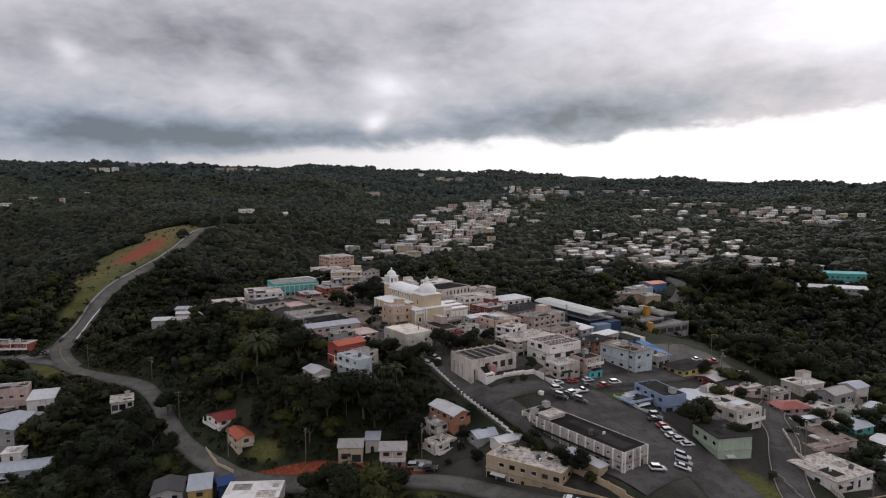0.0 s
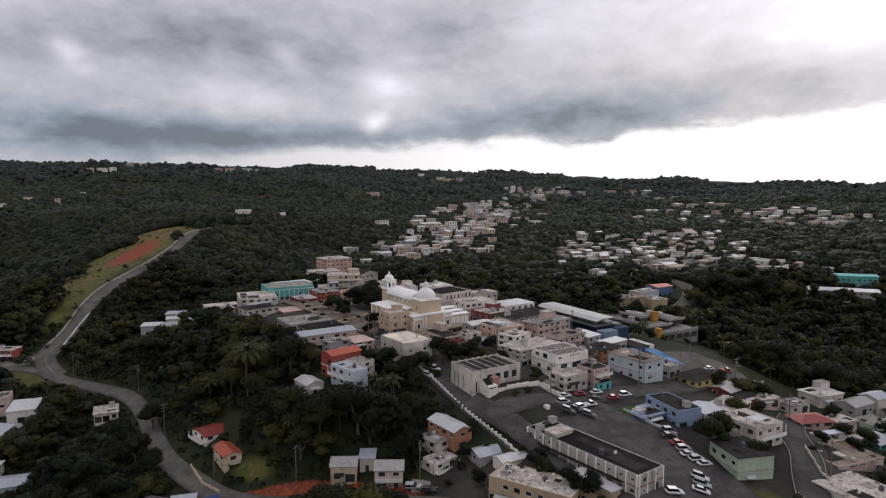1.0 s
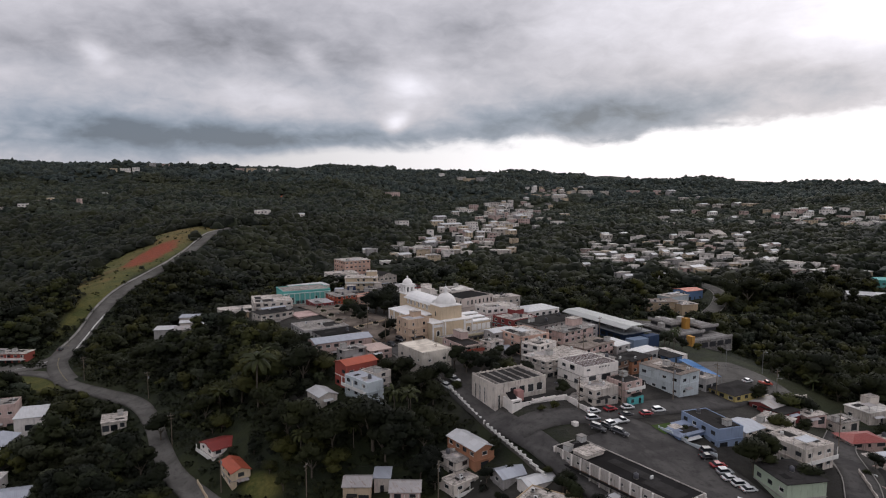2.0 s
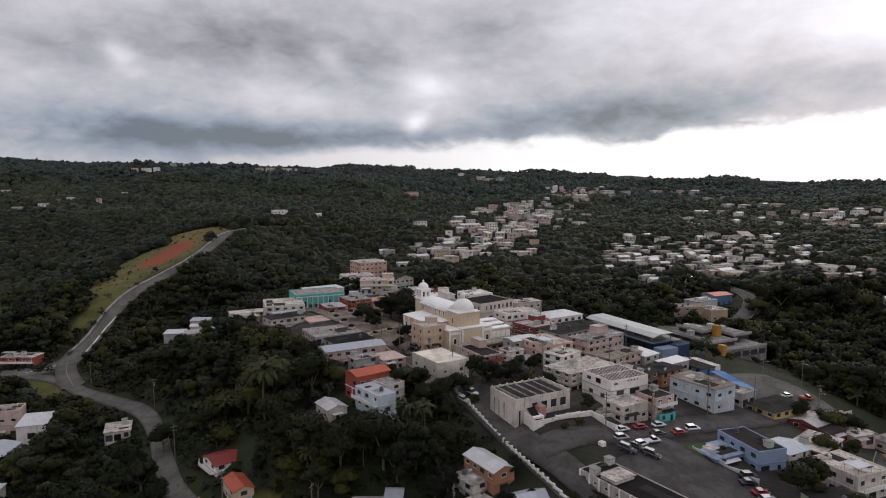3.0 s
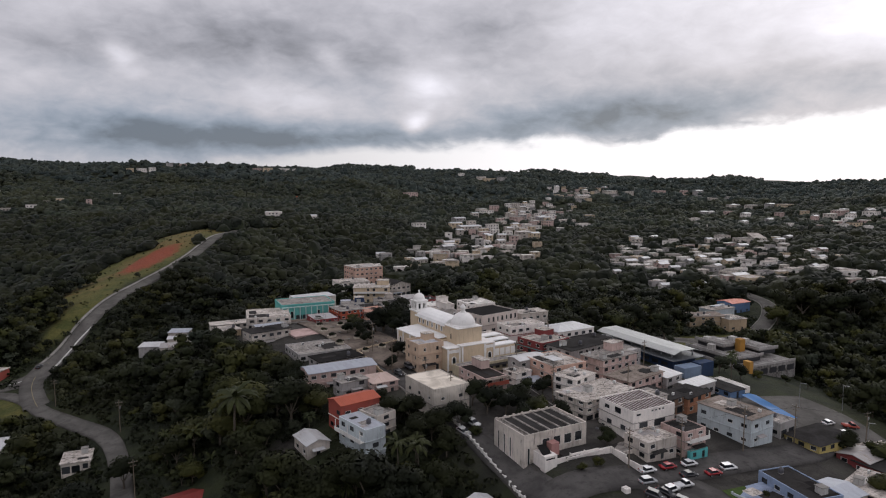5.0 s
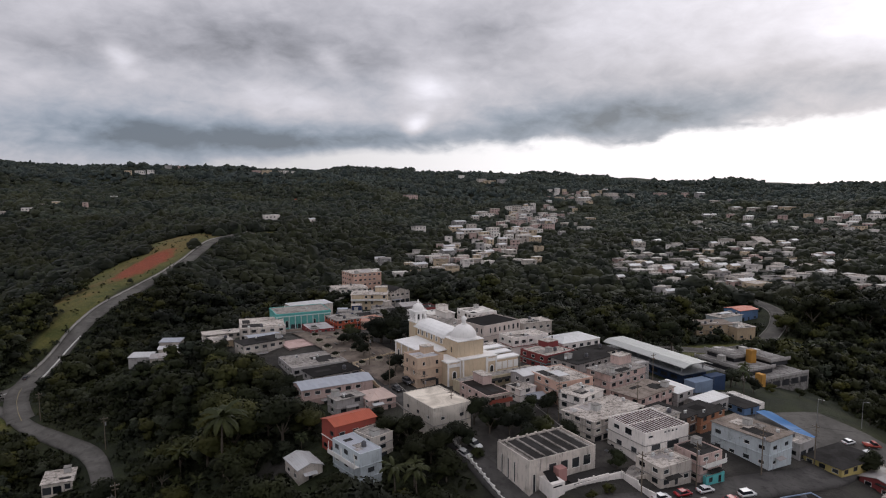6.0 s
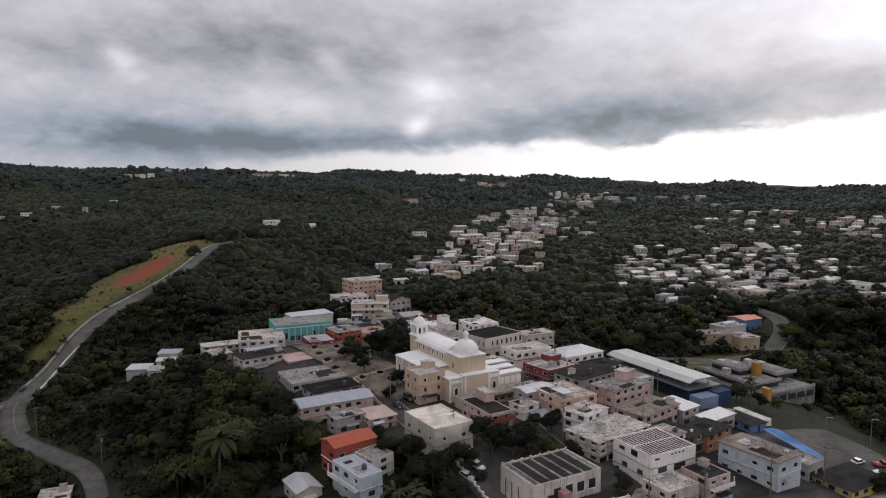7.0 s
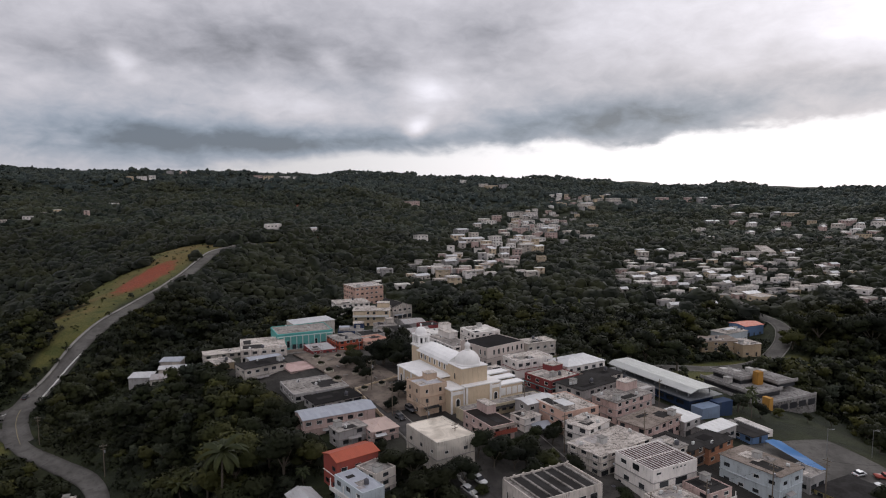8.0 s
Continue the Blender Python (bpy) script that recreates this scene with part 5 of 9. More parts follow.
def church():
    x, y, zf, yaw = -11.5, 266.5, 13.2, 34.0
    wall, white, stone = plaster((0.6, 0.48, 0.34), 0.25), plaster((0.8, 0.78, 0.75), 0.15), plaster((0.7, 0.66, 0.58), 0.2)
    skin = plaster((0.8, 0.79, 0.77), 0.12, "white_roof_skin")
    th = new("church")
    th.matrix_basis = pose(x, y, zf, 0, 0, yaw)
    tagged(th, "cream church with white trim, white dome and bell tower", "church")
    HOUSES.append((x + 2, y - 3, 27, 36, yaw))

    def block(name, x0, y0, x1, y1, z0, z1, mat, label="", cornice=0.25, cap=0.4):
        b = box_part(name, (x0, y0, z0), (x1, y1, z1), mat, th, label, 0.04)
        if cornice:
            box_part("cornice", (x0 - cornice, y0 - cornice, z1 + 0.004), (x1 + cornice, y1 + cornice, z1 + cap), white, b, "white moulded cornice", 0.08)
        return b

    aisle = block("aisle", -3.0, 9.0, 5.5, 30.0, -3.0, 8.2, wall, "cream side aisle wall", 0.0)
    bm = bmesh.new()
    lo = [bm.verts.new(k) for k in ((-3.2, 8.8, 8.21), (5.49, 8.8, 8.75), (5.49, 30.2, 8.75), (-3.2, 30.2, 8.21))]
    hi = [bm.verts.new((v.co.x, v.co.y, v.co.z + 0.3)) for v in lo]
    bm.faces.new(hi)
    bm.faces.new(lo[::-1])
    for i in range(4):
        bm.faces.new((lo[i], lo[(i + 1) % 4], hi[(i + 1) % 4], hi[i]))
    part("aisle_roof", bm, skin, th, "white lean-to roof")
    for yy in (10.2, 15.0, 20.0, 25.0, 29.2):
        box_part("pilaster", (-3.22, yy - 0.35, -2.0), (-3.004, yy + 0.35, 8.1), white, aisle, "white pilaster")
    for yy in (12.6, 17.5, 22.5, 27.1):
        arched_window(aisle, -3.0, yy, 2.4, 1.3, 3.6, -90)
    nave = block("nave", 5.5, 10.4, 13.5, 31.0, -3.0, 12.0, wall, "cream clerestory wall", 0.0)
    for yy in (13.2, 16.4, 19.6, 22.8, 26.0, 28.6):
        arched_window(nave, 5.5, yy, 9.9, 0.9, 1.7, -90, white)
    bm = bmesh.new()
    seg, lo, hi = 8, [], []
    for yy in (10.2, 31.3):
        lo.append([bm.verts.new((9.5 - 4.5 * math.cos(math.pi * i / seg), yy, 12.0 + 2.3 * math.sin(math.pi * i / seg))) for i in range(seg + 1)])
        hi.append([bm.verts.new((9.5 - 4.7 * math.cos(math.pi * i / seg), yy, 12.02 + 2.55 * math.sin(math.pi * i / seg))) for i in range(seg + 1)])
    for i in range(seg):
        bm.faces.new((hi[0][i], hi[0][i + 1], hi[1][i + 1], hi[1][i]))
        bm.faces.new((lo[0][i + 1], lo[0][i], lo[1][i], lo[1][i + 1]))
    for k in (0, 1):
        bm.faces.new(lo[k])
        for i in range(seg):
            bm.faces.new((lo[k][i], lo[k][i + 1], hi[k][i + 1], hi[k][i]))
    part("nave_roof", bm, skin, th, "rounded white nave roof")
    # far aisle
    block("aisle", 13.5, 11.0, 19.0, 30.0, -3.0, 8.2, wall, "cream side aisle wall", 0.2)
    # bell tower
    t0, t1, u0, u1 = 5.0, 9.8, 30.2, 35.0
    shaft = block("tower", t0, u0, t1, u1, -3.0, 13.4, wall, "square cream bell tower", 0.3, 0.5)
    bm = bmesh.new()
    for a, b in (((t0 + .2, u0 + .2), (t1 - .2, u0 + .2)), ((t1 - .2, u0 + .2), (t1 - .2, u1 - .2)), ((t1 - .2, u1 - .2), (t0 + .2, u1 - .2)), ((t0 + .2, u1 - .2), (t0 + .2, u0 + .2))):
        pierced(bm, a, b, 13.8, 17.0, [(0.8, 14.4, 1.75, 16.3), (2.65, 14.4, 3.6, 16.3)], 0.4)
    belfry = part("belfry", bm, white, th, "white belfry with open arches")
    # solid dark block stands in for the shade behind the arches
    box_part("belfry_core", (t0 + 1.2, u0 + 1.2, 13.8), (t1 - 1.2, u1 - 1.2, 16.8), METAL_AND_SHADE, belfry, "dark block for the shade in the belfry")
    box_part("cornice", (t0 - 0.1, u0 - 0.1, 17.0), (t1 + 0.1, u1 + 0.1, 17.45), white, belfry, "", 0.08)
    cx, cy = (t0 + t1) / 2, (u0 + u1) / 2
    dome_part("dome", th, cx, cy, 17.46, 2.1, 2.2, white, "small white tower dome", 24)
    bm = bmesh.new()
    turned(bm, [(0.35, 19.8), (0.35, 20.4), (0.42, 20.45), (0.3, 20.75), (0.04, 21.1)], 12, cx, cy)
    part("finial", bm, white, th)
    # crossing and great dome
    drum = block("crossing", 5.0, 2.0, 14.4, 10.3, -3.0, 12.6, wall, "plain cream square drum under the dome", 0.2, 0.3)
    dome_part("dome", th, 9.7, 6.15, 12.9, 4.1, 4.2, white, "large smooth white dome", 40)
    bm = bmesh.new()
    turned(bm, [(0.95, 17.1), (0.95, 17.4), (0.7, 17.45), (0.7, 18.5), (0.95, 18.55), (0.95, 18.8), (0.8, 19.2), (0.45, 19.6), (0.08, 19.9)], 16, 9.7, 6.15)
    part("lantern", bm, white, th, "white lantern on the dome")
    bm = bmesh.new()
    box(bm, 9.66, 6.1, 19.88, 9.74, 6.2, 20.9)
    part("cross_post", bm, white, th)
    arched_window(drum, 5.0, 6.0, 8.6, 0.8, 1.9, -90, wall)
    # the near end: two gabled bays with round windows beside the flat middle
    b1 = block("bay", 0.0, 0.2, 5.0, 9.0, -3.0, 7.0, wall, "white-framed end bay", 0.2)
    b2 = block("bay", 5.0, -0.4, 14.4, 2.0, -3.0, 7.4, wall, "plain cream end wall", 0.25)
    b3 = block("bay", 14.4, 0.2, 18.4, 9.0, -3.0, 7.0, wall, "white-framed end bay", 0.2)
    for bay, c, w in ((b1, 2.5, 5.0), (b3, 16.4, 4.0)):
        yf = 0.2
        for xx in (c - w / 2 + 0.3, c + w / 2 - 0.3):
            box_part("pilaster", (xx - 0.28, yf - 0.2, -2.0), (xx + 0.28, yf - 0.004, 6.9), white, bay, "white pilaster")
        box_part("frieze", (c - w / 2 + 0.6, yf - 0.16, 5.6), (c + w / 2 - 0.6, yf - 0.004, 6.6), white, bay)
        arched_window(bay, c, yf, 1.8, 1.2, 2.4, 0, white)
    for xx in (5.35, 14.05):
        box_part("pilaster", (xx - 0.3, -0.6, -2.0), (xx + 0.3, -0.404, 7.3), white, b2, "white pilaster")
    # the long wing with stepped white roofs
    wing = block("wing", 18.4, 1.0, 27.5, 14.0, -3.0, 5.4, wall, "cream side wing", 0.0)
    for i in range(3):
        box_part("wing_roof", (18.2, 0.7 + i * 4.5, 5.42 + i * 0.5), (27.8, 4.2 + i * 4.5, 5.9 + i * 0.5), skin, wing, "white roof strip", 0.05)
        box_part("roof_upstand", (18.6, 4.2 + i * 4.5, 5.0), (27.4, 5.18 + i * 4.5, 5.42 + i * 0.45), R_DARK, wing, "dark roof joint")
    for i in range(4):
        box_part("panel", (19.0 + i * 2.2, 0.9, 2.2), (20.8 + i * 2.2, 0.996, 4.6), white, wing, "white recessed wall panel")
    box_part("plinth", (18.3, 0.75, -3), (27.6, 0.996, 1.6), white, wing, "white plinth")


church()
house(-20.6, 264.6, 9.2, 9.0, 21.6, plaster((0.56, 0.42, 0.31), 0.35, "tan_stucco"), "tan three-storey parish house beside the church", 34, 3, roof_mat=concrete_roof((0.5, 0.5, 0.52), 0.2), clutter=0, every=2.9, size=(0.9, 1.2), band=plaster((0.5, 0.36, 0.26), 0.3), parapet=0.7)
house(-7.5, 261.0, 29.0, 4.2, 16.2, plaster((0.5, 0.43, 0.3), 0.4), "low cream arcade with grey flat roof by the church", 34, 1, roof_mat=R_GREY, clutter=0, every=2.4, size=(1.6, 1.3), parapet=0.1, door=False)


# ---------------------------------------------------------------- the white hall with the ribbed roof
def ribbed_hall():
    x, y, w, d, yaw, top = 9.2, 206.6, 18.3, 12.4, 32.0, 16.0
    hol = {"W": [(1.5, 1.0, 2.2, 5.8, "sash"), (4.0, 1.0, 4.7, 5.8, "sash"), (6.5, 1.0, 7.2, 5.8, "sash")],
           "S": [(5.2 + 3.2 * i, 3.9, 7.4 + 3.2 * i, 6.3, "sash") for i in range(4)] + [(1.0, 0.3, 1.8, 4.8, "sash")]}
    th = house(x, y, w, d, top, WHITE_DIRTY, "white hall with ribbed concrete roof and tall slit windows", yaw, 1, roof_mat=R_GREY, faces="", clutter=0, parapet=0.5, name="hall", holes=hol, ledges=False)
    T = top - th.location.z
    for i in range(6):
        u = 1.6 + i * 3.0
        box_part("roof_beam", (u, 0.3, T + 0.03), (u + 0.5, d - 0.3, T + 0.42), R_GREY, th, "stained concrete roof beam", 0.04)
    for i in range(5):
        box_part("roof_panel", (2.25 + i * 3.0, 0.6, T + 0.03), (4.45 + i * 3.0, d - 0.6, T + 0.25), R_DARK, th, "dark stained roof panel")
    for i in range(8):
        u = 0.2 + i * 2.55
        box_part("crest", (u, d - 0.2, T + 0.51), (u + 0.6, d - 0.02, T + 0.8), WHITE_DIRTY, th)
    porch = box_part("porch", (2.6, -4.6, -1.2), (6.0, -0.004, 4.2), WHITE, th, "white entrance block", 0.05)
    bm = bmesh.new()
    v = [bm.verts.new(k) for k in ((2.9, -4.7, 3.4), (5.2, -4.7, 3.4), (5.2, -1.0, 5.4), (2.9, -1.0, 5.4))]
    u = [bm.verts.new((q.co.x, q.co.y, q.co.z + 0.2)) for q in v]
    bm.faces.new(u)
    bm.faces.new(v[::-1])
    for i in range(4):
        bm.faces.new((v[i], v[(i + 1) % 4], u[(i + 1) % 4], u[i]))
    part("skylight", bm, R_BLACK, porch, "dark sloped skylight")
    box_part("lintel", (6.4, -2.0, 2.6), (8.6, -0.01, 5.6), plaster((0.42, 0.22, 0.2), 0.3), th, "reddish recessed wall")
    canopy = box_part("canopy", (8.8, -4.6, 2.5), (19.6, -0.3, 2.72), R_DARK, th, "dark flat canopy with white edge", 0.03)
    box_part("edge", (8.7, -4.75, 2.45), (19.7, -4.604, 2.8), WHITE, canopy)
    for i in range(5):
        box_part("post", (9.0 + i * 2.6, -4.5, -1.0), (9.14 + i * 2.6, -4.36, 2.49), WHITE, canopy)


ribbed_hall()


# ---------------------------------------------------------------- the tall white house with the slatted roof
def slatted_house():
    x, y, w, d, yaw, top = 36.8, 220.6, 14.0, 12.6, 31.0, 15.6
    hol = {"W": [(2.0, 6.4, 4.0, 7.6, "sash"), (6.0, 6.4, 8.2, 7.9, "louvre"), (3.0, 2.6, 5.0, 4.0, "sash"), (8.0, 2.6, 10.0, 4.0, "sash"), (1.0, 0.6, 2.4, 2.0, "sash")],
           "S": [(1.0, 7.0, 2.6, 7.7, "sash"), (6.0, 7.4, 6.8, 8.0, "sash"), (7.2, 7.4, 8.0, 8.0, "sash"), (8.4, 7.4, 9.2, 8.0, "sash"), (9.6, 7.4, 10.4, 8.0, "sash"), (2.0, 3.4, 5.0, 5.4, "sash"), (7.0, 3.4, 11.0, 5.4, "sash")]}
    th = house(x, y, w, d, top + 1.7, WHITE, "tall white house with a roof of dark red slats", yaw, 3, roof_mat=plaster((0.7, 0.68, 0.66), 0.3), clutter=0, parapet=0.3, holes=hol, faces="")
    T = top + 1.7 - th.location.z
    slat = plaster((0.085, 0.052, 0.046), 0.5, "dark_red_timber")
    for i in range(14):
        u = 0.75 + (w - 1.5) * i / 13
        box_part("slat", (u - 0.25, 0.4, T + 0.03), (u + 0.25, d - 0.4, T + 0.12), slat, th, "dark red roof slat")
    box_part("rafter", (0.3, d / 2 - 0.1, T + 0.125), (w - 0.3, d / 2 + 0.1, T + 0.2), WHITE, th)


slatted_house()
house(33.0, 214.4, 6.5, 14.0, 9.6, WHITE_DIRTY, "low stained white side wing with a lean-to roof", 31, 1, roof_mat=R_GREY, clutter=2)


# ---------------------------------------------------------------- the covered court
def covered_court():
    x, y, w, d, yaw = 66.0, 289.6, 10.6, 38.5, 30.0
    zf = gz(x, y)
    th = new("covered_court")
    th.matrix_basis = pose(x, y, zf, 0, 0, yaw)
    tagged(th, "blue covered court under a raised pale metal roof", "sports hall")
    HOUSES.append((x - 3, y - 3, w + 6, d + 5, yaw))
    blue = plaster((0.028, 0.052, 0.11), 0.4, "blue_block")
    bm = bmesh.new()
    hol = [(1.2 + 4.5 * i, 1.2, 4.4 + 4.5 * i, 2.6) for i in range(8)]
    pierced(bm, (0, 0), (w, 0), -4.0, 4.2, [(1.0, 0.8, 4.5, 2.6), (6.5, 0.8, 10.5, 2.6)])
    pierced(bm, (w, 0), (w, d), -4.0, 4.2, [])
    pierced(bm, (w, d), (0, d), -4.0, 4.2, [])
    pierced(bm, (0, d), (0, 0), -4.0, 4.2, hol)
    part("wall", bm, blue, th, "dark blue block wall")
    # solid dark fill in place of the shade under the court roof
    box_part("core", (0.6, 0.6, -1.0), (w - 0.6, d - 0.6, 3.9), plain("shade_inside", (0.04, 0.045, 0.05), 0.9), th, "dark block for the shaded interior")
    box_part("skirt_roof", (-2.6, -2.2, 4.3), (w + 2.2, d + 1.0, 4.55), sheet_metal((0.12, 0.13, 0.14), 0.2, 33), th, "dark lower sheet roof", 0.03)
    for i in range(8):
        for xx in (0.2, w - 0.5):
            box_part("post", (xx, 1.0 + i * 5.0, 4.56), (xx + 0.3, 1.3 + i * 5.0, 6.6), STEEL, th)
    bm = bmesh.new()
    prof = [(-1.2, 6.3), (1.8, 7.3), (w - 1.8, 7.3), (w + 1.2, 6.3)]
    lo = [[bm.verts.new((px, yy, pz)) for px, pz in prof] for yy in (-1.5, d + 1.0)]
    hi = [[bm.verts.new((px, yy, pz + 0.2)) for px, pz in prof] for yy in (-1.5, d + 1.0)]
    for i in range(3):
        bm.faces.new((hi[0][i], hi[0][i + 1], hi[1][i + 1], hi[1][i]))
        bm.faces.new((lo[0][i + 1], lo[0][i], lo[1][i], lo[1][i + 1]))
        for k in (0, 1):
            bm.faces.new((lo[k][i], lo[k][i + 1], hi[k][i + 1], hi[k][i]))
    for i in (0, 3):
        bm.faces.new((lo[0][i], lo[1][i], hi[1][i], hi[0][i]))
    part("roof", bm, sheet_metal((0.42, 0.43, 0.41), 0.12, 33), th, "raised pale grey metal roof")
    box_part("end_room", (-2.0, -7.0, -4.0), (6.0, -2.3, 3.2), plaster((0.2, 0.26, 0.35), 0.4), th, "pale blue end room", 0.05)
    box_part("end_room", (6.2, -6.0, -4.0), (13.0, -2.3, 3.6), blue, th, "dark blue end room", 0.05)


covered_court()


# ---------------------------------------------------------------- terraced car park building with a yellow tower
def terraced_building():
    x, y, yaw = 97.0, 310.0, 28.0
    zf = gz(x, y)
    th = new("parking_building")
    th.matrix_basis = pose(x, y, zf, 0, 0, yaw)
    tagged(th, "grey terraced parking building with a yellow tower", "building")
    HOUSES.append((x - 2, y - 2, 34, 34, yaw))
    grey = concrete_roof((0.3, 0.285, 0.27), 0.85)
    for i, (x0, y0, x1, y1, z) in enumerate(((0, 0, 30, 30, 0.6), (2, 5, 18, 30, 3.0), (19, 8, 30, 27, 4.0), (7, 15, 17.5, 30, 5.2))):
        lv = box_part("deck", (x0, y0, -6 if i == 0 else z - 0.5), (x1, y1, z), grey, th, "grey concrete deck", 0.05)
        box_part("parapet", (x0, y0, z + 0.004), (x1, y0 + 0.25, z + 0.9), plaster((0.4, 0.38, 0.36), 0.8), lv)
        box_part("parapet", (x0, y0 + 0.26, z + 0.004), (x0 + 0.25, y1, z + 0.9), plaster((0.4, 0.38, 0.36), 0.8), lv)
        # solid dark block under each upper deck stands in for its shade
        if i:
            box_part("opening", (x0 + 1, y0 + 0.6, z - 2.2), (x1 - 1, y1 - 1, z - 0.51), METAL_AND_SHADE, lv, "dark block for the shade of a parking level")
    # thin dark sheets on the closed walls imitate the shade of bay openings
    for i in range(6):
        box_part("bay", (0.8 + 4.9 * i, -0.06, -2.8), (4.6 + 4.9 * i, -0.004, -0.5), METAL_AND_SHADE, th, "dark sheet painted as a shaded parking bay")
        box_part("bay", (30.004, 1.0 + 4.9 * i, -2.8), (30.06, 4.8 + 4.9 * i, -0.5), METAL_AND_SHADE, th, "dark sheet painted as a shaded parking bay")
    box_part("tower", (13.0, 12.0, 0.7), (15.8, 14.6, 8.0), plaster((0.4, 0.2, 0.04), 0.5), th, "orange-yellow stair tower", 0.05)
    for k in range(5):
        box_part("roof_hut", (4 + 5 * k, 18 + (k * 7) % 9, 3.1), (6.4 + 5 * k, 20.5 + (k * 7) % 9, 5.4 + (k % 2)), plaster((0.45, 0.43, 0.4), 0.8), th, "stained concrete roof hut", 0.04)
    box_part("tower_foot", (1.0, -3.0, -6.0), (3.0, -0.01, 4.0), plaster((0.5, 0.26, 0.06), 0.3), th, "orange corner pier", 0.05)


terraced_building()
house(108.0, 408.0, 20.0, 12.0, 2.0, TAN, "tan two-storey shops beside the far road", 8, 2, roof_mat=R_TAN, clutter=4, every=4.0)
house(127.0, 404.5, 11.0, 12.0, 1.4, TAN, "tan flat-roofed shop by the far road", 20, 1, roof_mat=R_PALE, clutter=2, every=4.0)
house(140.0, 436.0, 14.0, 11.0, 3.8, BLUE, "blue low building with orange sheet roof", 28, 1, "gable_x", M_ORANGE, 0.7, every=4.0)
house(126.0, 424.0, 17.0, 10.0, 2.4, PALE_BLUE, "pale blue low building by the far road", 33, 1, roof_mat=R_PALE, clutter=2)


# ---------------------------------------------------------------- walls and balustrade above the slope
def retaining_wall():
    line = smooth_line([(-9, 230), (-5, 222.5), (0.6, 212.5), (6, 203), (10.8, 194.5), (15.8, 186), (20.5, 178.5)], 1.9)
    th = new("balustrade")
    x0, y0 = line[0]
    th.location = (x0, y0, gz(x0, y0))
    tagged(th, "white crenellated balustrade above a dark retaining wall", "balustrade")
    o = th.location
    zs = [gz(*p) + 0.85 for p in line]
    bm = bmesh.new()
    a, b, c, d2 = [], [], [], []
    for i, (p, z) in enumerate(zip(line, zs)):
        q = line[min(i + 1, len(line) - 1)] - line[max(i - 1, 0)]
        q = q / np.linalg.norm(q)
        nx, ny = -q[1] * -1, q[0] * -1
        for lst, off, zz in ((a, -0.18, z), (b, 0.18, z), (c, -0.18, z - 7.5), (d2, 0.18, z - 7.5)):
            lst.append(bm.verts.new((p[0] + nx * off - o.x, p[1] + ny * off - o.y, zz - o.z)))
    for i in range(len(line) - 1):
        bm.faces.new((a[i], a[i + 1], b[i + 1], b[i]))
        bm.faces.new((a[i + 1], a[i], c[i], c[i + 1]))
        bm.faces.new((b[i], b[i + 1], d2[i + 1], d2[i]))
    part("retaining_wall", bm, plaster((0.12, 0.11, 0.1), 0.8, "dark_masonry"), th, "dark mossy masonry wall")
    for i in range(len(line) - 1):
        p, q = line[i], line[i + 1]
        ang = math.degrees(math.atan2(q[1] - p[1], q[0] - p[0]))
        L = float(np.linalg.norm(q - p))
        m_ = pose(p[0] - o.x, p[1] - o.y, zs[i] - o.z - 0.15, 0, 0, ang)
        box_part("post", (-0.28, -0.24, 0), (0.28, 0.24, 1.15), TRIM, th, "white post", 0.03, m_)
        box_part("panel", (0.285, -0.1, 0), (L - 0.285, 0.1, 0.62), TRIM, th, "white low panel", 0.0, m_)


retaining_wall()


def yard_wall(pts, h, mat, label, t=0.25, name="garden_wall"):
    """A low wall that steps down with the ground, with a post at each corner."""
    th = new(name)
    x0, y0 = pts[0]
    th.location = (x0, y0, gz(x0, y0))
    tagged(th, label, "wall")
    for a, b in zip(pts, pts[1:]):
        L = math.hypot(b[0] - a[0], b[1] - a[1])
        k = max(1, int(L / 4))
        ang = math.degrees(math.atan2(b[1] - a[1], b[0] - a[0]))
        for i in range(k):
            px, py = a[0] + (b[0] - a[0]) * i / k, a[1] + (b[1] - a[1]) * i / k
            z = gz(px, py)
            m_ = pose(px - x0, py - y0, z - th.location.z, 0, 0, ang)
            box_part("panel", (0.15, -t / 2, -1.2), (L / k - 0.15, t / 2, h), mat, th, "", 0.02, m_)
            box_part("post", (-0.15, -t / 2 - 0.06, -1.2), (0.146, t / 2 + 0.06, h + 0.25), mat, th, "", 0.02, m_)
    return th


yard_wall([(16.5, 206.5), (30.5, 214.5), (36.0, 206.5)], 1.3, WHITE, "white garden wall round a sunken yard")
yard_wall([(24.5, 173), (32, 163), (40, 152), (46, 143), (52, 134)], 1.6, TAN, "ochre retaining wall along an alley")
yard_wall([(54.5, 203), (60, 196), (66, 190)], 0.9, PALE_BLUE, "pale blue wall along a small garden")
yard_wall([(88.5, 168), (90.5, 150), (92.5, 134)], 0.6, CONCRETE, "pale concrete kerb wall round a lawn")
yard_wall([(102, 190), (99.5, 178), (100.5, 162), (102.5, 146), (101.5, 130)], 1.1, WHITE_DIRTY, "stained white street wall")
yard_wall([(-75, 200), (-69, 192), (-62, 186.5)], 1.0, CREAM, "pale yellow wall beside the valley road")
yard_wall([(-30, 300), (-36, 292), (-44, 283), (-36, 270), (-29, 258)], 1.0, CREAM, "cream wall along the church street")
yard_wall([(86, 234), (98, 240), (112, 247), (120, 251)], 0.7, WHITE_DIRTY, "low wall along the car park")


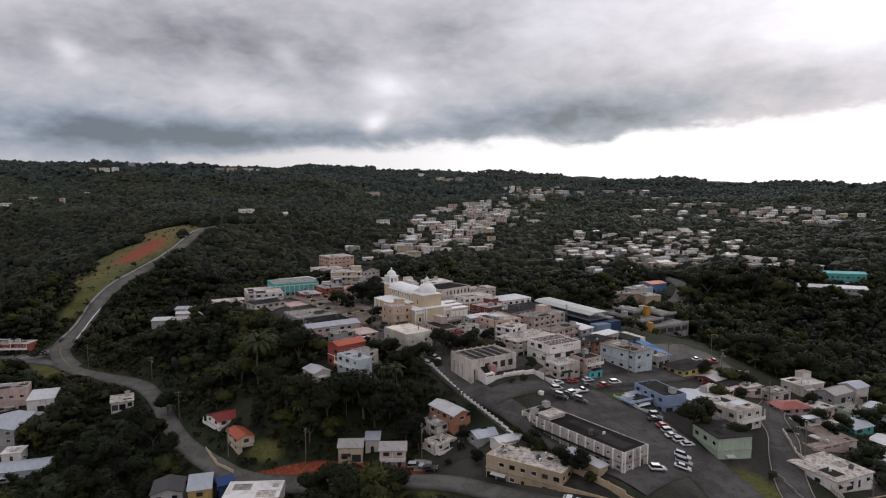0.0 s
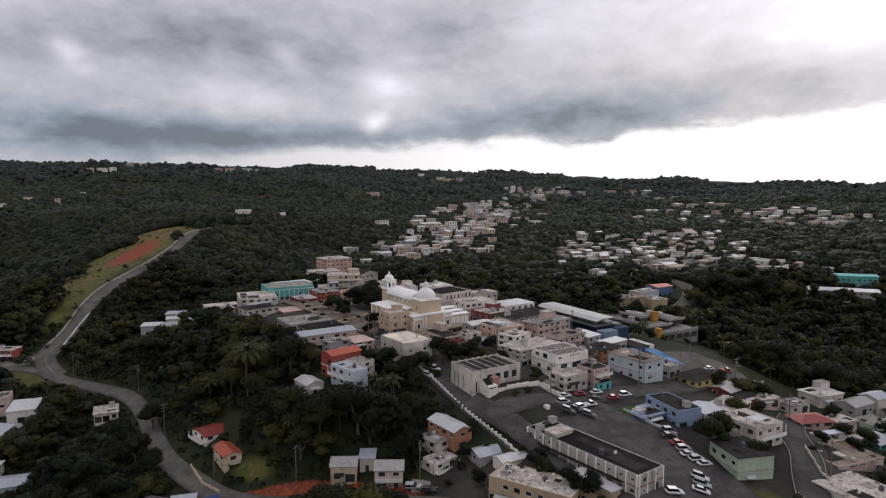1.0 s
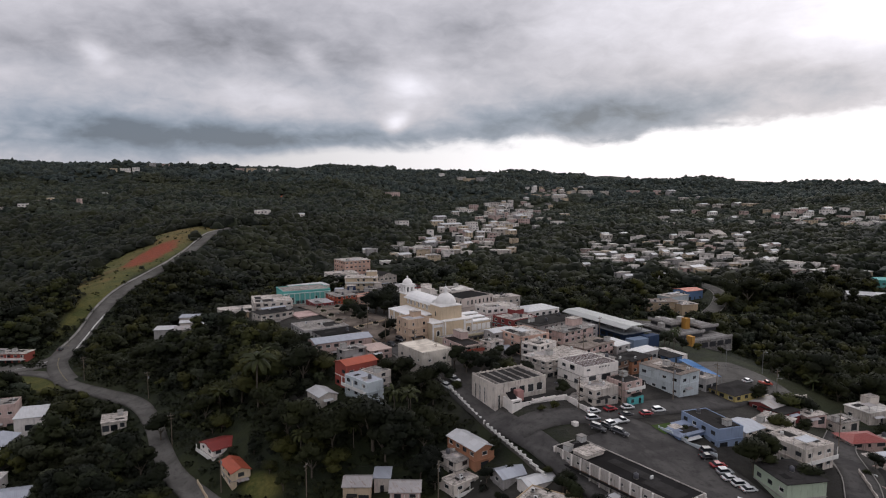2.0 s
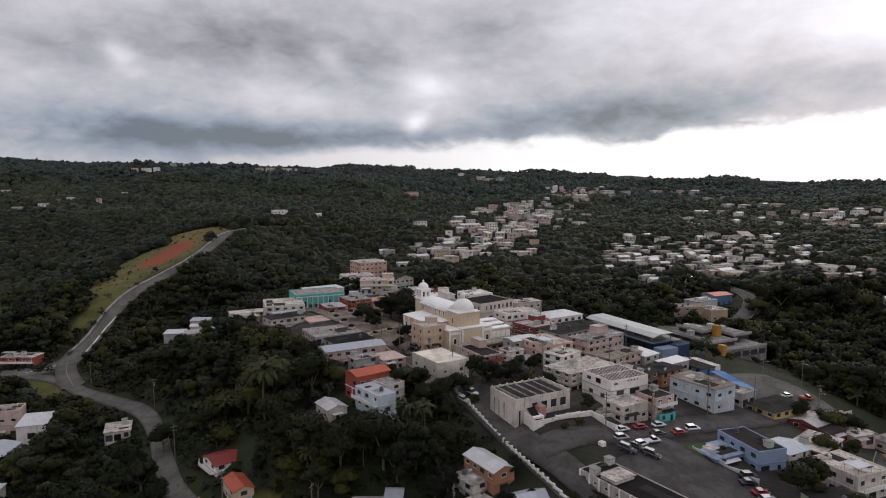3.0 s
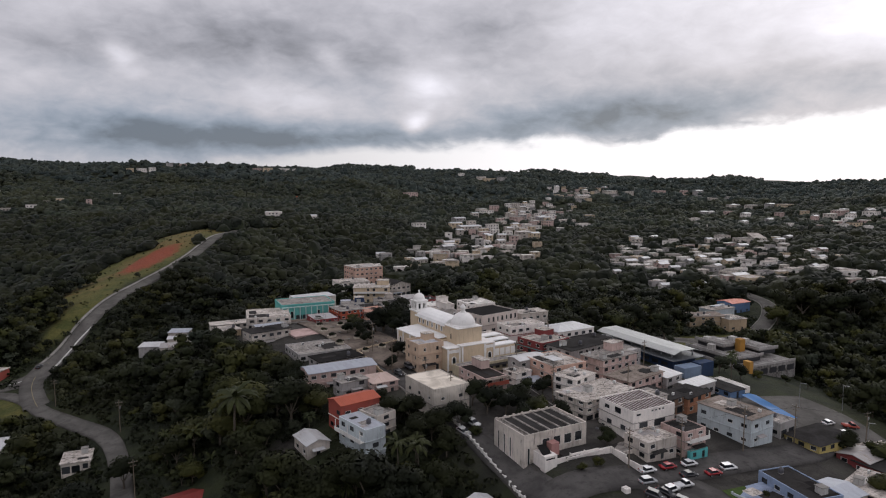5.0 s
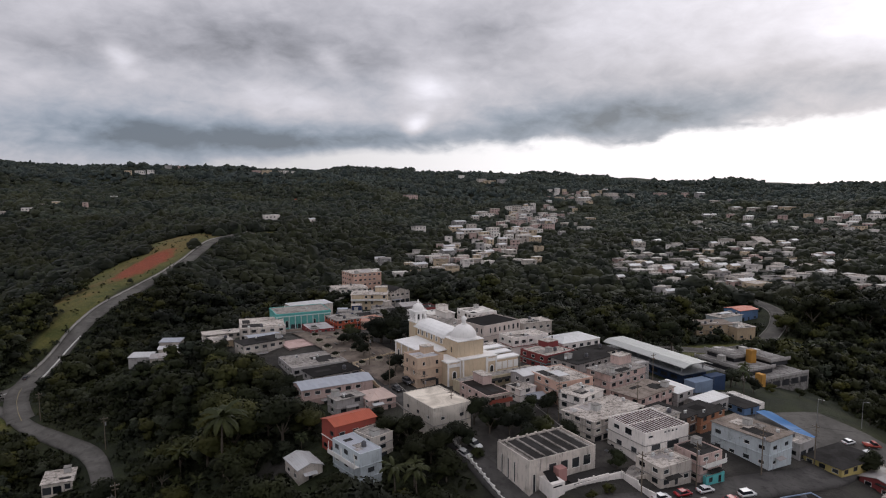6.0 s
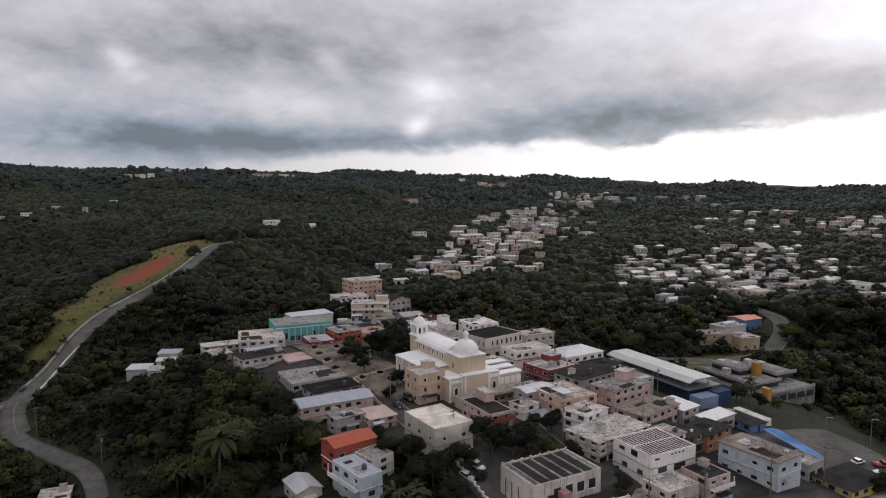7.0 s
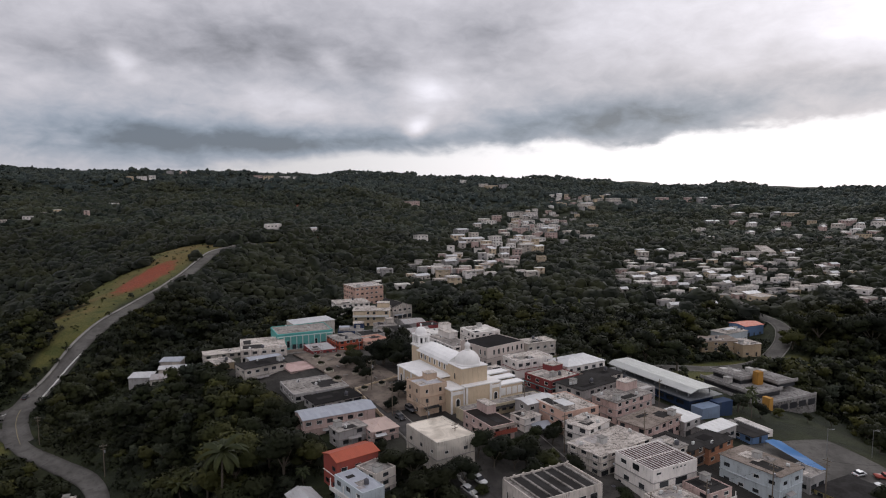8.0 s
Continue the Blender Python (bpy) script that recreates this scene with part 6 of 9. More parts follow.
def sheet_canopy(pts, zs, mat, name, label, sag=0.5):
    """A stretched cloth over four corners, sagging in the middle, on four posts."""
    th = new(name)
    x0, y0 = pts[0]
    th.location = (x0, y0, gz(x0, y0))
    tagged(th, label, "canopy")
    bm = bmesh.new()
    k = 8
    grid = []
    for j in range(k + 1):
        row = []
        for i in range(k + 1):
            u, v = i / k, j / k
            w4 = ((1 - u) * (1 - v), u * (1 - v), u * v, (1 - u) * v)
            px = sum(w * p[0] for w, p in zip(w4, pts))
            py = sum(w * p[1] for w, p in zip(w4, pts))
            pz = sum(w * z for w, z in zip(w4, zs)) - sag * math.sin(math.pi * u) * math.sin(math.pi * v) + 0.5 * (1 - abs(2 * v - 1)) * math.cos(u * 9)
            row.append(bm.verts.new((px - x0, py - y0, pz - th.location.z)))
        grid.append(row)
    for j in range(k):
        for i in range(k):
            bm.faces.new((grid[j][i], grid[j][i + 1], grid[j + 1][i + 1], grid[j + 1][i]))
    cloth = part("cloth", bm, mat, th, "", None, True)
    for p, z in zip(pts, zs):
        g = gz(*p)
        box_part("post", (p[0] - x0 - 0.06, p[1] - y0 - 0.06, g - th.location.z - 0.3), (p[0] - x0 + 0.06, p[1] - y0 + 0.06, z - th.location.z), STEEL, th)


sheet_canopy([(79.0, 263.0), (85.0, 248.0), (89.0, 248.0), (84.0, 264.0)], (8.4, 7.2, 6.8, 8.0), plain("blue_tarpaulin", (0.05, 0.16, 0.36), 0.6), "tarpaulin_canopy", "bright blue tarpaulin stretched over posts by the car park")
house(83.6, 272.6, 2.8, 12.0, 7.5, WHITE, "long white shipping container beside the car park", 28, 1, roof_mat=R_WHITE, clutter=0, faces="", name="container", parapet=0.05)
# shop fronts and awnings
house(49.6, 216.6, 6.2, 0.9, 9.2, TURQ, "turquoise shopfront under a pink house", 33, 1, roof_mat=R_PALE, clutter=0, parapet=0.1, every=2.0, size=(1.2, 1.6))


# ---------------------------------------------------------------- houses farther out
def far_house(x, y, w, wall, roof_mat, label, tall=1, pitched=False):
    """A house seen from afar: walls with openings, a floor line and a roof. The farthest are joined."""
    w = max(6.0, w * 0.78)
    d = w * 0.72
    yaw = 12 + (x * 7 + y * 3) % 30
    if x > 90:
        tall = 1
    top = gz(x, y) + 2.7 * tall + 0.7
    if y < 678:
        house(x - w * 0.4, y, w, d, top, wall, label, yaw, tall, "gable_x" if pitched else "flat", roof_mat, 1.0, clutter=0, every=3.6, size=(1.8, 1.4), panes=False, ledges=tall > 1, name="house")
        return
    HOUSES.append((x - w * 0.4, y, w, d, yaw))
    m_ = pose(x - w * 0.4, y, gz(x, y) + (3.5 if y > 900 else 1.5), 0, 0, yaw)      # on raised ground above the trees
    first = len(DISTANT.verts)
    for mt in (wall, roof_mat, METAL_AND_SHADE):
        if mt not in DISTANT_MATS:
            DISTANT_MATS.append(mt)
    wi, ri, di = DISTANT_MATS.index(wall), DISTANT_MATS.index(roof_mat), DISTANT_MATS.index(METAL_AND_SHADE)
    T = 2.7 * tall + 0.7
    r = random.Random(int(abs(x * 3 + y)))
    for a, b, L in (((0, 0), (w, 0), w), ((w, 0), (w, d), 0), ((w, d), (0, d), 0), ((0, d), (0, 0), d)):
        hol = openings(L, 0.0, T, tall, 3.6, (1.8, 1.4), False, r) if L else []
        pierced(DISTANT, a, b, -9.0, T + 0.3, [h[:4] for h in hol], 0.4, wi)
    # dark inner block gives the openings the look of shaded rooms
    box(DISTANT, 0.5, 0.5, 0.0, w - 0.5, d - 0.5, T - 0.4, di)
    if pitched:
        v = [DISTANT.verts.new(k) for k in ((-0.4, -0.4, T + 0.3), (w + 0.4, -0.4, T + 0.3), (w + 0.4, d / 2, T + 1.5), (-0.4, d / 2, T + 1.5), (w + 0.4, d + 0.4, T + 0.3), (-0.4, d + 0.4, T + 0.3))]
        for q in ((0, 1, 2, 3), (3, 2, 4, 5), (0, 3, 5), (1, 4, 2)):
            DISTANT.faces.new([v[i] for i in q]).material_index = ri
    else:
        box(DISTANT, -0.3, -0.3, T + 0.305, w + 0.3, d + 0.3, T + 0.5, ri)
    DISTANT.verts.ensure_lookup_table()
    for i in range(first, len(DISTANT.verts)):
        DISTANT.verts[i].co = m_ @ DISTANT.verts[i].co


DISTANT = bmesh.new()
DISTANT_MATS = []


far_house(-570, 854, 15, WHITE, R_GREY, "small white house with grey flat roof among the hillside trees", 1, False)
far_house(-569, 884, 8, WHITE_DIRTY, R_GREY, "small stained white house with grey flat roof among the hillside trees", 1, False)
far_house(-563, 903, 12, CREAM, R_WHITE, "small cream house with bright flat roof among the hillside trees", 1, False)
far_house(-525, 905, 7, PINK, R_PALE, "two-storey pale pink house with pale flat roof among the hillside trees", 2, False)
far_house(-587, 1075, 18, WHITE, R_WHITE, "small white house with bright flat roof among the hillside trees", 1, False)
far_house(-760, 1040, 16, WHITE_DIRTY, R_GREY, "small stained white house with grey flat roof among the hillside trees", 1, False)
far_house(-593, 837, 15, WHITE_DIRTY, R_PALE, "small stained white house with pale flat roof among the hillside trees", 1, False)
far_house(-224, 750, 20, WHITE, R_WHITE, "small white house with bright flat roof among the hillside trees", 1, False)
far_house(-128, 1237, 28, PINK, R_GREY, "two-storey pale pink house with grey flat roof on the far hillside", 2, False)
far_house(-180, 748, 8, WHITE, M_WHITE, "small white house with white sheet roof among the hillside trees", 1, True)
far_house(-69, 780, 17, WHITE, R_GREY, "two-storey white house with grey flat roof along the ridge street", 2, False)
far_house(-49, 627, 14, PINK, R_WHITE, "small pale pink house with bright flat roof along the ridge street", 1, False)
far_house(-41, 661, 10, WHITE_DIRTY, R_PALE, "small stained white house with pale flat roof along the ridge street", 1, False)
far_house(-50, 585, 15, WHITE_DIRTY, M_WHITE, "small stained white house with white sheet roof along the ridge street", 1, True)
far_house(-36, 567, 12, WHITE_DIRTY, R_PALE, "small stained white house with pale flat roof along the ridge street", 1, False)
far_house(-831, 1564, 20, CREAM, R_PALE, "small cream house with pale flat roof among the hillside trees", 1, False)
far_house(-813, 1586, 27, WHITE, R_PALE, "two-storey white house with pale flat roof among the hillside trees", 2, False)
far_house(-793, 1596, 20, WHITE, R_PALE, "two-storey white house with pale flat roof among the hillside trees", 2, False)
far_house(-825, 1750, 22, GREY, R_PALE, "small grey house with pale flat roof among the hillside trees", 1, False)
far_house(-805, 1785, 22, PINK, R_PALE, "two-storey pale pink house with pale flat roof among the hillside trees", 2, False)
far_house(-636, 1878, 30, PINK, R_PALE, "two-storey pale pink house with pale flat roof among the hillside trees", 2, False)
far_house(-497, 1557, 25, CREAM, R_GREY, "two-storey cream house with grey flat roof among the hillside trees", 2, False)
far_house(-473, 1595, 31, WHITE, R_PALE, "two-storey white house with pale flat roof among the hillside trees", 2, False)
far_house(-431, 1547, 18, WHITE, R_PALE, "small white house with pale flat roof among the hillside trees", 1, False)
far_house(-31, 639, 14, GREY, M_WHITE, "two-storey grey house with white sheet roof along the ridge street", 2, True)
far_house(-19, 608, 15, PINK, R_PALE, "small pale pink house with pale flat roof along the ridge street", 1, False)
far_house(-24, 558, 12, CREAM, R_GREY, "two-storey cream house with grey flat roof along the ridge street", 2, False)
far_house(-6, 659, 12, GREY, R_WHITE, "small grey house with bright flat roof along the ridge street", 1, False)
far_house(2, 615, 13, CREAM, R_PALE, "two-storey cream house with pale flat roof along the ridge street", 2, False)
far_house(15, 666, 17, WHITE, R_PALE, "small white house with pale flat roof along the ridge street", 1, False)
far_house(24, 640, 12, WHITE_DIRTY, R_WHITE, "two-storey stained white house with bright flat roof along the ridge street", 2, False)
far_house(5, 588, 11, WHITE, R_PALE, "small white house with pale flat roof along the ridge street", 1, False)
far_house(27, 597, 9, WHITE, R_PALE, "small white house with pale flat roof along the ridge street", 1, False)
far_house(35, 580, 13, WHITE_DIRTY, R_WHITE, "two-storey stained white house with bright flat roof along the ridge street", 2, False)
far_house(43, 596, 9, CREAM, R_WHITE, "two-storey cream house with bright flat roof along the ridge street", 2, False)
far_house(-28, 689, 10, CREAM, R_PALE, "small cream house with pale flat roof along the ridge street", 1, False)
far_house(58, 1256, 24, WHITE_DIRTY, R_GREY, "two-storey stained white house with grey flat roof on the far hillside", 2, False)
far_house(86, 1269, 29, WHITE, R_PALE, "two-storey white house with pale flat roof on the far hillside", 2, False)
far_house(58, 1019, 30, WHITE, R_GREY, "two-storey white house with grey flat roof on the far hillside", 2, False)
far_house(105, 1231, 18, WHITE, R_PALE, "two-storey white house with pale flat roof on the far hillside", 2, False)
far_house(-2, 1039, 19, WHITE_DIRTY, R_WHITE, "small stained white house with bright flat roof on the far hillside", 1, False)
far_house(16, 1045, 16, PINK, R_PALE, "two-storey pale pink house with pale flat roof on the far hillside", 2, False)
far_house(7, 991, 22, WHITE, R_PALE, "two-storey white house with pale flat roof on the far hillside", 2, False)
far_house(45, 892, 20, PINK, R_GREY, "two-storey pale pink house with grey flat roof along the ridge street", 2, False)
far_house(48, 818, 21, PINK, R_GREY, "small pale pink house with grey flat roof along the ridge street", 1, False)
far_house(57, 785, 23, WHITE, R_GREY, "two-storey white house with grey flat roof along the ridge street", 2, False)
far_house(76, 821, 15, PINK, R_GREY, "two-storey pale pink house with grey flat roof along the ridge street", 2, False)
far_house(76, 901, 17, GREY, M_WHITE, "small grey house with white sheet roof along the ridge street", 1, True)
far_house(106, 862, 22, WHITE_DIRTY, R_PALE, "two-storey stained white house with pale flat roof in the housing estate", 2, False)
far_house(165, 1106, 21, CREAM, R_PALE, "small cream house with pale flat roof on the far hillside", 1, False)
far_house(114, 816, 18, WHITE, R_PALE, "small white house with pale flat roof in the housing estate", 1, False)
far_house(41, 746, 19, WHITE_DIRTY, R_WHITE, "two-storey stained white house with bright flat roof along the ridge street", 2, False)
far_house(54, 733, 13, CREAM, M_WHITE, "two-storey cream house with white sheet roof along the ridge street", 2, True)
far_house(-28, 863, 19, GREY, M_WHITE, "two-storey grey house with white sheet roof along the ridge street", 2, True)
far_house(-15, 778, 31, WHITE_DIRTY, M_WHITE, "two-storey stained white house with white sheet roof along the ridge street", 2, True)
far_house(-31, 796, 18, CREAM, M_WHITE, "two-storey cream house with white sheet roof along the ridge street", 2, True)
far_house(24, 843, 12, WHITE_DIRTY, R_WHITE, "small stained white house with bright flat roof along the ridge street", 1, False)
far_house(85, 787, 9, GREY, R_WHITE, "small grey house with bright flat roof along the ridge street", 1, False)
far_house(206, 1440, 34, WHITE_DIRTY, M_WHITE, "two-storey stained white house with white sheet roof on the far hillside", 2, True)
far_house(162, 1516, 23, CREAM, R_GREY, "two-storey cream house with grey flat roof on the far hillside", 2, False)
far_house(283, 1535, 34, WHITE_DIRTY, R_WHITE, "two-storey stained white house with bright flat roof on the far hillside", 2, False)
far_house(320, 1527, 23, WHITE_DIRTY, R_GREY, "two-storey stained white house with grey flat roof on the far hillside", 2, False)
far_house(438, 1730, 34, PINK, R_PALE, "two-storey pale pink house with pale flat roof on the far hillside", 2, False)
far_house(495, 1725, 20, PINK, R_WHITE, "small pale pink house with bright flat roof on the far hillside", 1, False)
far_house(526, 1705, 27, GREY, M_WHITE, "two-storey grey house with white sheet roof on the far hillside", 2, True)
far_house(18, 1725, 34, CREAM, R_WHITE, "two-storey cream house with bright flat roof on the far hillside", 2, False)
far_house(-4, 1745, 26, WHITE_DIRTY, R_WHITE, "two-storey stained white house with bright flat roof on the far hillside", 2, False)
far_house(49, 1724, 26, GREY, R_PALE, "two-storey grey house with pale flat roof on the far hillside", 2, False)
far_house(-66, 1984, 22, WHITE, R_WHITE, "two-storey white house with bright flat roof on the far hillside", 2, False)
far_house(481, 1344, 27, WHITE_DIRTY, M_WHITE, "two-storey stained white house with white sheet roof on the far hillside", 2, True)
far_house(481, 1257, 25, WHITE_DIRTY, R_WHITE, "two-storey stained white house with bright flat roof on the far hillside", 2, False)
far_house(498, 1225, 20, GREY, M_WHITE, "two-storey grey house with white sheet roof on the far hillside", 2, True)
far_house(510, 1195, 29, CREAM, R_PALE, "two-storey cream house with pale flat roof on the far hillside", 2, False)
far_house(483, 970, 24, PINK, R_WHITE, "two-storey pale pink house with bright flat roof on the far hillside", 2, False)
far_house(493, 916, 23, WHITE, R_PALE, "two-storey white house with pale flat roof on the far hillside", 2, False)
far_house(498, 892, 19, PINK, R_GREY, "two-storey pale pink house with grey flat roof on the far hillside", 2, False)
far_house(493, 1498, 34, WHITE_DIRTY, R_PALE, "two-storey stained white house with pale flat roof on the far hillside", 2, False)
far_house(526, 1487, 24, GREY, R_WHITE, "two-storey grey house with bright flat roof on the far hillside", 2, False)
far_house(232, 704, 16, WHITE_DIRTY, R_GREY, "two-storey stained white house with grey flat roof in the housing estate", 2, False)
far_house(241, 679, 19, WHITE_DIRTY, R_GREY, "small stained white house with grey flat roof in the housing estate", 1, False)
far_house(271, 614, 15, WHITE_DIRTY, R_PALE, "two-storey stained white house with pale flat roof in the housing estate", 2, False)
far_house(128, 661, 10, WHITE_DIRTY, R_PALE, "small stained white house with pale flat roof in the housing estate", 1, False)
far_house(142, 650, 10, WHITE_DIRTY, R_WHITE, "small stained white house with bright flat roof in the housing estate", 1, False)
far_house(150, 640, 14, WHITE, R_WHITE, "two-storey white house with bright flat roof in the housing estate", 2, False)
far_house(113, 615, 11, PINK, R_GREY, "small pale pink house with grey flat roof in the housing estate", 1, False)
far_house(117, 596, 15, WHITE_DIRTY, R_GREY, "small stained white house with grey flat roof in the housing estate", 1, False)
far_house(116, 562, 13, GREY, R_WHITE, "two-storey grey house with bright flat roof in the housing estate", 2, False)
far_house(97, 539, 7, WHITE_DIRTY, M_WHITE, "small stained white house with white sheet roof along the ridge street", 1, True)
far_house(158, 612, 14, WHITE_DIRTY, R_GREY, "two-storey stained white house with grey flat roof in the housing estate", 2, False)
far_house(162, 596, 11, WHITE, R_WHITE, "small white house with bright flat roof in the housing estate", 1, False)
far_house(190, 610, 16, WHITE_DIRTY, R_WHITE, "small stained white house with bright flat roof in the housing estate", 1, False)
far_house(178, 610, 7, WHITE, R_WHITE, "small white house with bright flat roof in the housing estate", 1, False)
far_house(172, 546, 17, GREY, R_GREY, "small grey house with grey flat roof in the housing estate", 1, False)
far_house(175, 528, 14, WHITE_DIRTY, R_GREY, "two-storey stained white house with grey flat roof in the housing estate", 2, False)
far_house(176, 514, 16, WHITE_DIRTY, M_WHITE, "two-storey stained white house with white sheet roof in the housing estate", 2, True)
far_house(181, 503, 19, CREAM, R_PALE, "two-storey cream house with pale flat roof in the housing estate", 2, False)
far_house(198, 523, 16, WHITE, R_GREY, "small white house with grey flat roof in the housing estate", 1, False)
far_house(205, 570, 13, WHITE, R_GREY, "two-storey white house with grey flat roof in the housing estate", 2, False)
far_house(216, 562, 13, WHITE, R_PALE, "small white house with pale flat roof in the housing estate", 1, False)
far_house(207, 523, 12, CREAM, R_PALE, "small cream house with pale flat roof in the housing estate", 1, False)
far_house(219, 532, 13, WHITE, R_PALE, "two-storey white house with pale flat roof in the housing estate", 2, False)
far_house(229, 538, 9, WHITE, R_GREY, "small white house with grey flat roof in the housing estate", 1, False)
far_house(240, 537, 13, WHITE, R_WHITE, "two-storey white house with bright flat roof in the housing estate", 2, False)
far_house(251, 531, 9, WHITE_DIRTY, R_WHITE, "small stained white house with bright flat roof in the housing estate", 1, False)
far_house(257, 520, 19, WHITE, R_PALE, "small white house with pale flat roof in the housing estate", 1, False)
far_house(242, 499, 12, PINK, R_PALE, "two-storey pale pink house with pale flat roof in the housing estate", 2, False)
far_house(254, 499, 8, WHITE_DIRTY, R_WHITE, "two-storey stained white house with bright flat roof in the housing estate", 2, False)
far_house(157, 514, 8, CREAM, R_GREY, "small cream house with grey flat roof in the housing estate", 1, False)
far_house(159, 537, 10, WHITE_DIRTY, R_PALE, "small stained white house with pale flat roof in the housing estate", 1, False)
far_house(260, 570, 11, WHITE, R_WHITE, "small white house with bright flat roof in the housing estate", 1, False)
far_house(119, 493, 9, WHITE, M_WHITE, "low white house with white sheet roof in the housing estate", 1, True)
far_house(126, 563, 9, WHITE_DIRTY, R_WHITE, "low stained white house with bright flat roof in the housing estate", 1, False)
far_house(177, 585, 10, WHITE_DIRTY, R_PALE, "low stained white house with pale flat roof in the housing estate", 1, False)
far_house(146, 536, 8, CREAM, R_WHITE, "low cream house with bright flat roof in the housing estate", 1, False)
far_house(246, 544, 7, WHITE, R_WHITE, "low white house with bright flat roof in the housing estate", 1, False)
far_house(181, 579, 11, WHITE_DIRTY, M_WHITE, "low stained white house with white sheet roof in the housing estate", 1, True)
far_house(262, 582, 9, WHITE_DIRTY, M_WHITE, "low stained white house with white sheet roof in the housing estate", 1, True)
far_house(204, 594, 9, GREY, R_PALE, "low grey house with pale flat roof in the housing estate", 1, False)
far_house(198, 523, 10, GREY, R_GREY, "low grey house with grey flat roof in the housing estate", 1, False)
far_house(124, 551, 9, WHITE, R_PALE, "low white house with pale flat roof in the housing estate", 1, False)
far_house(181, 624, 11, WHITE_DIRTY, R_WHITE, "low stained white house with bright flat roof in the housing estate", 1, False)
far_house(198, 504, 11, GREY, R_GREY, "low grey house with grey flat roof in the housing estate", 1, False)
far_house(261, 588, 11, CREAM, R_GREY, "low cream house with grey flat roof in the housing estate", 1, False)
far_house(130, 576, 7, WHITE, R_WHITE, "low white house with bright flat roof in the housing estate", 1, False)
far_house(257, 492, 7, WHITE, M_WHITE, "low white house with white sheet roof in the housing estate", 1, True)
far_house(277, 513, 7, PINK, R_WHITE, "low pale pink house with bright flat roof in the housing estate", 1, False)
far_house(115, 503, 9, GREY, R_PALE, "low grey house with pale flat roof in the housing estate", 1, False)
far_house(220, 609, 7, PINK, R_GREY, "low pale pink house with grey flat roof in the housing estate", 1, False)
far_house(207, 596, 8, GREY, R_WHITE, "low grey house with bright flat roof in the housing estate", 1, False)
far_house(288, 494, 9, CREAM, R_WHITE, "low cream house with bright flat roof in the housing estate", 1, False)
far_house(267, 523, 8, WHITE, R_PALE, "low white house with pale flat roof in the housing estate", 1, False)
far_house(227, 602, 9, WHITE_DIRTY, R_GREY, "low stained white house with grey flat roof in the housing estate", 1, False)
far_house(185, 539, 9, WHITE, R_PALE, "low white house with pale flat roof in the housing estate", 1, False)
far_house(205, 636, 9, GREY, R_WHITE, "low grey house with bright flat roof in the housing estate", 1, False)
far_house(189, 573, 10, CREAM, M_WHITE, "low cream house with white sheet roof in the housing estate", 1, True)
far_house(202, 585, 11, WHITE, R_WHITE, "low white house with bright flat roof in the housing estate", 1, False)
far_house(128, 601, 12, CREAM, R_PALE, "low cream house with pale flat roof in the housing estate", 1, False)
far_house(221, 618, 8, PINK, R_WHITE, "low pale pink house with bright flat roof in the housing estate", 1, False)
far_house(138, 565, 12, PINK, M_WHITE, "low pale pink house with white sheet roof in the housing estate", 1, True)
far_house(212, 606, 10, PINK, R_PALE, "low pale pink house with pale flat roof in the housing estate", 1, False)
far_house(223, 576, 12, WHITE, R_PALE, "low white house with pale flat roof in the housing estate", 1, False)
far_house(114, 559, 9, WHITE, R_GREY, "low white house with grey flat roof in the housing estate", 1, False)
far_house(178, 535, 11, WHITE, R_PALE, "low white house with pale flat roof in the housing estate", 1, False)
far_house(298, 559, 10, WHITE_DIRTY, R_GREY, "low stained white house with grey flat roof in the housing estate", 1, False)
far_house(269, 612, 10, WHITE_DIRTY, M_WHITE, "low stained white house with white sheet roof in the housing estate", 1, True)
far_house(124, 632, 11, WHITE, R_PALE, "low white house with pale flat roof in the housing estate", 1, False)
far_house(283, 623, 10, PINK, M_WHITE, "low pale pink house with white sheet roof in the housing estate", 1, True)
far_house(123, 519, 8, WHITE, R_PALE, "low white house with pale flat roof in the housing estate", 1, False)
far_house(136, 581, 10, WHITE, R_PALE, "low white house with pale flat roof in the housing estate", 1, False)
far_house(142, 492, 8, WHITE, M_WHITE, "low white house with white sheet roof in the housing estate", 1, True)
far_house(262, 503, 8, WHITE_DIRTY, R_WHITE, "low stained white house with bright flat roof in the housing estate", 1, False)
far_house(178, 575, 10, WHITE, R_WHITE, "low white house with bright flat roof in the housing estate", 1, False)
far_house(174, 553, 9, WHITE, M_WHITE, "low white house with white sheet roof in the housing estate", 1, True)
far_house(221, 633, 9, CREAM, R_PALE, "low cream house with pale flat roof in the housing estate", 1, False)
far_house(133, 528, 10, WHITE, R_PALE, "low white house with pale flat roof in the housing estate", 1, False)
far_house(279, 626, 7, GREY, R_PALE, "low grey house with pale flat roof in the housing estate", 1, False)
far_house(239, 542, 9, GREY, M_WHITE, "low grey house with white sheet roof in the housing estate", 1, True)
far_house(237, 631, 11, WHITE, R_PALE, "low white house with pale flat roof in the housing estate", 1, False)
far_house(238, 568, 8, WHITE_DIRTY, R_GREY, "low stained white house with grey flat roof in the housing estate", 1, False)
far_house(177, 596, 10, CREAM, M_WHITE, "low cream house with white sheet roof in the housing estate", 1, True)
far_house(145, 585, 10, WHITE, R_PALE, "low white house with pale flat roof in the housing estate", 1, False)
far_house(279, 587, 8, CREAM, R_WHITE, "low cream house with bright flat roof in the housing estate", 1, False)
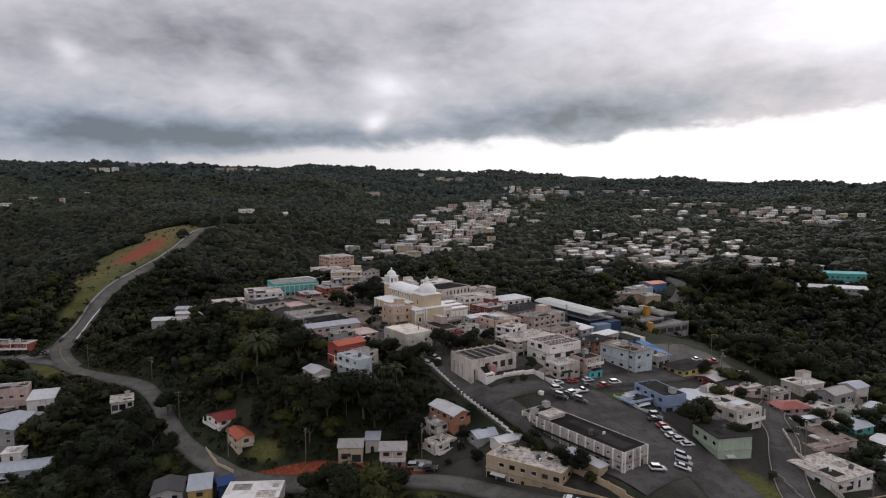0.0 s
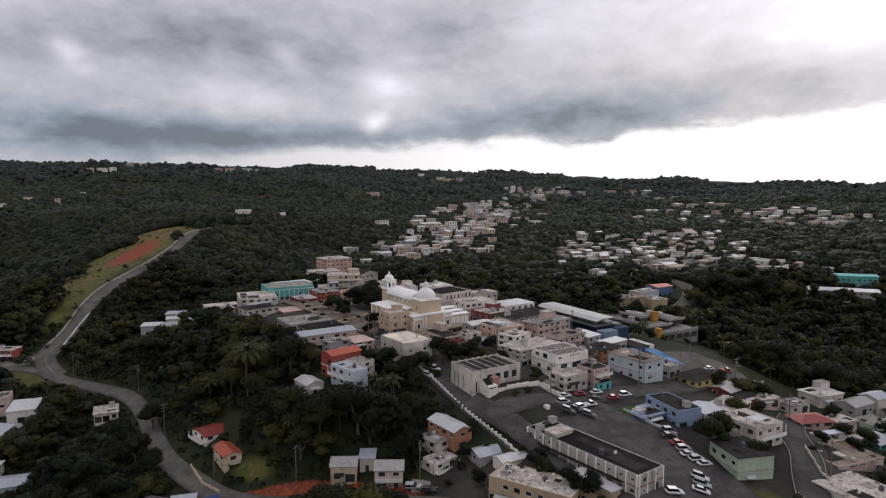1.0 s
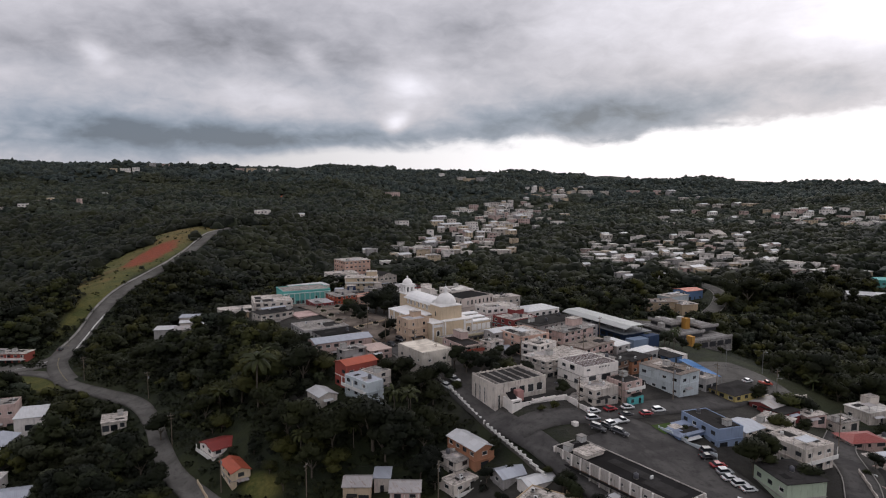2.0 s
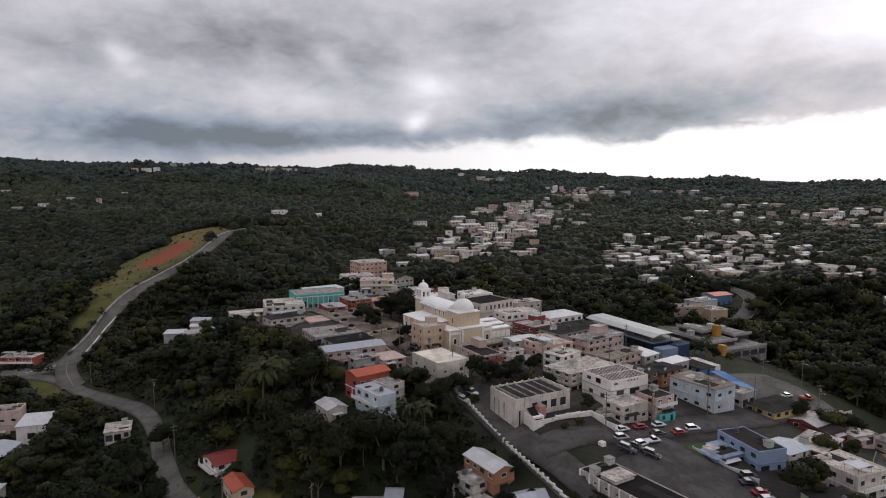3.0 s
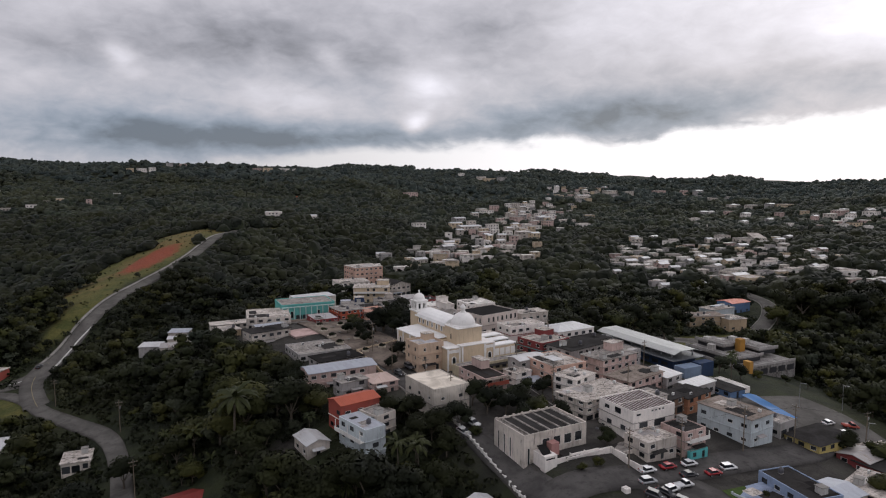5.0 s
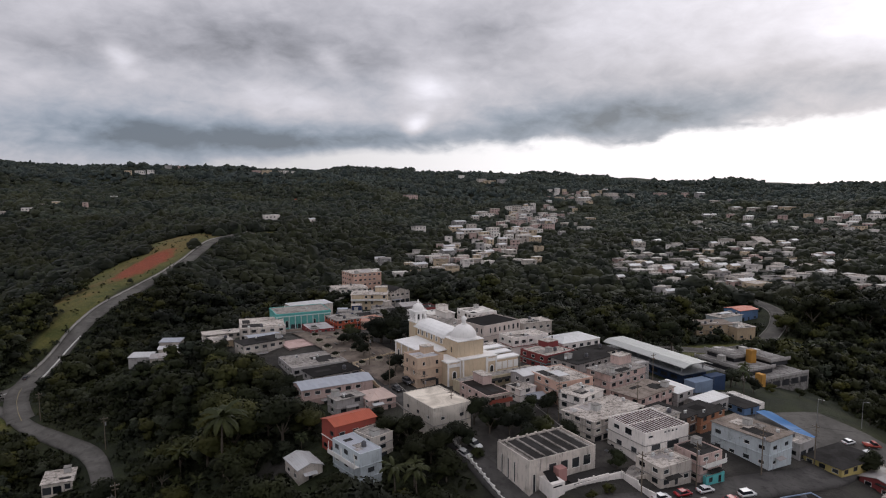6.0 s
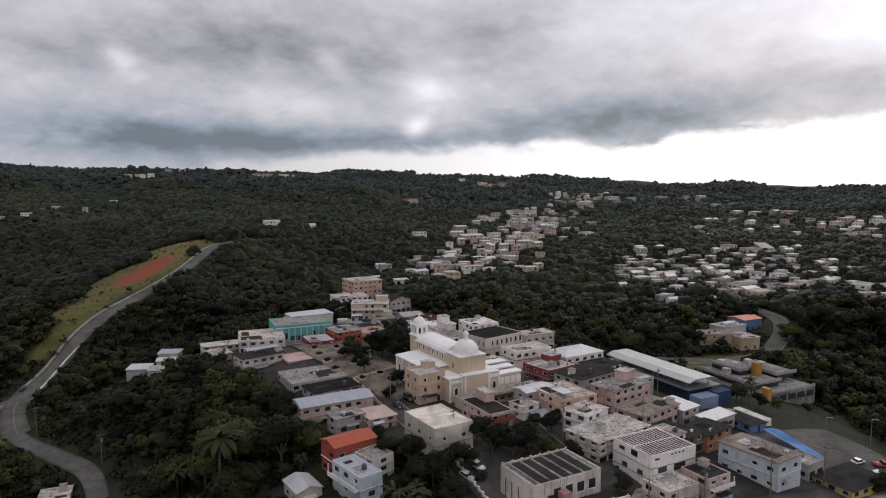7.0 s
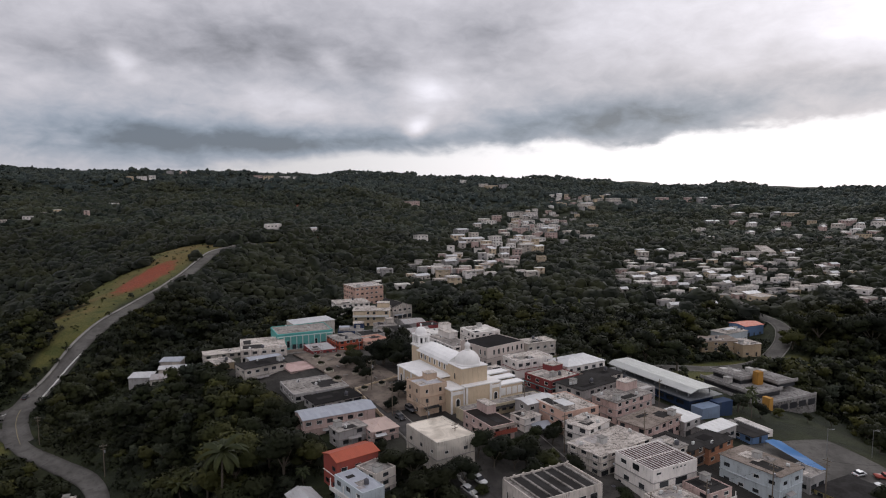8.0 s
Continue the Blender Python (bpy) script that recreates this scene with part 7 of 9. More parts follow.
far_house(285, 585, 10, WHITE_DIRTY, R_GREY, "low stained white house with grey flat roof in the housing estate", 1, False)
far_house(167, 514, 9, PINK, R_WHITE, "low pale pink house with bright flat roof in the housing estate", 1, False)
far_house(244, 502, 8, CREAM, R_GREY, "low cream house with grey flat roof in the housing estate", 1, False)
far_house(219, 546, 7, WHITE_DIRTY, R_PALE, "low stained white house with pale flat roof in the housing estate", 1, False)
far_house(120, 506, 9, WHITE_DIRTY, R_WHITE, "low stained white house with bright flat roof in the housing estate", 1, False)
far_house(242, 565, 11, WHITE_DIRTY, R_PALE, "low stained white house with pale flat roof in the housing estate", 1, False)
far_house(213, 605, 9, PINK, R_WHITE, "low pale pink house with bright flat roof in the housing estate", 1, False)
far_house(139, 576, 10, CREAM, M_WHITE, "low cream house with white sheet roof in the housing estate", 1, True)
far_house(131, 593, 10, GREY, M_WHITE, "low grey house with white sheet roof in the housing estate", 1, True)
far_house(184, 637, 8, CREAM, R_WHITE, "low cream house with bright flat roof in the housing estate", 1, False)
far_house(273, 609, 10, WHITE, R_GREY, "low white house with grey flat roof in the housing estate", 1, False)
far_house(144, 620, 9, WHITE_DIRTY, R_WHITE, "low stained white house with bright flat roof in the housing estate", 1, False)
far_house(59, 931, 9, PINK, R_PALE, "pale pink house with pale flat roof along the ridge street", 2, False)
far_house(37, 803, 11, CREAM, M_WHITE, "cream house with white sheet roof along the ridge street", 2, True)
far_house(80, 954, 7, WHITE, M_WHITE, "white house with white sheet roof along the ridge street", 1, True)
far_house(-0, 607, 8, WHITE, R_GREY, "white house with grey flat roof along the ridge street", 2, False)
far_house(12, 648, 8, PINK, R_GREY, "pale pink house with grey flat roof along the ridge street", 2, False)
far_house(-33, 609, 11, WHITE, R_WHITE, "white house with bright flat roof along the ridge street", 2, False)
far_house(66, 909, 7, WHITE_DIRTY, R_GREY, "stained white house with grey flat roof along the ridge street", 1, False)
far_house(26, 783, 7, WHITE_DIRTY, R_PALE, "stained white house with pale flat roof along the ridge street", 2, False)
far_house(79, 943, 8, PINK, R_GREY, "pale pink house with grey flat roof along the ridge street", 1, False)
far_house(66, 875, 9, PINK, R_WHITE, "pale pink house with bright flat roof along the ridge street", 1, False)
far_house(60, 939, 12, WHITE_DIRTY, R_PALE, "stained white house with pale flat roof along the ridge street", 1, False)
far_house(50, 906, 12, GREY, R_WHITE, "grey house with bright flat roof along the ridge street", 2, False)
far_house(39, 779, 10, WHITE_DIRTY, R_WHITE, "stained white house with bright flat roof along the ridge street", 2, False)
far_house(1, 694, 12, WHITE_DIRTY, R_PALE, "stained white house with pale flat roof along the ridge street", 1, False)
far_house(-12, 760, 9, PINK, R_PALE, "pale pink house with pale flat roof along the ridge street", 2, False)
far_house(35, 793, 8, WHITE, R_WHITE, "white house with bright flat roof along the ridge street", 2, False)
far_house(31, 905, 10, WHITE, R_WHITE, "white house with bright flat roof along the ridge street", 1, False)
far_house(-22, 570, 10, GREY, R_WHITE, "grey house with bright flat roof along the ridge street", 1, False)
far_house(-41, 608, 10, WHITE, R_WHITE, "white house with bright flat roof along the ridge street", 2, False)
far_house(13, 757, 11, WHITE, R_WHITE, "white house with bright flat roof along the ridge street", 2, False)
far_house(-26, 577, 12, WHITE, R_WHITE, "white house with bright flat roof along the ridge street", 1, False)
far_house(-9, 731, 9, WHITE, R_PALE, "white house with pale flat roof along the ridge street", 1, False)
far_house(57, 822, 9, PINK, R_PALE, "pale pink house with pale flat roof along the ridge street", 2, False)
far_house(28, 775, 7, WHITE_DIRTY, M_WHITE, "stained white house with white sheet roof along the ridge street", 2, True)
far_house(-26, 699, 10, WHITE, R_GREY, "white house with grey flat roof along the ridge street", 1, False)
far_house(-6, 606, 7, CREAM, R_WHITE, "cream house with bright flat roof along the ridge street", 2, False)
far_house(-13, 584, 12, WHITE, R_PALE, "white house with pale flat roof along the ridge street", 2, False)
far_house(88, 914, 13, WHITE, R_PALE, "white house with pale flat roof along the ridge street", 2, False)
far_house(62, 891, 9, WHITE_DIRTY, R_WHITE, "stained white house with bright flat roof along the ridge street", 2, False)
far_house(-25, 610, 9, GREY, R_PALE, "grey house with pale flat roof along the ridge street", 1, False)
far_house(88, 928, 9, CREAM, R_PALE, "cream house with pale flat roof along the ridge street", 1, False)
far_house(4, 720, 8, PINK, M_WHITE, "pale pink house with white sheet roof along the ridge street", 2, True)
far_house(30, 712, 10, PINK, R_GREY, "pale pink house with grey flat roof along the ridge street", 2, False)
far_house(42, 978, 8, PINK, R_WHITE, "pale pink house with bright flat roof along the ridge street", 2, False)
far_house(-6, 600, 11, WHITE_DIRTY, R_WHITE, "stained white house with bright flat roof along the ridge street", 1, False)
far_house(93, 947, 10, PINK, M_WHITE, "pale pink house with white sheet roof along the ridge street", 2, True)
far_house(45, 999, 8, PINK, R_WHITE, "pale pink house with bright flat roof along the ridge street", 2, False)
far_house(5, 810, 7, GREY, R_WHITE, "grey house with bright flat roof along the ridge street", 1, False)
far_house(79, 863, 13, WHITE, R_GREY, "white house with grey flat roof along the ridge street", 1, False)
far_house(-33, 609, 8, PINK, R_GREY, "pale pink house with grey flat roof along the ridge street", 2, False)
far_house(54, 782, 9, CREAM, R_WHITE, "cream house with bright flat roof along the ridge street", 2, False)
far_house(-40, 638, 12, WHITE, R_GREY, "white house with grey flat roof along the ridge street", 1, False)
far_house(37, 938, 13, WHITE_DIRTY, R_WHITE, "stained white house with bright flat roof along the ridge street", 1, False)
far_house(2, 765, 12, CREAM, R_WHITE, "cream house with bright flat roof along the ridge street", 2, False)
far_house(80, 895, 9, CREAM, M_WHITE, "cream house with white sheet roof along the ridge street", 2, True)
far_house(41, 902, 13, WHITE_DIRTY, R_PALE, "stained white house with pale flat roof along the ridge street", 1, False)
far_house(-52, 611, 9, GREY, R_WHITE, "grey house with bright flat roof along the ridge street", 2, False)
far_house(7, 712, 7, CREAM, M_WHITE, "cream house with white sheet roof along the ridge street", 2, True)
far_house(27, 746, 11, WHITE, R_WHITE, "white house with bright flat roof along the ridge street", 2, False)
far_house(32, 929, 8, WHITE_DIRTY, R_WHITE, "stained white house with bright flat roof along the ridge street", 2, False)
far_house(-29, 656, 13, GREY, R_WHITE, "grey house with bright flat roof along the ridge street", 2, False)
far_house(75, 970, 10, WHITE, R_GREY, "white house with grey flat roof along the ridge street", 2, False)
far_house(42, 773, 9, CREAM, R_WHITE, "cream house with bright flat roof along the ridge street", 2, False)
far_house(42, 981, 12, WHITE, M_WHITE, "white house with white sheet roof along the ridge street", 1, True)
far_house(4, 689, 11, WHITE, R_WHITE, "white house with bright flat roof along the ridge street", 1, False)
far_house(-4, 681, 9, GREY, R_WHITE, "grey house with bright flat roof along the ridge street", 2, False)
far_house(-18, 623, 12, WHITE_DIRTY, R_WHITE, "stained white house with bright flat roof along the ridge street", 1, False)
far_house(5, 627, 11, WHITE_DIRTY, M_WHITE, "stained white house with white sheet roof along the ridge street", 2, True)
far_house(69, 975, 13, WHITE_DIRTY, R_GREY, "stained white house with grey flat roof along the ridge street", 1, False)
far_house(34, 718, 9, WHITE_DIRTY, R_PALE, "stained white house with pale flat roof along the ridge street", 2, False)
house(252.0, 690.0, 11.0, 60.0, 18.0, WHITE_DIRTY, "long low school block with pale roofs", -15, 2, roof_mat=R_PALE, clutter=0, every=4.0, panes=False)
house(238.0, 434.0, 40.0, 13.0, gz(250, 432) + 6.6, GREY, "long pale sheet-roofed school block above the ravine", -20, 2, "gable_x", M_WHITE, 1.0, foot=gz(250, 432))
house(268.0, 456.0, 26.0, 9.0, gz(278, 456) + 8.6, TEAL, "teal block with sheet roof above the ravine", -14, 2, "gable_x", M_TEAL, 1.0, foot=gz(278, 456))
far_house(156, 1248, 16, GREY, R_PALE, "two-storey grey house with stained roof amid hillside trees", 2)
far_house(21, 617, 12, WHITE_DIRTY, R_PALE, "low stained white house with stained roof amid hillside trees", 1)
far_house(167, 1333, 12, GREY, R_DARK, "low grey house with dark roof amid hillside trees", 1)
far_house(50, 674, 10, CREAM, R_DARK, "two-storey cream house with dark roof amid hillside trees", 2)
far_house(149, 1299, 10, WHITE, R_DARK, "two-storey white house with dark roof amid hillside trees", 2)
far_house(127, 1132, 10, GREY, R_PALE, "low grey house with stained roof amid hillside trees", 1)
far_house(26, 680, 11, PINK, R_GREY, "low pale pink house with grey roof amid hillside trees", 1)
far_house(171, 1316, 10, CREAM, R_PALE, "low cream house with stained roof amid hillside trees", 1)
far_house(190, 1389, 12, GREY, R_GREY, "two-storey grey house with grey roof amid hillside trees", 2)
far_house(230, 1540, 13, WHITE_DIRTY, R_PALE, "low stained white house with stained roof amid hillside trees", 1)
far_house(282, 1494, 16, GREY, R_PALE, "low grey house with stained roof amid hillside trees", 1)
far_house(253, 1555, 17, WHITE_DIRTY, R_WHITE, "low stained white house with bright roof amid hillside trees", 1)
far_house(187, 1481, 13, PINK, R_WHITE, "low pale pink house with bright roof amid hillside trees", 1)
far_house(243, 599, 10, CREAM, R_DARK, "low cream house with dark roof amid hillside trees", 1)
far_house(426, 838, 17, CREAM, R_DARK, "two-storey cream house with dark roof amid hillside trees", 2)
far_house(500, 836, 12, WHITE, R_WHITE, "low white house with bright roof amid hillside trees", 1)
far_house(458, 870, 17, PINK, R_WHITE, "low pale pink house with bright roof amid hillside trees", 1)
far_house(471, 830, 10, PINK, R_PALE, "low pale pink house with stained roof amid hillside trees", 1)
far_house(519, 835, 17, GREY, R_DARK, "low grey house with dark roof amid hillside trees", 1)
far_house(498, 817, 14, GREY, R_WHITE, "low grey house with bright roof amid hillside trees", 1)
far_house(517, 857, 12, GREY, R_GREY, "low grey house with grey roof amid hillside trees", 1)
far_house(427, 815, 12, WHITE, R_WHITE, "two-storey white house with bright roof on the far slope", 2)
far_house(665, 989, 19, WHITE, R_PALE, "two-storey white house with stained roof on the far slope", 2)
far_house(456, 816, 13, CREAM, M_WHITE, "two-storey cream house with white sheet roof on the far slope", 2)
far_house(572, 942, 18, WHITE, R_PALE, "two-storey white house with stained roof on the far slope", 2)
far_house(497, 995, 13, WHITE, M_WHITE, "two-storey white house with white sheet roof on the far slope", 2)
far_house(495, 860, 14, WHITE, M_WHITE, "two-storey white house with white sheet roof on the far slope", 2)
far_house(524, 878, 15, WHITE, R_PALE, "two-storey white house with stained roof on the far slope", 2)
far_house(566, 878, 13, WHITE, M_WHITE, "two-storey white house with white sheet roof on the far slope", 2)
far_house(525, 903, 19, WHITE_DIRTY, M_WHITE, "two-storey stained white house with white sheet roof on the far slope", 2)
far_house(451, 887, 20, WHITE, M_WHITE, "two-storey white house with white sheet roof on the far slope", 2)
far_house(450, 935, 18, WHITE_DIRTY, R_WHITE, "two-storey stained white house with bright roof on the far slope", 2)
far_house(543, 881, 14, CREAM, R_WHITE, "two-storey cream house with bright roof on the far slope", 2)
far_house(549, 830, 14, WHITE, R_WHITE, "two-storey white house with bright roof on the far slope", 2)
far_house(524, 977, 14, CREAM, R_PALE, "two-storey cream house with stained roof on the far slope", 2)
far_house(473, 802, 19, WHITE, R_PALE, "two-storey white house with stained roof on the far slope", 2)
far_house(519, 932, 13, WHITE, R_PALE, "two-storey white house with stained roof on the far slope", 2)
far_house(433, 892, 20, WHITE_DIRTY, R_WHITE, "two-storey stained white house with bright roof on the far slope", 2)
far_house(-36, 594, 14, CREAM, R_GREY, "two-storey cream house with grey roof along the ridge road", 2, False)
far_house(209, 1539, 13, WHITE_DIRTY, R_WHITE, "two-storey stained white house with bright roof in the valley estate", 2, False)
far_house(215, 1422, 15, CREAM, R_GREY, "two-storey cream house with grey roof in the valley estate", 2, False)
far_house(200, 1563, 9, GREY, R_GREY, "two-storey grey house with grey roof in the valley estate", 2, False)
far_house(135, 1236, 14, PINK, R_PALE, "two-storey pale pink house with stained roof in the valley estate", 2, False)
far_house(166, 1572, 13, WHITE, R_GREY, "two-storey white house with grey roof in the valley estate", 2, False)
far_house(18, 697, 11, WHITE_DIRTY, M_WHITE, "low stained white house with white sheet roof along the ridge road", 1, True)
far_house(165, 1462, 11, CREAM, R_PALE, "two-storey cream house with stained roof in the valley estate", 2, False)
far_house(-42, 689, 9, PINK, R_PALE, "low pale pink house with stained roof along the ridge road", 1, False)
far_house(136, 1461, 9, WHITE_DIRTY, R_GREY, "two-storey stained white house with grey roof in the valley estate", 2, False)
far_house(-62, 548, 13, WHITE, R_WHITE, "low white house with bright roof along the ridge road", 1, False)
far_house(132, 1325, 13, WHITE_DIRTY, R_GREY, "two-storey stained white house with grey roof in the valley estate", 2, False)
far_house(242, 1548, 10, CREAM, R_PALE, "two-storey cream house with stained roof in the valley estate", 2, False)
far_house(137, 1448, 13, WHITE, M_WHITE, "two-storey white house with white sheet roof in the valley estate", 2, True)
far_house(50, 800, 12, WHITE, R_PALE, "two-storey white house with stained roof along the ridge road", 2, False)
far_house(-19, 669, 14, PINK, R_GREY, "low pale pink house with grey roof along the ridge road", 1, False)
far_house(-50, 552, 10, CREAM, R_GREY, "low cream house with grey roof along the ridge road", 1, False)
far_house(43, 1025, 12, CREAM, R_WHITE, "two-storey cream house with bright roof along the ridge road", 2, False)
far_house(18, 720, 11, WHITE_DIRTY, M_WHITE, "two-storey stained white house with white sheet roof along the ridge road", 2, True)
far_house(123, 1238, 13, WHITE, R_GREY, "two-storey white house with grey roof in the valley estate", 2, False)
far_house(108, 1305, 11, WHITE_DIRTY, R_GREY, "two-storey stained white house with grey roof in the valley estate", 2, False)
far_house(186, 1574, 13, PINK, R_PALE, "two-storey pale pink house with stained roof in the valley estate", 2, False)
far_house(176, 1452, 12, GREY, R_PALE, "two-storey grey house with stained roof in the valley estate", 2, False)
far_house(-62, 638, 14, GREY, R_GREY, "low grey house with grey roof along the ridge road", 1, False)
far_house(183, 1593, 11, CREAM, R_WHITE, "two-storey cream house with bright roof in the valley estate", 2, False)
far_house(194, 1433, 12, WHITE_DIRTY, R_PALE, "two-storey stained white house with stained roof in the valley estate", 2, False)
far_house(228, 1555, 14, WHITE_DIRTY, M_WHITE, "two-storey stained white house with white sheet roof in the valley estate", 2, True)
far_house(-82, 606, 12, GREY, R_GREY, "two-storey grey house with grey roof along the ridge road", 2, False)
far_house(172, 1608, 14, WHITE, M_WHITE, "two-storey white house with white sheet roof in the valley estate", 2, True)
far_house(188, 1556, 10, WHITE_DIRTY, R_PALE, "two-storey stained white house with stained roof in the valley estate", 2, False)
far_house(-33, 678, 13, WHITE_DIRTY, M_WHITE, "low stained white house with white sheet roof along the ridge road", 1, True)
far_house(12, 800, 15, WHITE, R_PALE, "two-storey white house with stained roof along the ridge road", 2, False)
far_house(2, 742, 14, PINK, R_WHITE, "two-storey pale pink house with bright roof along the ridge road", 2, False)
far_house(128, 1337, 13, WHITE, R_GREY, "two-storey white house with grey roof in the valley estate", 2, False)
far_house(-25, 752, 9, WHITE_DIRTY, M_WHITE, "two-storey stained white house with white sheet roof along the ridge road", 2, True)
far_house(45, 1251, 13, WHITE, R_WHITE, "two-storey white house with bright roof along the ridge road", 2, False)
far_house(-89, 620, 10, WHITE, M_WHITE, "low white house with white sheet roof along the ridge road", 1, True)
far_house(-60, 595, 10, CREAM, R_WHITE, "low cream house with bright roof along the ridge road", 1, False)
far_house(-59, 660, 14, WHITE, R_GREY, "low white house with grey roof along the ridge road", 1, False)
far_house(120, 1350, 13, PINK, R_PALE, "two-storey pale pink house with stained roof in the valley estate", 2, False)
far_house(214, 1570, 10, PINK, R_GREY, "two-storey pale pink house with grey roof in the valley estate", 2, False)
far_house(239, 1609, 15, CREAM, R_WHITE, "two-storey cream house with bright roof in the valley estate", 2, False)
far_house(110, 1138, 14, GREY, R_WHITE, "two-storey grey house with bright roof in the valley estate", 2, False)
far_house(162, 1446, 9, WHITE_DIRTY, R_WHITE, "two-storey stained white house with bright roof in the valley estate", 2, False)
far_house(226, 1615, 10, CREAM, R_GREY, "two-storey cream house with grey roof in the valley estate", 2, False)
far_house(69, 1239, 12, WHITE_DIRTY, M_WHITE, "two-storey stained white house with white sheet roof along the ridge road", 2, True)
far_house(-13, 818, 12, WHITE_DIRTY, R_PALE, "two-storey stained white house with stained roof along the ridge road", 2, False)
far_house(284, 1625, 15, PINK, M_WHITE, "two-storey pale pink house with white sheet roof in the valley estate", 2, True)
far_house(45, 879, 9, PINK, R_GREY, "two-storey pale pink house with grey roof along the ridge road", 2, False)
far_house(149, 1542, 13, PINK, R_GREY, "two-storey pale pink house with grey roof in the valley estate", 2, False)
far_house(-81, 568, 11, WHITE_DIRTY, R_WHITE, "low stained white house with bright roof along the ridge road", 1, False)
far_house(-11, 941, 12, WHITE_DIRTY, M_WHITE, "two-storey stained white house with white sheet roof along the ridge road", 2, True)
far_house(-36, 724, 9, WHITE, R_PALE, "two-storey white house with stained roof along the ridge road", 2, False)
far_house(46, 759, 15, CREAM, R_PALE, "two-storey cream house with stained roof along the ridge road", 2, False)
far_house(39, 964, 11, CREAM, R_WHITE, "two-storey cream house with bright roof along the ridge road", 2, False)
far_house(264, 1590, 13, CREAM, R_WHITE, "two-storey cream house with bright roof in the valley estate", 2, False)
far_house(20, 856, 11, PINK, R_WHITE, "two-storey pale pink house with bright roof along the ridge road", 2, False)
far_house(54, 969, 10, WHITE, M_WHITE, "two-storey white house with white sheet roof along the ridge road", 2, True)
far_house(77, 1293, 9, CREAM, M_WHITE, "two-storey cream house with white sheet roof along the ridge road", 2, True)
far_house(103, 1122, 10, WHITE, R_GREY, "two-storey white house with grey roof in the valley estate", 2, False)
far_house(154, 1615, 12, WHITE, R_GREY, "two-storey white house with grey roof in the valley estate", 2, False)
far_house(89, 1241, 10, GREY, R_GREY, "two-storey grey house with grey roof along the ridge road", 2, False)
far_house(110, 1218, 14, PINK, R_PALE, "two-storey pale pink house with stained roof in the valley estate", 2, False)
far_house(95, 1352, 12, WHITE, R_PALE, "two-storey white house with stained roof in the valley estate", 2, False)
far_house(55, 1033, 15, WHITE_DIRTY, R_GREY, "two-storey stained white house with grey roof along the ridge road", 2, False)
far_house(216, 1455, 13, PINK, R_PALE, "two-storey pale pink house with stained roof in the valley estate", 2, False)
far_house(104, 584, 10, WHITE_DIRTY, R_GREY, "two-storey stained white house with grey roof in the valley estate", 2, False)
far_house(210, 683, 8, WHITE_DIRTY, M_WHITE, "low stained white house with white sheet roof in the valley estate", 1, True)
far_house(281, 703, 9, CREAM, R_WHITE, "two-storey cream house with bright roof in the valley estate", 2, False)
far_house(148, 715, 10, CREAM, M_WHITE, "two-storey cream house with white sheet roof in the valley estate", 2, True)
far_house(223, 664, 11, PINK, R_WHITE, "low pale pink house with bright roof in the valley estate", 1, False)
far_house(175, 653, 8, CREAM, R_WHITE, "low cream house with bright roof in the valley estate", 1, False)
far_house(250, 643, 10, GREY, R_GREY, "low grey house with grey roof in the valley estate", 1, False)
far_house(136, 632, 11, GREY, R_GREY, "two-storey grey house with grey roof in the valley estate", 2, False)
far_house(171, 720, 11, WHITE_DIRTY, M_WHITE, "two-storey stained white house with white sheet roof in the valley estate", 2, True)
far_house(149, 699, 12, WHITE_DIRTY, R_WHITE, "low stained white house with bright roof in the valley estate", 1, False)
far_house(293, 704, 10, GREY, M_WHITE, "two-storey grey house with white sheet roof in the valley estate", 2, True)
far_house(128, 648, 10, WHITE, R_WHITE, "low white house with bright roof in the valley estate", 1, False)
far_house(158, 671, 9, GREY, R_PALE, "two-storey grey house with stained roof in the valley estate", 2, False)
far_house(238, 587, 10, WHITE, R_PALE, "low white house with stained roof in the valley estate", 1, False)
far_house(181, 692, 10, WHITE, R_PALE, "low white house with stained roof in the valley estate", 1, False)
far_house(194, 552, 8, WHITE, R_GREY, "low white house with grey roof in the valley estate", 1, False)
far_house(198, 655, 10, CREAM, R_WHITE, "low cream house with bright roof in the valley estate", 1, False)
far_house(257, 676, 11, WHITE, R_GREY, "two-storey white house with grey roof in the valley estate", 2, False)
far_house(142, 673, 10, WHITE, R_GREY, "low white house with grey roof in the valley estate", 1, False)
far_house(228, 650, 12, GREY, M_WHITE, "two-storey grey house with white sheet roof in the valley estate", 2, True)
far_house(186, 661, 11, PINK, R_GREY, "low pale pink house with grey roof in the valley estate", 1, False)
far_house(141, 551, 9, GREY, M_WHITE, "low grey house with white sheet roof in the valley estate", 1, True)
far_house(272, 678, 11, WHITE_DIRTY, M_WHITE, "two-storey stained white house with white sheet roof in the valley estate", 2, True)
far_house(160, 648, 8, GREY, R_GREY, "two-storey grey house with grey roof in the valley estate", 2, False)
far_house(104, 570, 11, GREY, R_GREY, "two-storey grey house with grey roof in the valley estate", 2, False)
far_house(268, 654, 12, WHITE_DIRTY, R_WHITE, "low stained white house with bright roof in the valley estate", 1, False)
far_house(162, 580, 8, GREY, M_WHITE, "two-storey grey house with white sheet roof in the valley estate", 2, True)
far_house(152, 570, 8, GREY, R_GREY, "two-storey grey house with grey roof in the valley estate", 2, False)
far_house(253, 631, 9, WHITE, R_PALE, "two-storey white house with stained roof in the valley estate", 2, False)
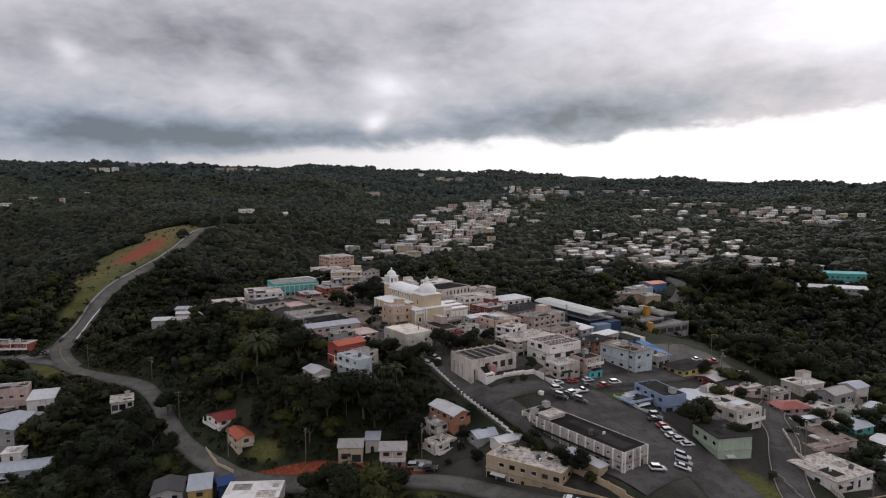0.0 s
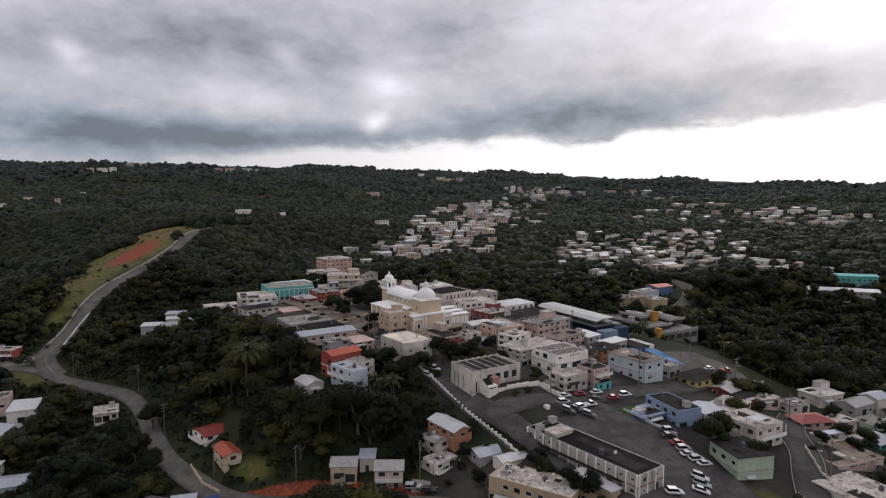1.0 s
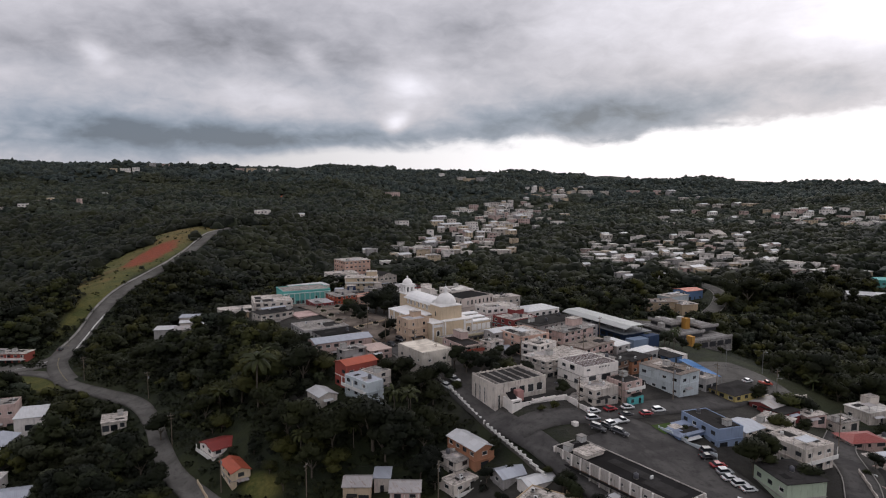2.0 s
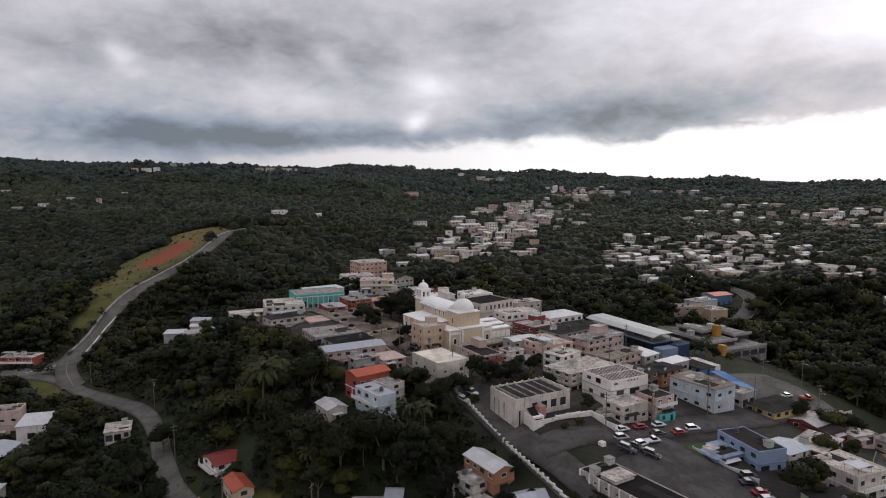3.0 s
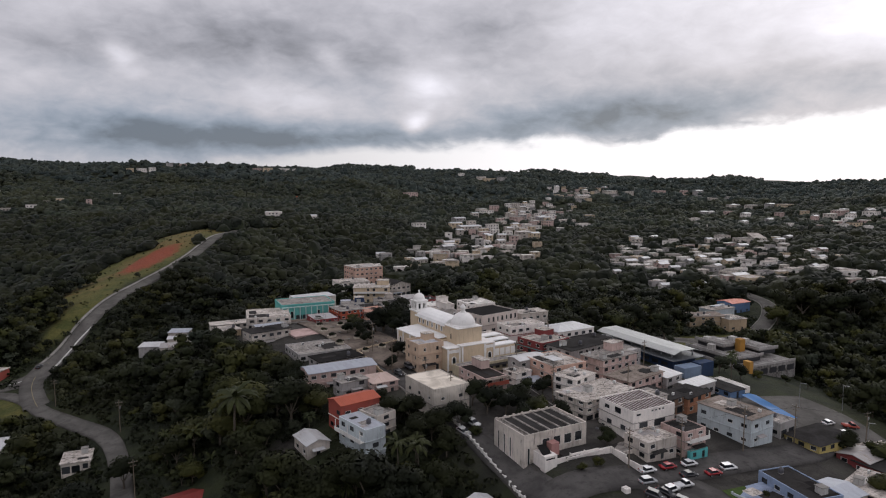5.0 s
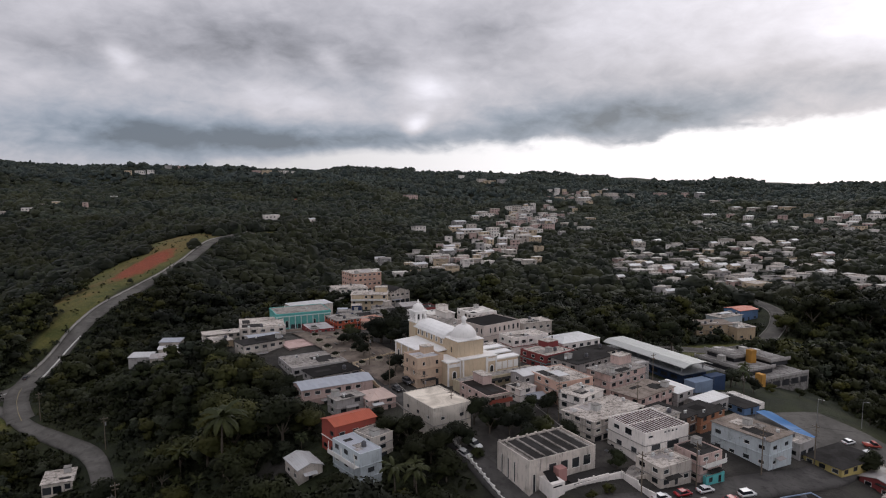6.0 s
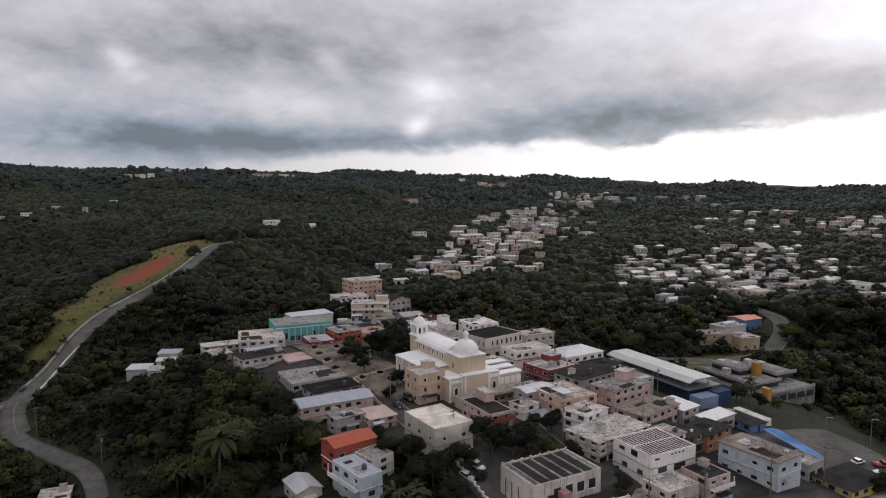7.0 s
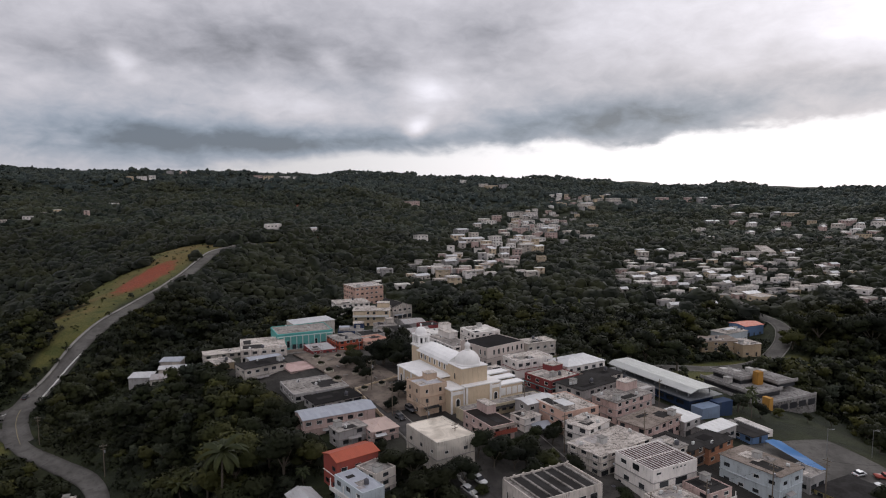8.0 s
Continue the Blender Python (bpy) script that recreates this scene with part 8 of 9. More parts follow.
far_house(172, 679, 12, WHITE, R_GREY, "two-storey white house with grey roof in the valley estate", 2, False)
far_house(116, 581, 12, WHITE_DIRTY, M_WHITE, "two-storey stained white house with white sheet roof in the valley estate", 2, True)
far_house(224, 693, 10, WHITE, R_GREY, "low white house with grey roof in the valley estate", 1, False)
far_house(218, 588, 9, WHITE_DIRTY, R_WHITE, "low stained white house with bright roof in the valley estate", 1, False)
far_house(349, 825, 12, WHITE, R_WHITE, "two-storey white house with bright roof in the valley estate", 2, False)
far_house(428, 1030, 15, PINK, R_GREY, "two-storey pale pink house with grey roof in the valley estate", 2, False)
far_house(430, 935, 12, PINK, M_WHITE, "two-storey pale pink house with white sheet roof in the valley estate", 2, True)
far_house(341, 934, 14, WHITE, M_WHITE, "two-storey white house with white sheet roof in the valley estate", 2, True)
far_house(370, 1074, 13, PINK, R_PALE, "two-storey pale pink house with stained roof in the valley estate", 2, False)
far_house(387, 1051, 16, WHITE, M_WHITE, "two-storey white house with white sheet roof in the valley estate", 2, True)
far_house(272, 939, 12, WHITE_DIRTY, R_PALE, "two-storey stained white house with stained roof in the valley estate", 2, False)
far_house(449, 976, 10, GREY, R_WHITE, "two-storey grey house with bright roof in the valley estate", 2, False)
far_house(409, 829, 12, WHITE, R_GREY, "two-storey white house with grey roof in the valley estate", 2, False)
far_house(458, 905, 14, WHITE, R_PALE, "two-storey white house with stained roof in the valley estate", 2, False)
far_house(410, 926, 16, WHITE_DIRTY, R_GREY, "two-storey stained white house with grey roof in the valley estate", 2, False)
far_house(292, 976, 13, WHITE, R_PALE, "two-storey white house with stained roof in the valley estate", 2, False)
far_house(404, 1006, 11, WHITE, R_GREY, "two-storey white house with grey roof in the valley estate", 2, False)
far_house(397, 812, 12, WHITE, R_GREY, "two-storey white house with grey roof in the valley estate", 2, False)
far_house(370, 810, 15, PINK, R_GREY, "two-storey pale pink house with grey roof in the valley estate", 2, False)
far_house(260, 879, 13, WHITE, R_GREY, "two-storey white house with grey roof in the valley estate", 2, False)
far_house(471, 931, 10, WHITE, M_WHITE, "two-storey white house with white sheet roof in the valley estate", 2, True)
far_house(261, 849, 10, WHITE_DIRTY, R_WHITE, "two-storey stained white house with bright roof in the valley estate", 2, False)
far_house(416, 855, 12, PINK, R_WHITE, "two-storey pale pink house with bright roof in the valley estate", 2, False)
far_house(503, 947, 14, GREY, M_WHITE, "two-storey grey house with white sheet roof in the valley estate", 2, True)
far_house(362, 1129, 10, WHITE, M_WHITE, "two-storey white house with white sheet roof in the valley estate", 2, True)
far_house(456, 1020, 13, CREAM, R_GREY, "two-storey cream house with grey roof in the valley estate", 2, False)
far_house(371, 931, 13, GREY, M_WHITE, "two-storey grey house with white sheet roof in the valley estate", 2, True)
far_house(348, 1120, 16, GREY, M_WHITE, "two-storey grey house with white sheet roof in the valley estate", 2, True)

distant = bpy.data.meshes.new("distant_houses")
DISTANT.to_mesh(distant)
DISTANT.free()
for mt in DISTANT_MATS:
    distant.materials.append(mt)
tagged(new("distant_houses", distant), "pale flat-roofed houses scattered over the far hillsides", "houses", kind="stuff")


# ---------------------------------------------------------------- the plaza
def planter(x, y, r):
    """A round kerbed bed with soil and clipped shrubs."""
    bm = bmesh.new()
    turned(bm, [(r, -0.4), (r, 0.5), (r - 0.25, 0.5), (r - 0.25, 0.3)], 14)
    th = part("planter", bm, plaster((0.5, 0.44, 0.36), 0.5))
    th.location = (x, y, gz(x, y) + 0.5)
    tagged(th, "round cream masonry planter on the plaza paving", "planter", "plaza planters")
    g = np.random.default_rng(int(abs(x * 7 + y)))
    V, N = clump_leaves(g, [(0.3 * r * math.cos(a), 0.3 * r * math.sin(a), 0.8) for a in (0, 2.1, 4.2)], [r * 0.55] * 3, 220, 0.3)
    link_part("shrub", leaf_mesh("shrub", V, N, LEAF), th, "low dark green shrubs")


def bench(x, y, yaw):
    bm = bmesh.new()
    box(bm, -1.0, -0.25, 0.42, 1.0, 0.25, 0.52, bevel=0.02)
    th = part("bench", bm, CONCRETE)
    th.matrix_basis = pose(x, y, gz(x, y) + 0.5, 0, 0, yaw)
    tagged(th, "pale concrete bench on the plaza", "bench", "plaza benches")
    for u in (-0.8, 0.65):
        box_part("leg", (u, -0.2, -0.3), (u + 0.15, 0.2, 0.418), CONCRETE, th)


# ---------------------------------------------------------------- cars
TYRE = plain("tyre_rubber", (0.015, 0.015, 0.015), 0.9)
RIM = plain("wheel_rim", (0.35, 0.35, 0.36), 0.4, 0.6)
CAR_GLASS = plain("car_glass", (0.015, 0.017, 0.02), 0.1)
LAMP_RED = plain("tail_lamp", (0.25, 0.02, 0.02), 0.3)
LAMP_CLEAR = plain("head_lamp", (0.6, 0.6, 0.6), 0.2)
CARS = {}


def car_body(kind):
    """Side outlines (length, height): lower body and cabin."""
    if kind == "pickup":
        return [(-2.5, 0.45), (-2.5, 1.0), (-0.3, 1.02), (1.2, 1.05), (2.35, 0.95), (2.5, 0.6), (2.5, 0.42)], [(-0.35, 1.0), (-0.2, 1.68), (0.75, 1.7), (1.35, 1.04)]
    if kind == "suv":
        return [(-2.2, 0.45), (-2.25, 0.8), (-2.1, 1.08), (1.0, 1.08), (2.1, 0.98), (2.25, 0.65), (2.2, 0.42)], [(-2.1, 1.06), (-1.9, 1.68), (0.3, 1.72), (1.05, 1.06)]
    return [(-2.15, 0.42), (-2.2, 0.72), (-2.05, 0.95), (1.1, 0.95), (2.05, 0.82), (2.2, 0.55), (2.15, 0.36)], [(-1.7, 0.93), (-1.1, 1.4), (0.3, 1.42), (1.15, 0.93)]


def prism(bm, outline, half, top_in=0.0):
    lo_z, hi_z = min(p[1] for p in outline), max(p[1] for p in outline)
    sides = []
    for s in (-1, 1):
        sides.append([bm.verts.new((px, s * (half - top_in * (pz - lo_z) / max(hi_z - lo_z, 0.01)), pz)) for px, pz in outline])
    k = len(outline)
    bm.faces.new(sides[0])
    bm.faces.new(sides[1][::-1])
    for i in range(k):
        j = (i + 1) % k
        bm.faces.new((sides[0][j], sides[0][i], sides[1][i], sides[1][j]))
    bmesh.ops.recalc_face_normals(bm, faces=bm.faces)


def make_car(kind, colour, label):
    key = (kind, colour)
    body, cabin = car_body(kind)
    mat, n, b = surface("car_paint", 0.3)
    b.inputs["Base Color"].default_value = (*colour, 1)
    b.inputs["Coat Weight"].default_value = 0.5
    bm = bmesh.new()
    prism(bm, body, 0.88, 0.05)
    bmesh.ops.bevel(bm, geom=[e for e in bm.edges], offset=0.06, segments=2, affect="EDGES")
    th = part("car", bm, mat, None, "", None, True)
    tagged(th, label, "car", "parked cars")
    bm = bmesh.new()
    prism(bm, cabin, 0.8, 0.14)
    glass = part("glasshouse", bm, CAR_GLASS, th, "dark car windows")
    top = max(p[1] for p in cabin)
    xs = [p[0] for p in cabin if p[1] > top - 0.1]
    box_part("roof", (min(xs) - 0.05, -0.68, top - 0.03), (max(xs) + 0.05, 0.68, top + 0.04), mat, th, "", 0.03)
    bm = bmesh.new()
    turned(bm, [(0.3, -0.1), (0.33, -0.06), (0.33, 0.06), (0.3, 0.1)], 14)
    wm = bpy.data.meshes.new("wheel")
    bm.to_mesh(wm)
    bm.free()
    wm.materials.append(TYRE)
    bm = bmesh.new()
    turned(bm, [(0.2, -0.115), (0.2, 0.115)], 10)
    rm = bpy.data.meshes.new("rim")
    bm.to_mesh(rm)
    bm.free()
    rm.materials.append(RIM)
    for px in (-1.35, 1.35):
        for py in (-0.82, 0.82):
            o = link_part("wheel", wm, th, "", pose(px, py, 0.33, 90))
            link_part("rim", rm, o)
    for s in (-0.6, 0.6):
        box_part("headlight", (body[-2][0] - 0.06, s - 0.18, 0.62), (body[-2][0] + 0.02, s + 0.18, 0.76), LAMP_CLEAR, th)
        box_part("tail_light", (-2.27 if kind != "pickup" else -2.52, s - 0.16, 0.7), (-2.15 if kind != "pickup" else -2.44, s + 0.16, 0.88), LAMP_RED, th)
    th.matrix_basis = pose(0, -3000, -500)
    return th


def park(kind, colour, spots, label):
    """Cars of one make: the first is built, the others copied."""
    first = make_car(kind, colour, label)
    for i, (x, y, yaw) in enumerate(spots):
        c, s = math.cos(radians(yaw)), math.sin(radians(yaw))
        lift = 0.36
        f, r_ = gz(x + c * 1.3, y + s * 1.3), gz(x - c * 1.3, y - s * 1.3)
        lf, rt = gz(x - s * 0.8, y + c * 0.8), gz(x + s * 0.8, y - c * 0.8)
        m_ = pose(x, y, (f + r_) / 2 + lift, 0, 0, yaw) @ pose(0, 0, 0, math.degrees(math.atan2(lf - rt, 1.6)), -math.degrees(math.atan2(f - r_, 2.6)), 0)
        if i == 0:
            first.matrix_basis = m_
        else:
            copy_thing(first, m_)


park("sedan", (0.62, 0.62, 0.62), [(37.2, 207.6, 32), (48.3, 213.6, 30), (65.2, 180.6, 20), (68.2, 176.8, 20), (61.5, 161.8, -20), (-5.0, 223.0, -50), (99.5, 252.0, 30), (31.0, 150.5, -35), (300, 560, 20), (150, 470, 60)], "white saloon car parked on asphalt")
park("suv", (0.66, 0.66, 0.65), [(57.6, 214.2, 26), (66.8, 178.6, 20), (64.0, 168.8, -24), (-2.6, 226.4, -52), (54.0, 158.5, 10), (101.5, 246.5, 30), (40.5, 200.2, 40), (157, 494, 30), (212, 560, 10)], "white sport utility car parked on asphalt")
park("sedan", (0.02, 0.02, 0.022), [(46.6, 208.2, 28), (63.0, 189.5, 16), (39.0, 198.4, -40), (-26.5, 262.0, -52), (-20.4, 251.6, -52), (-3.5, 173.6, -14), (-205.5, 346.5, 100)], "black saloon car parked on asphalt")
park("suv", (0.05, 0.05, 0.055), [(36.2, 196.2, -30), (42.0, 195.4, -30), (64.2, 192.4, 16), (-24.0, 268.0, -52), (92.0, 243.4, 30)], "dark sport utility car parked beside the kerb")
park("sedan", (0.3, 0.015, 0.02), [(42.6, 210.7, 30), (64.4, 186.0, 18), (53.0, 210.8, 28), (160, 482, 30)], "dark red saloon car parked on asphalt")
park("suv", (0.33, 0.34, 0.35), [(36.0, 202.2, 30), (63.0, 165.2, -22), (65.0, 183.2, 18), (88.6, 240.8, 30), (-7.5, 175.5, -14), (226, 575, 0)], "silver grey car parked on asphalt")
park("pickup", (0.32, 0.05, 0.03), [(106.0, 252.5, 10)], "red pickup truck parked in the car park")
park("pickup", (0.6, 0.6, 0.6), [(95.0, 246.0, 20), (44.0, 203.2, 30)], "white pickup truck parked on asphalt")


# ---------------------------------------------------------------- poles and street furniture
POLE = []


def utility_pole(x, y, h, yaw, arm=True):
    if not POLE:
        bm = bmesh.new()
        turned(bm, [(0.17, -1.0), (0.16, 0.0), (0.1, 10.0)], 10)
        me = bpy.data.meshes.new("utility_pole")
        bm.to_mesh(me)
        bm.free()
        me.materials.append(plain("pole_timber", (0.16, 0.13, 0.1), 0.9))
        POLE.append(me)
        for c in ((-1.1, -0.06, 9.2, 1.1, 0.06, 9.36), (-0.8, -0.06, 8.3, 0.8, 0.06, 8.44)):
            bm = bmesh.new()
            box(bm, *c)
            m2 = bpy.data.meshes.new("crossarm")
            bm.to_mesh(m2)
            bm.free()
            m2.materials.append(plain("pole_timber", (0.16, 0.13, 0.1), 0.9))
            POLE.append(m2)
        bm = bmesh.new()
        turned(bm, [(0.05, 0), (0.07, 0.1), (0.05, 0.2)], 8)
        m3 = bpy.data.meshes.new("insulator")
        bm.to_mesh(m3)
        bm.free()
        m3.materials.append(plain("glazed_grey", (0.3, 0.3, 0.3), 0.3))
        POLE.append(m3)
        bm = bmesh.new()
        turned(bm, [(0.2, 7.2), (0.24, 7.25), (0.24, 8.0), (0.2, 8.05)], 10, 0.36, 0)
        m4 = bpy.data.meshes.new("transformer")
        bm.to_mesh(m4)
        bm.free()
        m4.materials.append(STEEL)
        POLE.append(m4)
    ob = new("utility_pole", POLE[0])
    z = gz(x, y)
    ob.matrix_basis = pose(x, y, z, 0, 0, yaw) @ Matrix.Diagonal((1, 1, h / 10, 1))
    tagged(ob, "weathered timber utility pole beside the street", "utility pole", "utility poles")
    for k in (1, 2):
        link_part("crossarm", POLE[k], ob)
    for u in (-1.0, -0.35, 0.35, 1.0):
        link_part("insulator", POLE[3], ob, "", pose(u, 0, 9.36))
    if arm:
        link_part("transformer", POLE[4], ob)
    return (x, y, z + h * 0.93)


def cable(a, b, k=0.5):
    """A sagging wire between two pole heads."""
    cu = bpy.data.curves.new("power_cable", "CURVE")
    cu.dimensions, cu.bevel_depth, cu.bevel_resolution = "3D", 0.025, 0
    sp = cu.splines.new("POLY")
    sp.points.add(10)
    for i in range(11):
        t = i / 10
        sp.points[i].co = (a[0] + (b[0] - a[0]) * t, a[1] + (b[1] - a[1]) * t, a[2] + (b[2] - a[2]) * t - k * 4 * t * (1 - t), 1)
    cu.materials.append(TYRE)
    tagged(new("power_cable", cu), "thin black power cable slung between poles", "cable", "power cables")


heads = [utility_pole(x, y, h, yaw, t) for x, y, h, yaw, t in (
    (-38.5, 283.0, 11, 40, True), (-29.0, 264.0, 11, 40, False), (-16.8, 246.0, 11, 40, True), (-9.0, 237.5, 10, 40, False))]
heads2 = [utility_pole(x, y, h, yaw, t) for x, y, h, yaw, t in (
    (33.2, 208.2, 10, -55, False), (47.0, 215.4, 11, -55, True), (65.6, 226.0, 12, -55, True), (83.0, 236.5, 11, -55, False), (107, 246, 9, 20, True))]
heads3 = [utility_pole(x, y, h, yaw, t) for x, y, h, yaw, t in (
    (-165, 298, 11, 20, False), (-122, 268, 11, 30, True), (-93, 224, 11, 40, False), (-66, 194, 11, 60, True), (-40, 184, 11, 80, False), (-6, 178.5, 11, 75, True))]
heads4 = [utility_pole(x, y, h, yaw, t) for x, y, h, yaw, t in (
    (104.0, 203.0, 12, 60, True), (101.0, 176.0, 11, 90, False), (103.0, 150.0, 11, 90, True))]
heads5 = [utility_pole(x, y, h, yaw, t) for x, y, h, yaw, t in (
    (42.0, 251.0, 12, 40, False), (19.5, 243.0, 11, 40, True), (10.5, 268.0, 11, 40, False), (24.0, 306.0, 11, 40, True), (54.0, 282.0, 12, 40, False))]
for hs in (heads, heads2, heads3, heads4):
    for a, b in zip(hs, hs[1:]):
        cable(a, b)
for x, y in ((96, 262), (112, 268), (104, 240), (-50, 322), (-40, 336)):
    bm = bmesh.new()
    turned(bm, [(0.1, -0.5), (0.09, 0.0), (0.06, 8.0)], 8)
    lamp = part("street_lamp", bm, STEEL)
    lamp.location = (x, y, gz(x, y) + 0.3)
    tagged(lamp, "slim grey street lamp post on paving", "street lamp", "street lamps")
    box_part("arm", (0.0, -0.04, 7.8), (1.5, 0.04, 7.9), STEEL, lamp)
    box_part("lamp_head", (1.2, -0.12, 7.68), (1.8, 0.12, 7.79), plain("lamp_cover", (0.4, 0.4, 0.4), 0.4), lamp)


# ---------------------------------------------------------------- trees
trng = np.random.default_rng(11)


def leaf_cards(g, p, d, size, shade):
    """One three-cornered leaf spray at each place p, facing d; shade: the way each one is lit from."""
    k = len(p)
    a = np.cross(d, g.normal(size=(k, 3)))
    a /= np.linalg.norm(a, axis=1)[:, None]
    b = np.cross(d, a)
    s = size * g.uniform(0.65, 1.3, (k, 1))
    V = np.stack([p - a * s * 0.8 - b * s * 0.5, p + a * s * 0.8 - b * s * 0.45, p + b * s * 0.95], 1).reshape(-1, 3)
    return V, np.repeat(shade, 3, axis=0)


def clump_leaves(g, centres, radii, count, size, up=0.35):
    """Leaf sprays on the skin of several lobes. Returns corners and normals."""
    per = g.multinomial(count, [q ** 2 / sum(k ** 2 for k in radii) for q in radii])
    V, N = [], []
    for c, r, k in zip(centres, radii, per):
        n = g.normal(size=(k, 3))
        n[:, 2] = np.abs(n[:, 2]) * 0.9 + n[:, 2] * 0.35
        n /= np.linalg.norm(n, axis=1)[:, None]
        p = np.array(c) + n * (r * g.uniform(0.62, 1.1, (k, 1))) * np.array([1, 1, 0.8])
        d = n + g.normal(size=(k, 3)) * 0.5
        d[:, 2] += up
        d /= np.linalg.norm(d, axis=1)[:, None]
        v, m_ = leaf_cards(g, p, d, size, n * 0.8 + d * 0.25 + np.array([0, 0, 0.2]))
        V.append(v)
        N.append(m_)
    return np.concatenate(V), np.concatenate(N)


def ball_template(rings, seg, lowest):
    """Triangles of a unit ball from its top down to a lowest height."""
    zs = np.cos(np.linspace(0.0, math.acos(lowest), rings + 1))
    grid = [[(math.sqrt(max(0.0, 1 - z * z)) * math.cos(2 * math.pi * (i + 0.5 * j) / seg), math.sqrt(max(0.0, 1 - z * z)) * math.sin(2 * math.pi * (i + 0.5 * j) / seg), z) for i in range(seg)] for j, z in enumerate(zs)]
    tri = [t for j in range(rings) for i in range(seg) for t in ((grid[j][i], grid[j + 1][i], grid[j + 1][(i + 1) % seg]), (grid[j][i], grid[j + 1][(i + 1) % seg], grid[j][(i + 1) % seg])) if not (j == 0 and t[0] == t[2]) and len({tuple(np.round(q, 6)) for q in t}) == 3]
    return np.array(tri).reshape(-1, 3)


BALL = ball_template(3, 6, -0.75)
DOME = ball_template(4, 8, -0.2)


def inner_crowns(centres, radii, template, wave=0.2):
    """Lumpy solid bodies under the leaf sprays, so that crowns are closed. radii: one row of three a crown."""
    c, r = np.asarray(centres, float), np.asarray(radii, float)
    u = template[None, :, :]
    lump = 1.0 + wave * np.sin(u[:, :, 0] * 4.3 + c[:, None, 0] * 1.7) * np.sin(u[:, :, 1] * 4.1 + c[:, None, 1] * 1.3) + wave * 0.6 * np.sin(u[:, :, 2] * 6.0 + c[:, None, 0])
    V = c[:, None, :] + u * r[:, None, :] * lump[:, :, None]
    N = np.broadcast_to(u * np.array([0.9, 0.9, 0.9]) + np.array([0, 0, 0.35]), V.shape)
    return V.reshape(-1, 3), N.reshape(-1, 3).copy()


def leaf_mesh(name, V, N, mat, sides=3):
    me = bpy.data.meshes.new(name)
    k = len(V) // sides
    me.vertices.add(len(V))
    me.vertices.foreach_set("co", V.astype(np.float32).ravel())
    me.loops.add(len(V))
    me.loops.foreach_set("vertex_index", np.arange(len(V), dtype=np.int32))
    me.polygons.add(k)
    me.polygons.foreach_set("loop_start", (np.arange(k) * sides).astype(np.int32))
    me.polygons.foreach_set("loop_total", np.full(k, sides, np.int32))
    me.materials.append(mat)
    me.update(calc_edges=True)
    if N is not None:
        N = N / np.linalg.norm(N, axis=1)[:, None]
        me.normals_split_custom_set_from_vertices(N.astype(np.float32))
    return me


def limb(bm, a, b, r0, r1, seg=6):
    a, b = Vector(a), Vector(b)
    d = (b - a).normalized()
    s = d.orthogonal().normalized()
    t = d.cross(s)
    l0 = [bm.verts.new(a + (s * math.cos(2 * math.pi * i / seg) + t * math.sin(2 * math.pi * i / seg)) * r0) for i in range(seg)]
    l1 = [bm.verts.new(b + (s * math.cos(2 * math.pi * i / seg) + t * math.sin(2 * math.pi * i / seg)) * r1) for i in range(seg)]
    for i in range(seg):
        bm.faces.new((l0[i], l0[(i + 1) % seg], l1[(i + 1) % seg], l1[i]))
    bm.faces.new(l1)


def lobes(rg, R, H, z0, k):
    """Centres and radii of the crown's lobes, so that outlines differ."""
    c, r = [(rg.uniform(-0.1, 0.1) * R, rg.uniform(-0.1, 0.1) * R, z0 + H * 0.6)], [R * 0.62]
    for i in range(k):
        a = 2 * math.pi * (i + rg.uniform(-0.3, 0.3)) / k
        q = rg.uniform(0.4, 0.72) * R
        c.append((q * math.cos(a), q * math.sin(a), z0 + H * rg.uniform(0.15, 0.78)))
        r.append(R * rg.uniform(0.32, 0.52))
    return c, r


def broadleaf(seed, R, H, trunk, mat, count, size, label):
    rg = np.random.default_rng(seed)
    c, r = lobes(rg, R, H, trunk * 0.75, 7)
    bm = bmesh.new()
    limb(bm, (0, 0, -1.5), (0.1, 0.05, trunk), 0.32, 0.22, 8)
    for k in range(1, 6):
        limb(bm, (0.1, 0.05, trunk * (0.72 + 0.05 * k)), c[k], 0.14, 0.05)
    th = part("tree", bm, BARK)
    th.name = "tree"
    V, N = clump_leaves(rg, c, r, count * 2, size * 0.78)
    V2, N2 = inner_crowns(c, [(q * 0.72, q * 0.72, q * 0.6) for q in r], BALL)
    V, N = np.concatenate([V, V2]), np.concatenate([N, N2])
    link_part("crown", leaf_mesh("crown", V, N, mat), th)
    return tagged(th, label, "tree", "hillside trees")


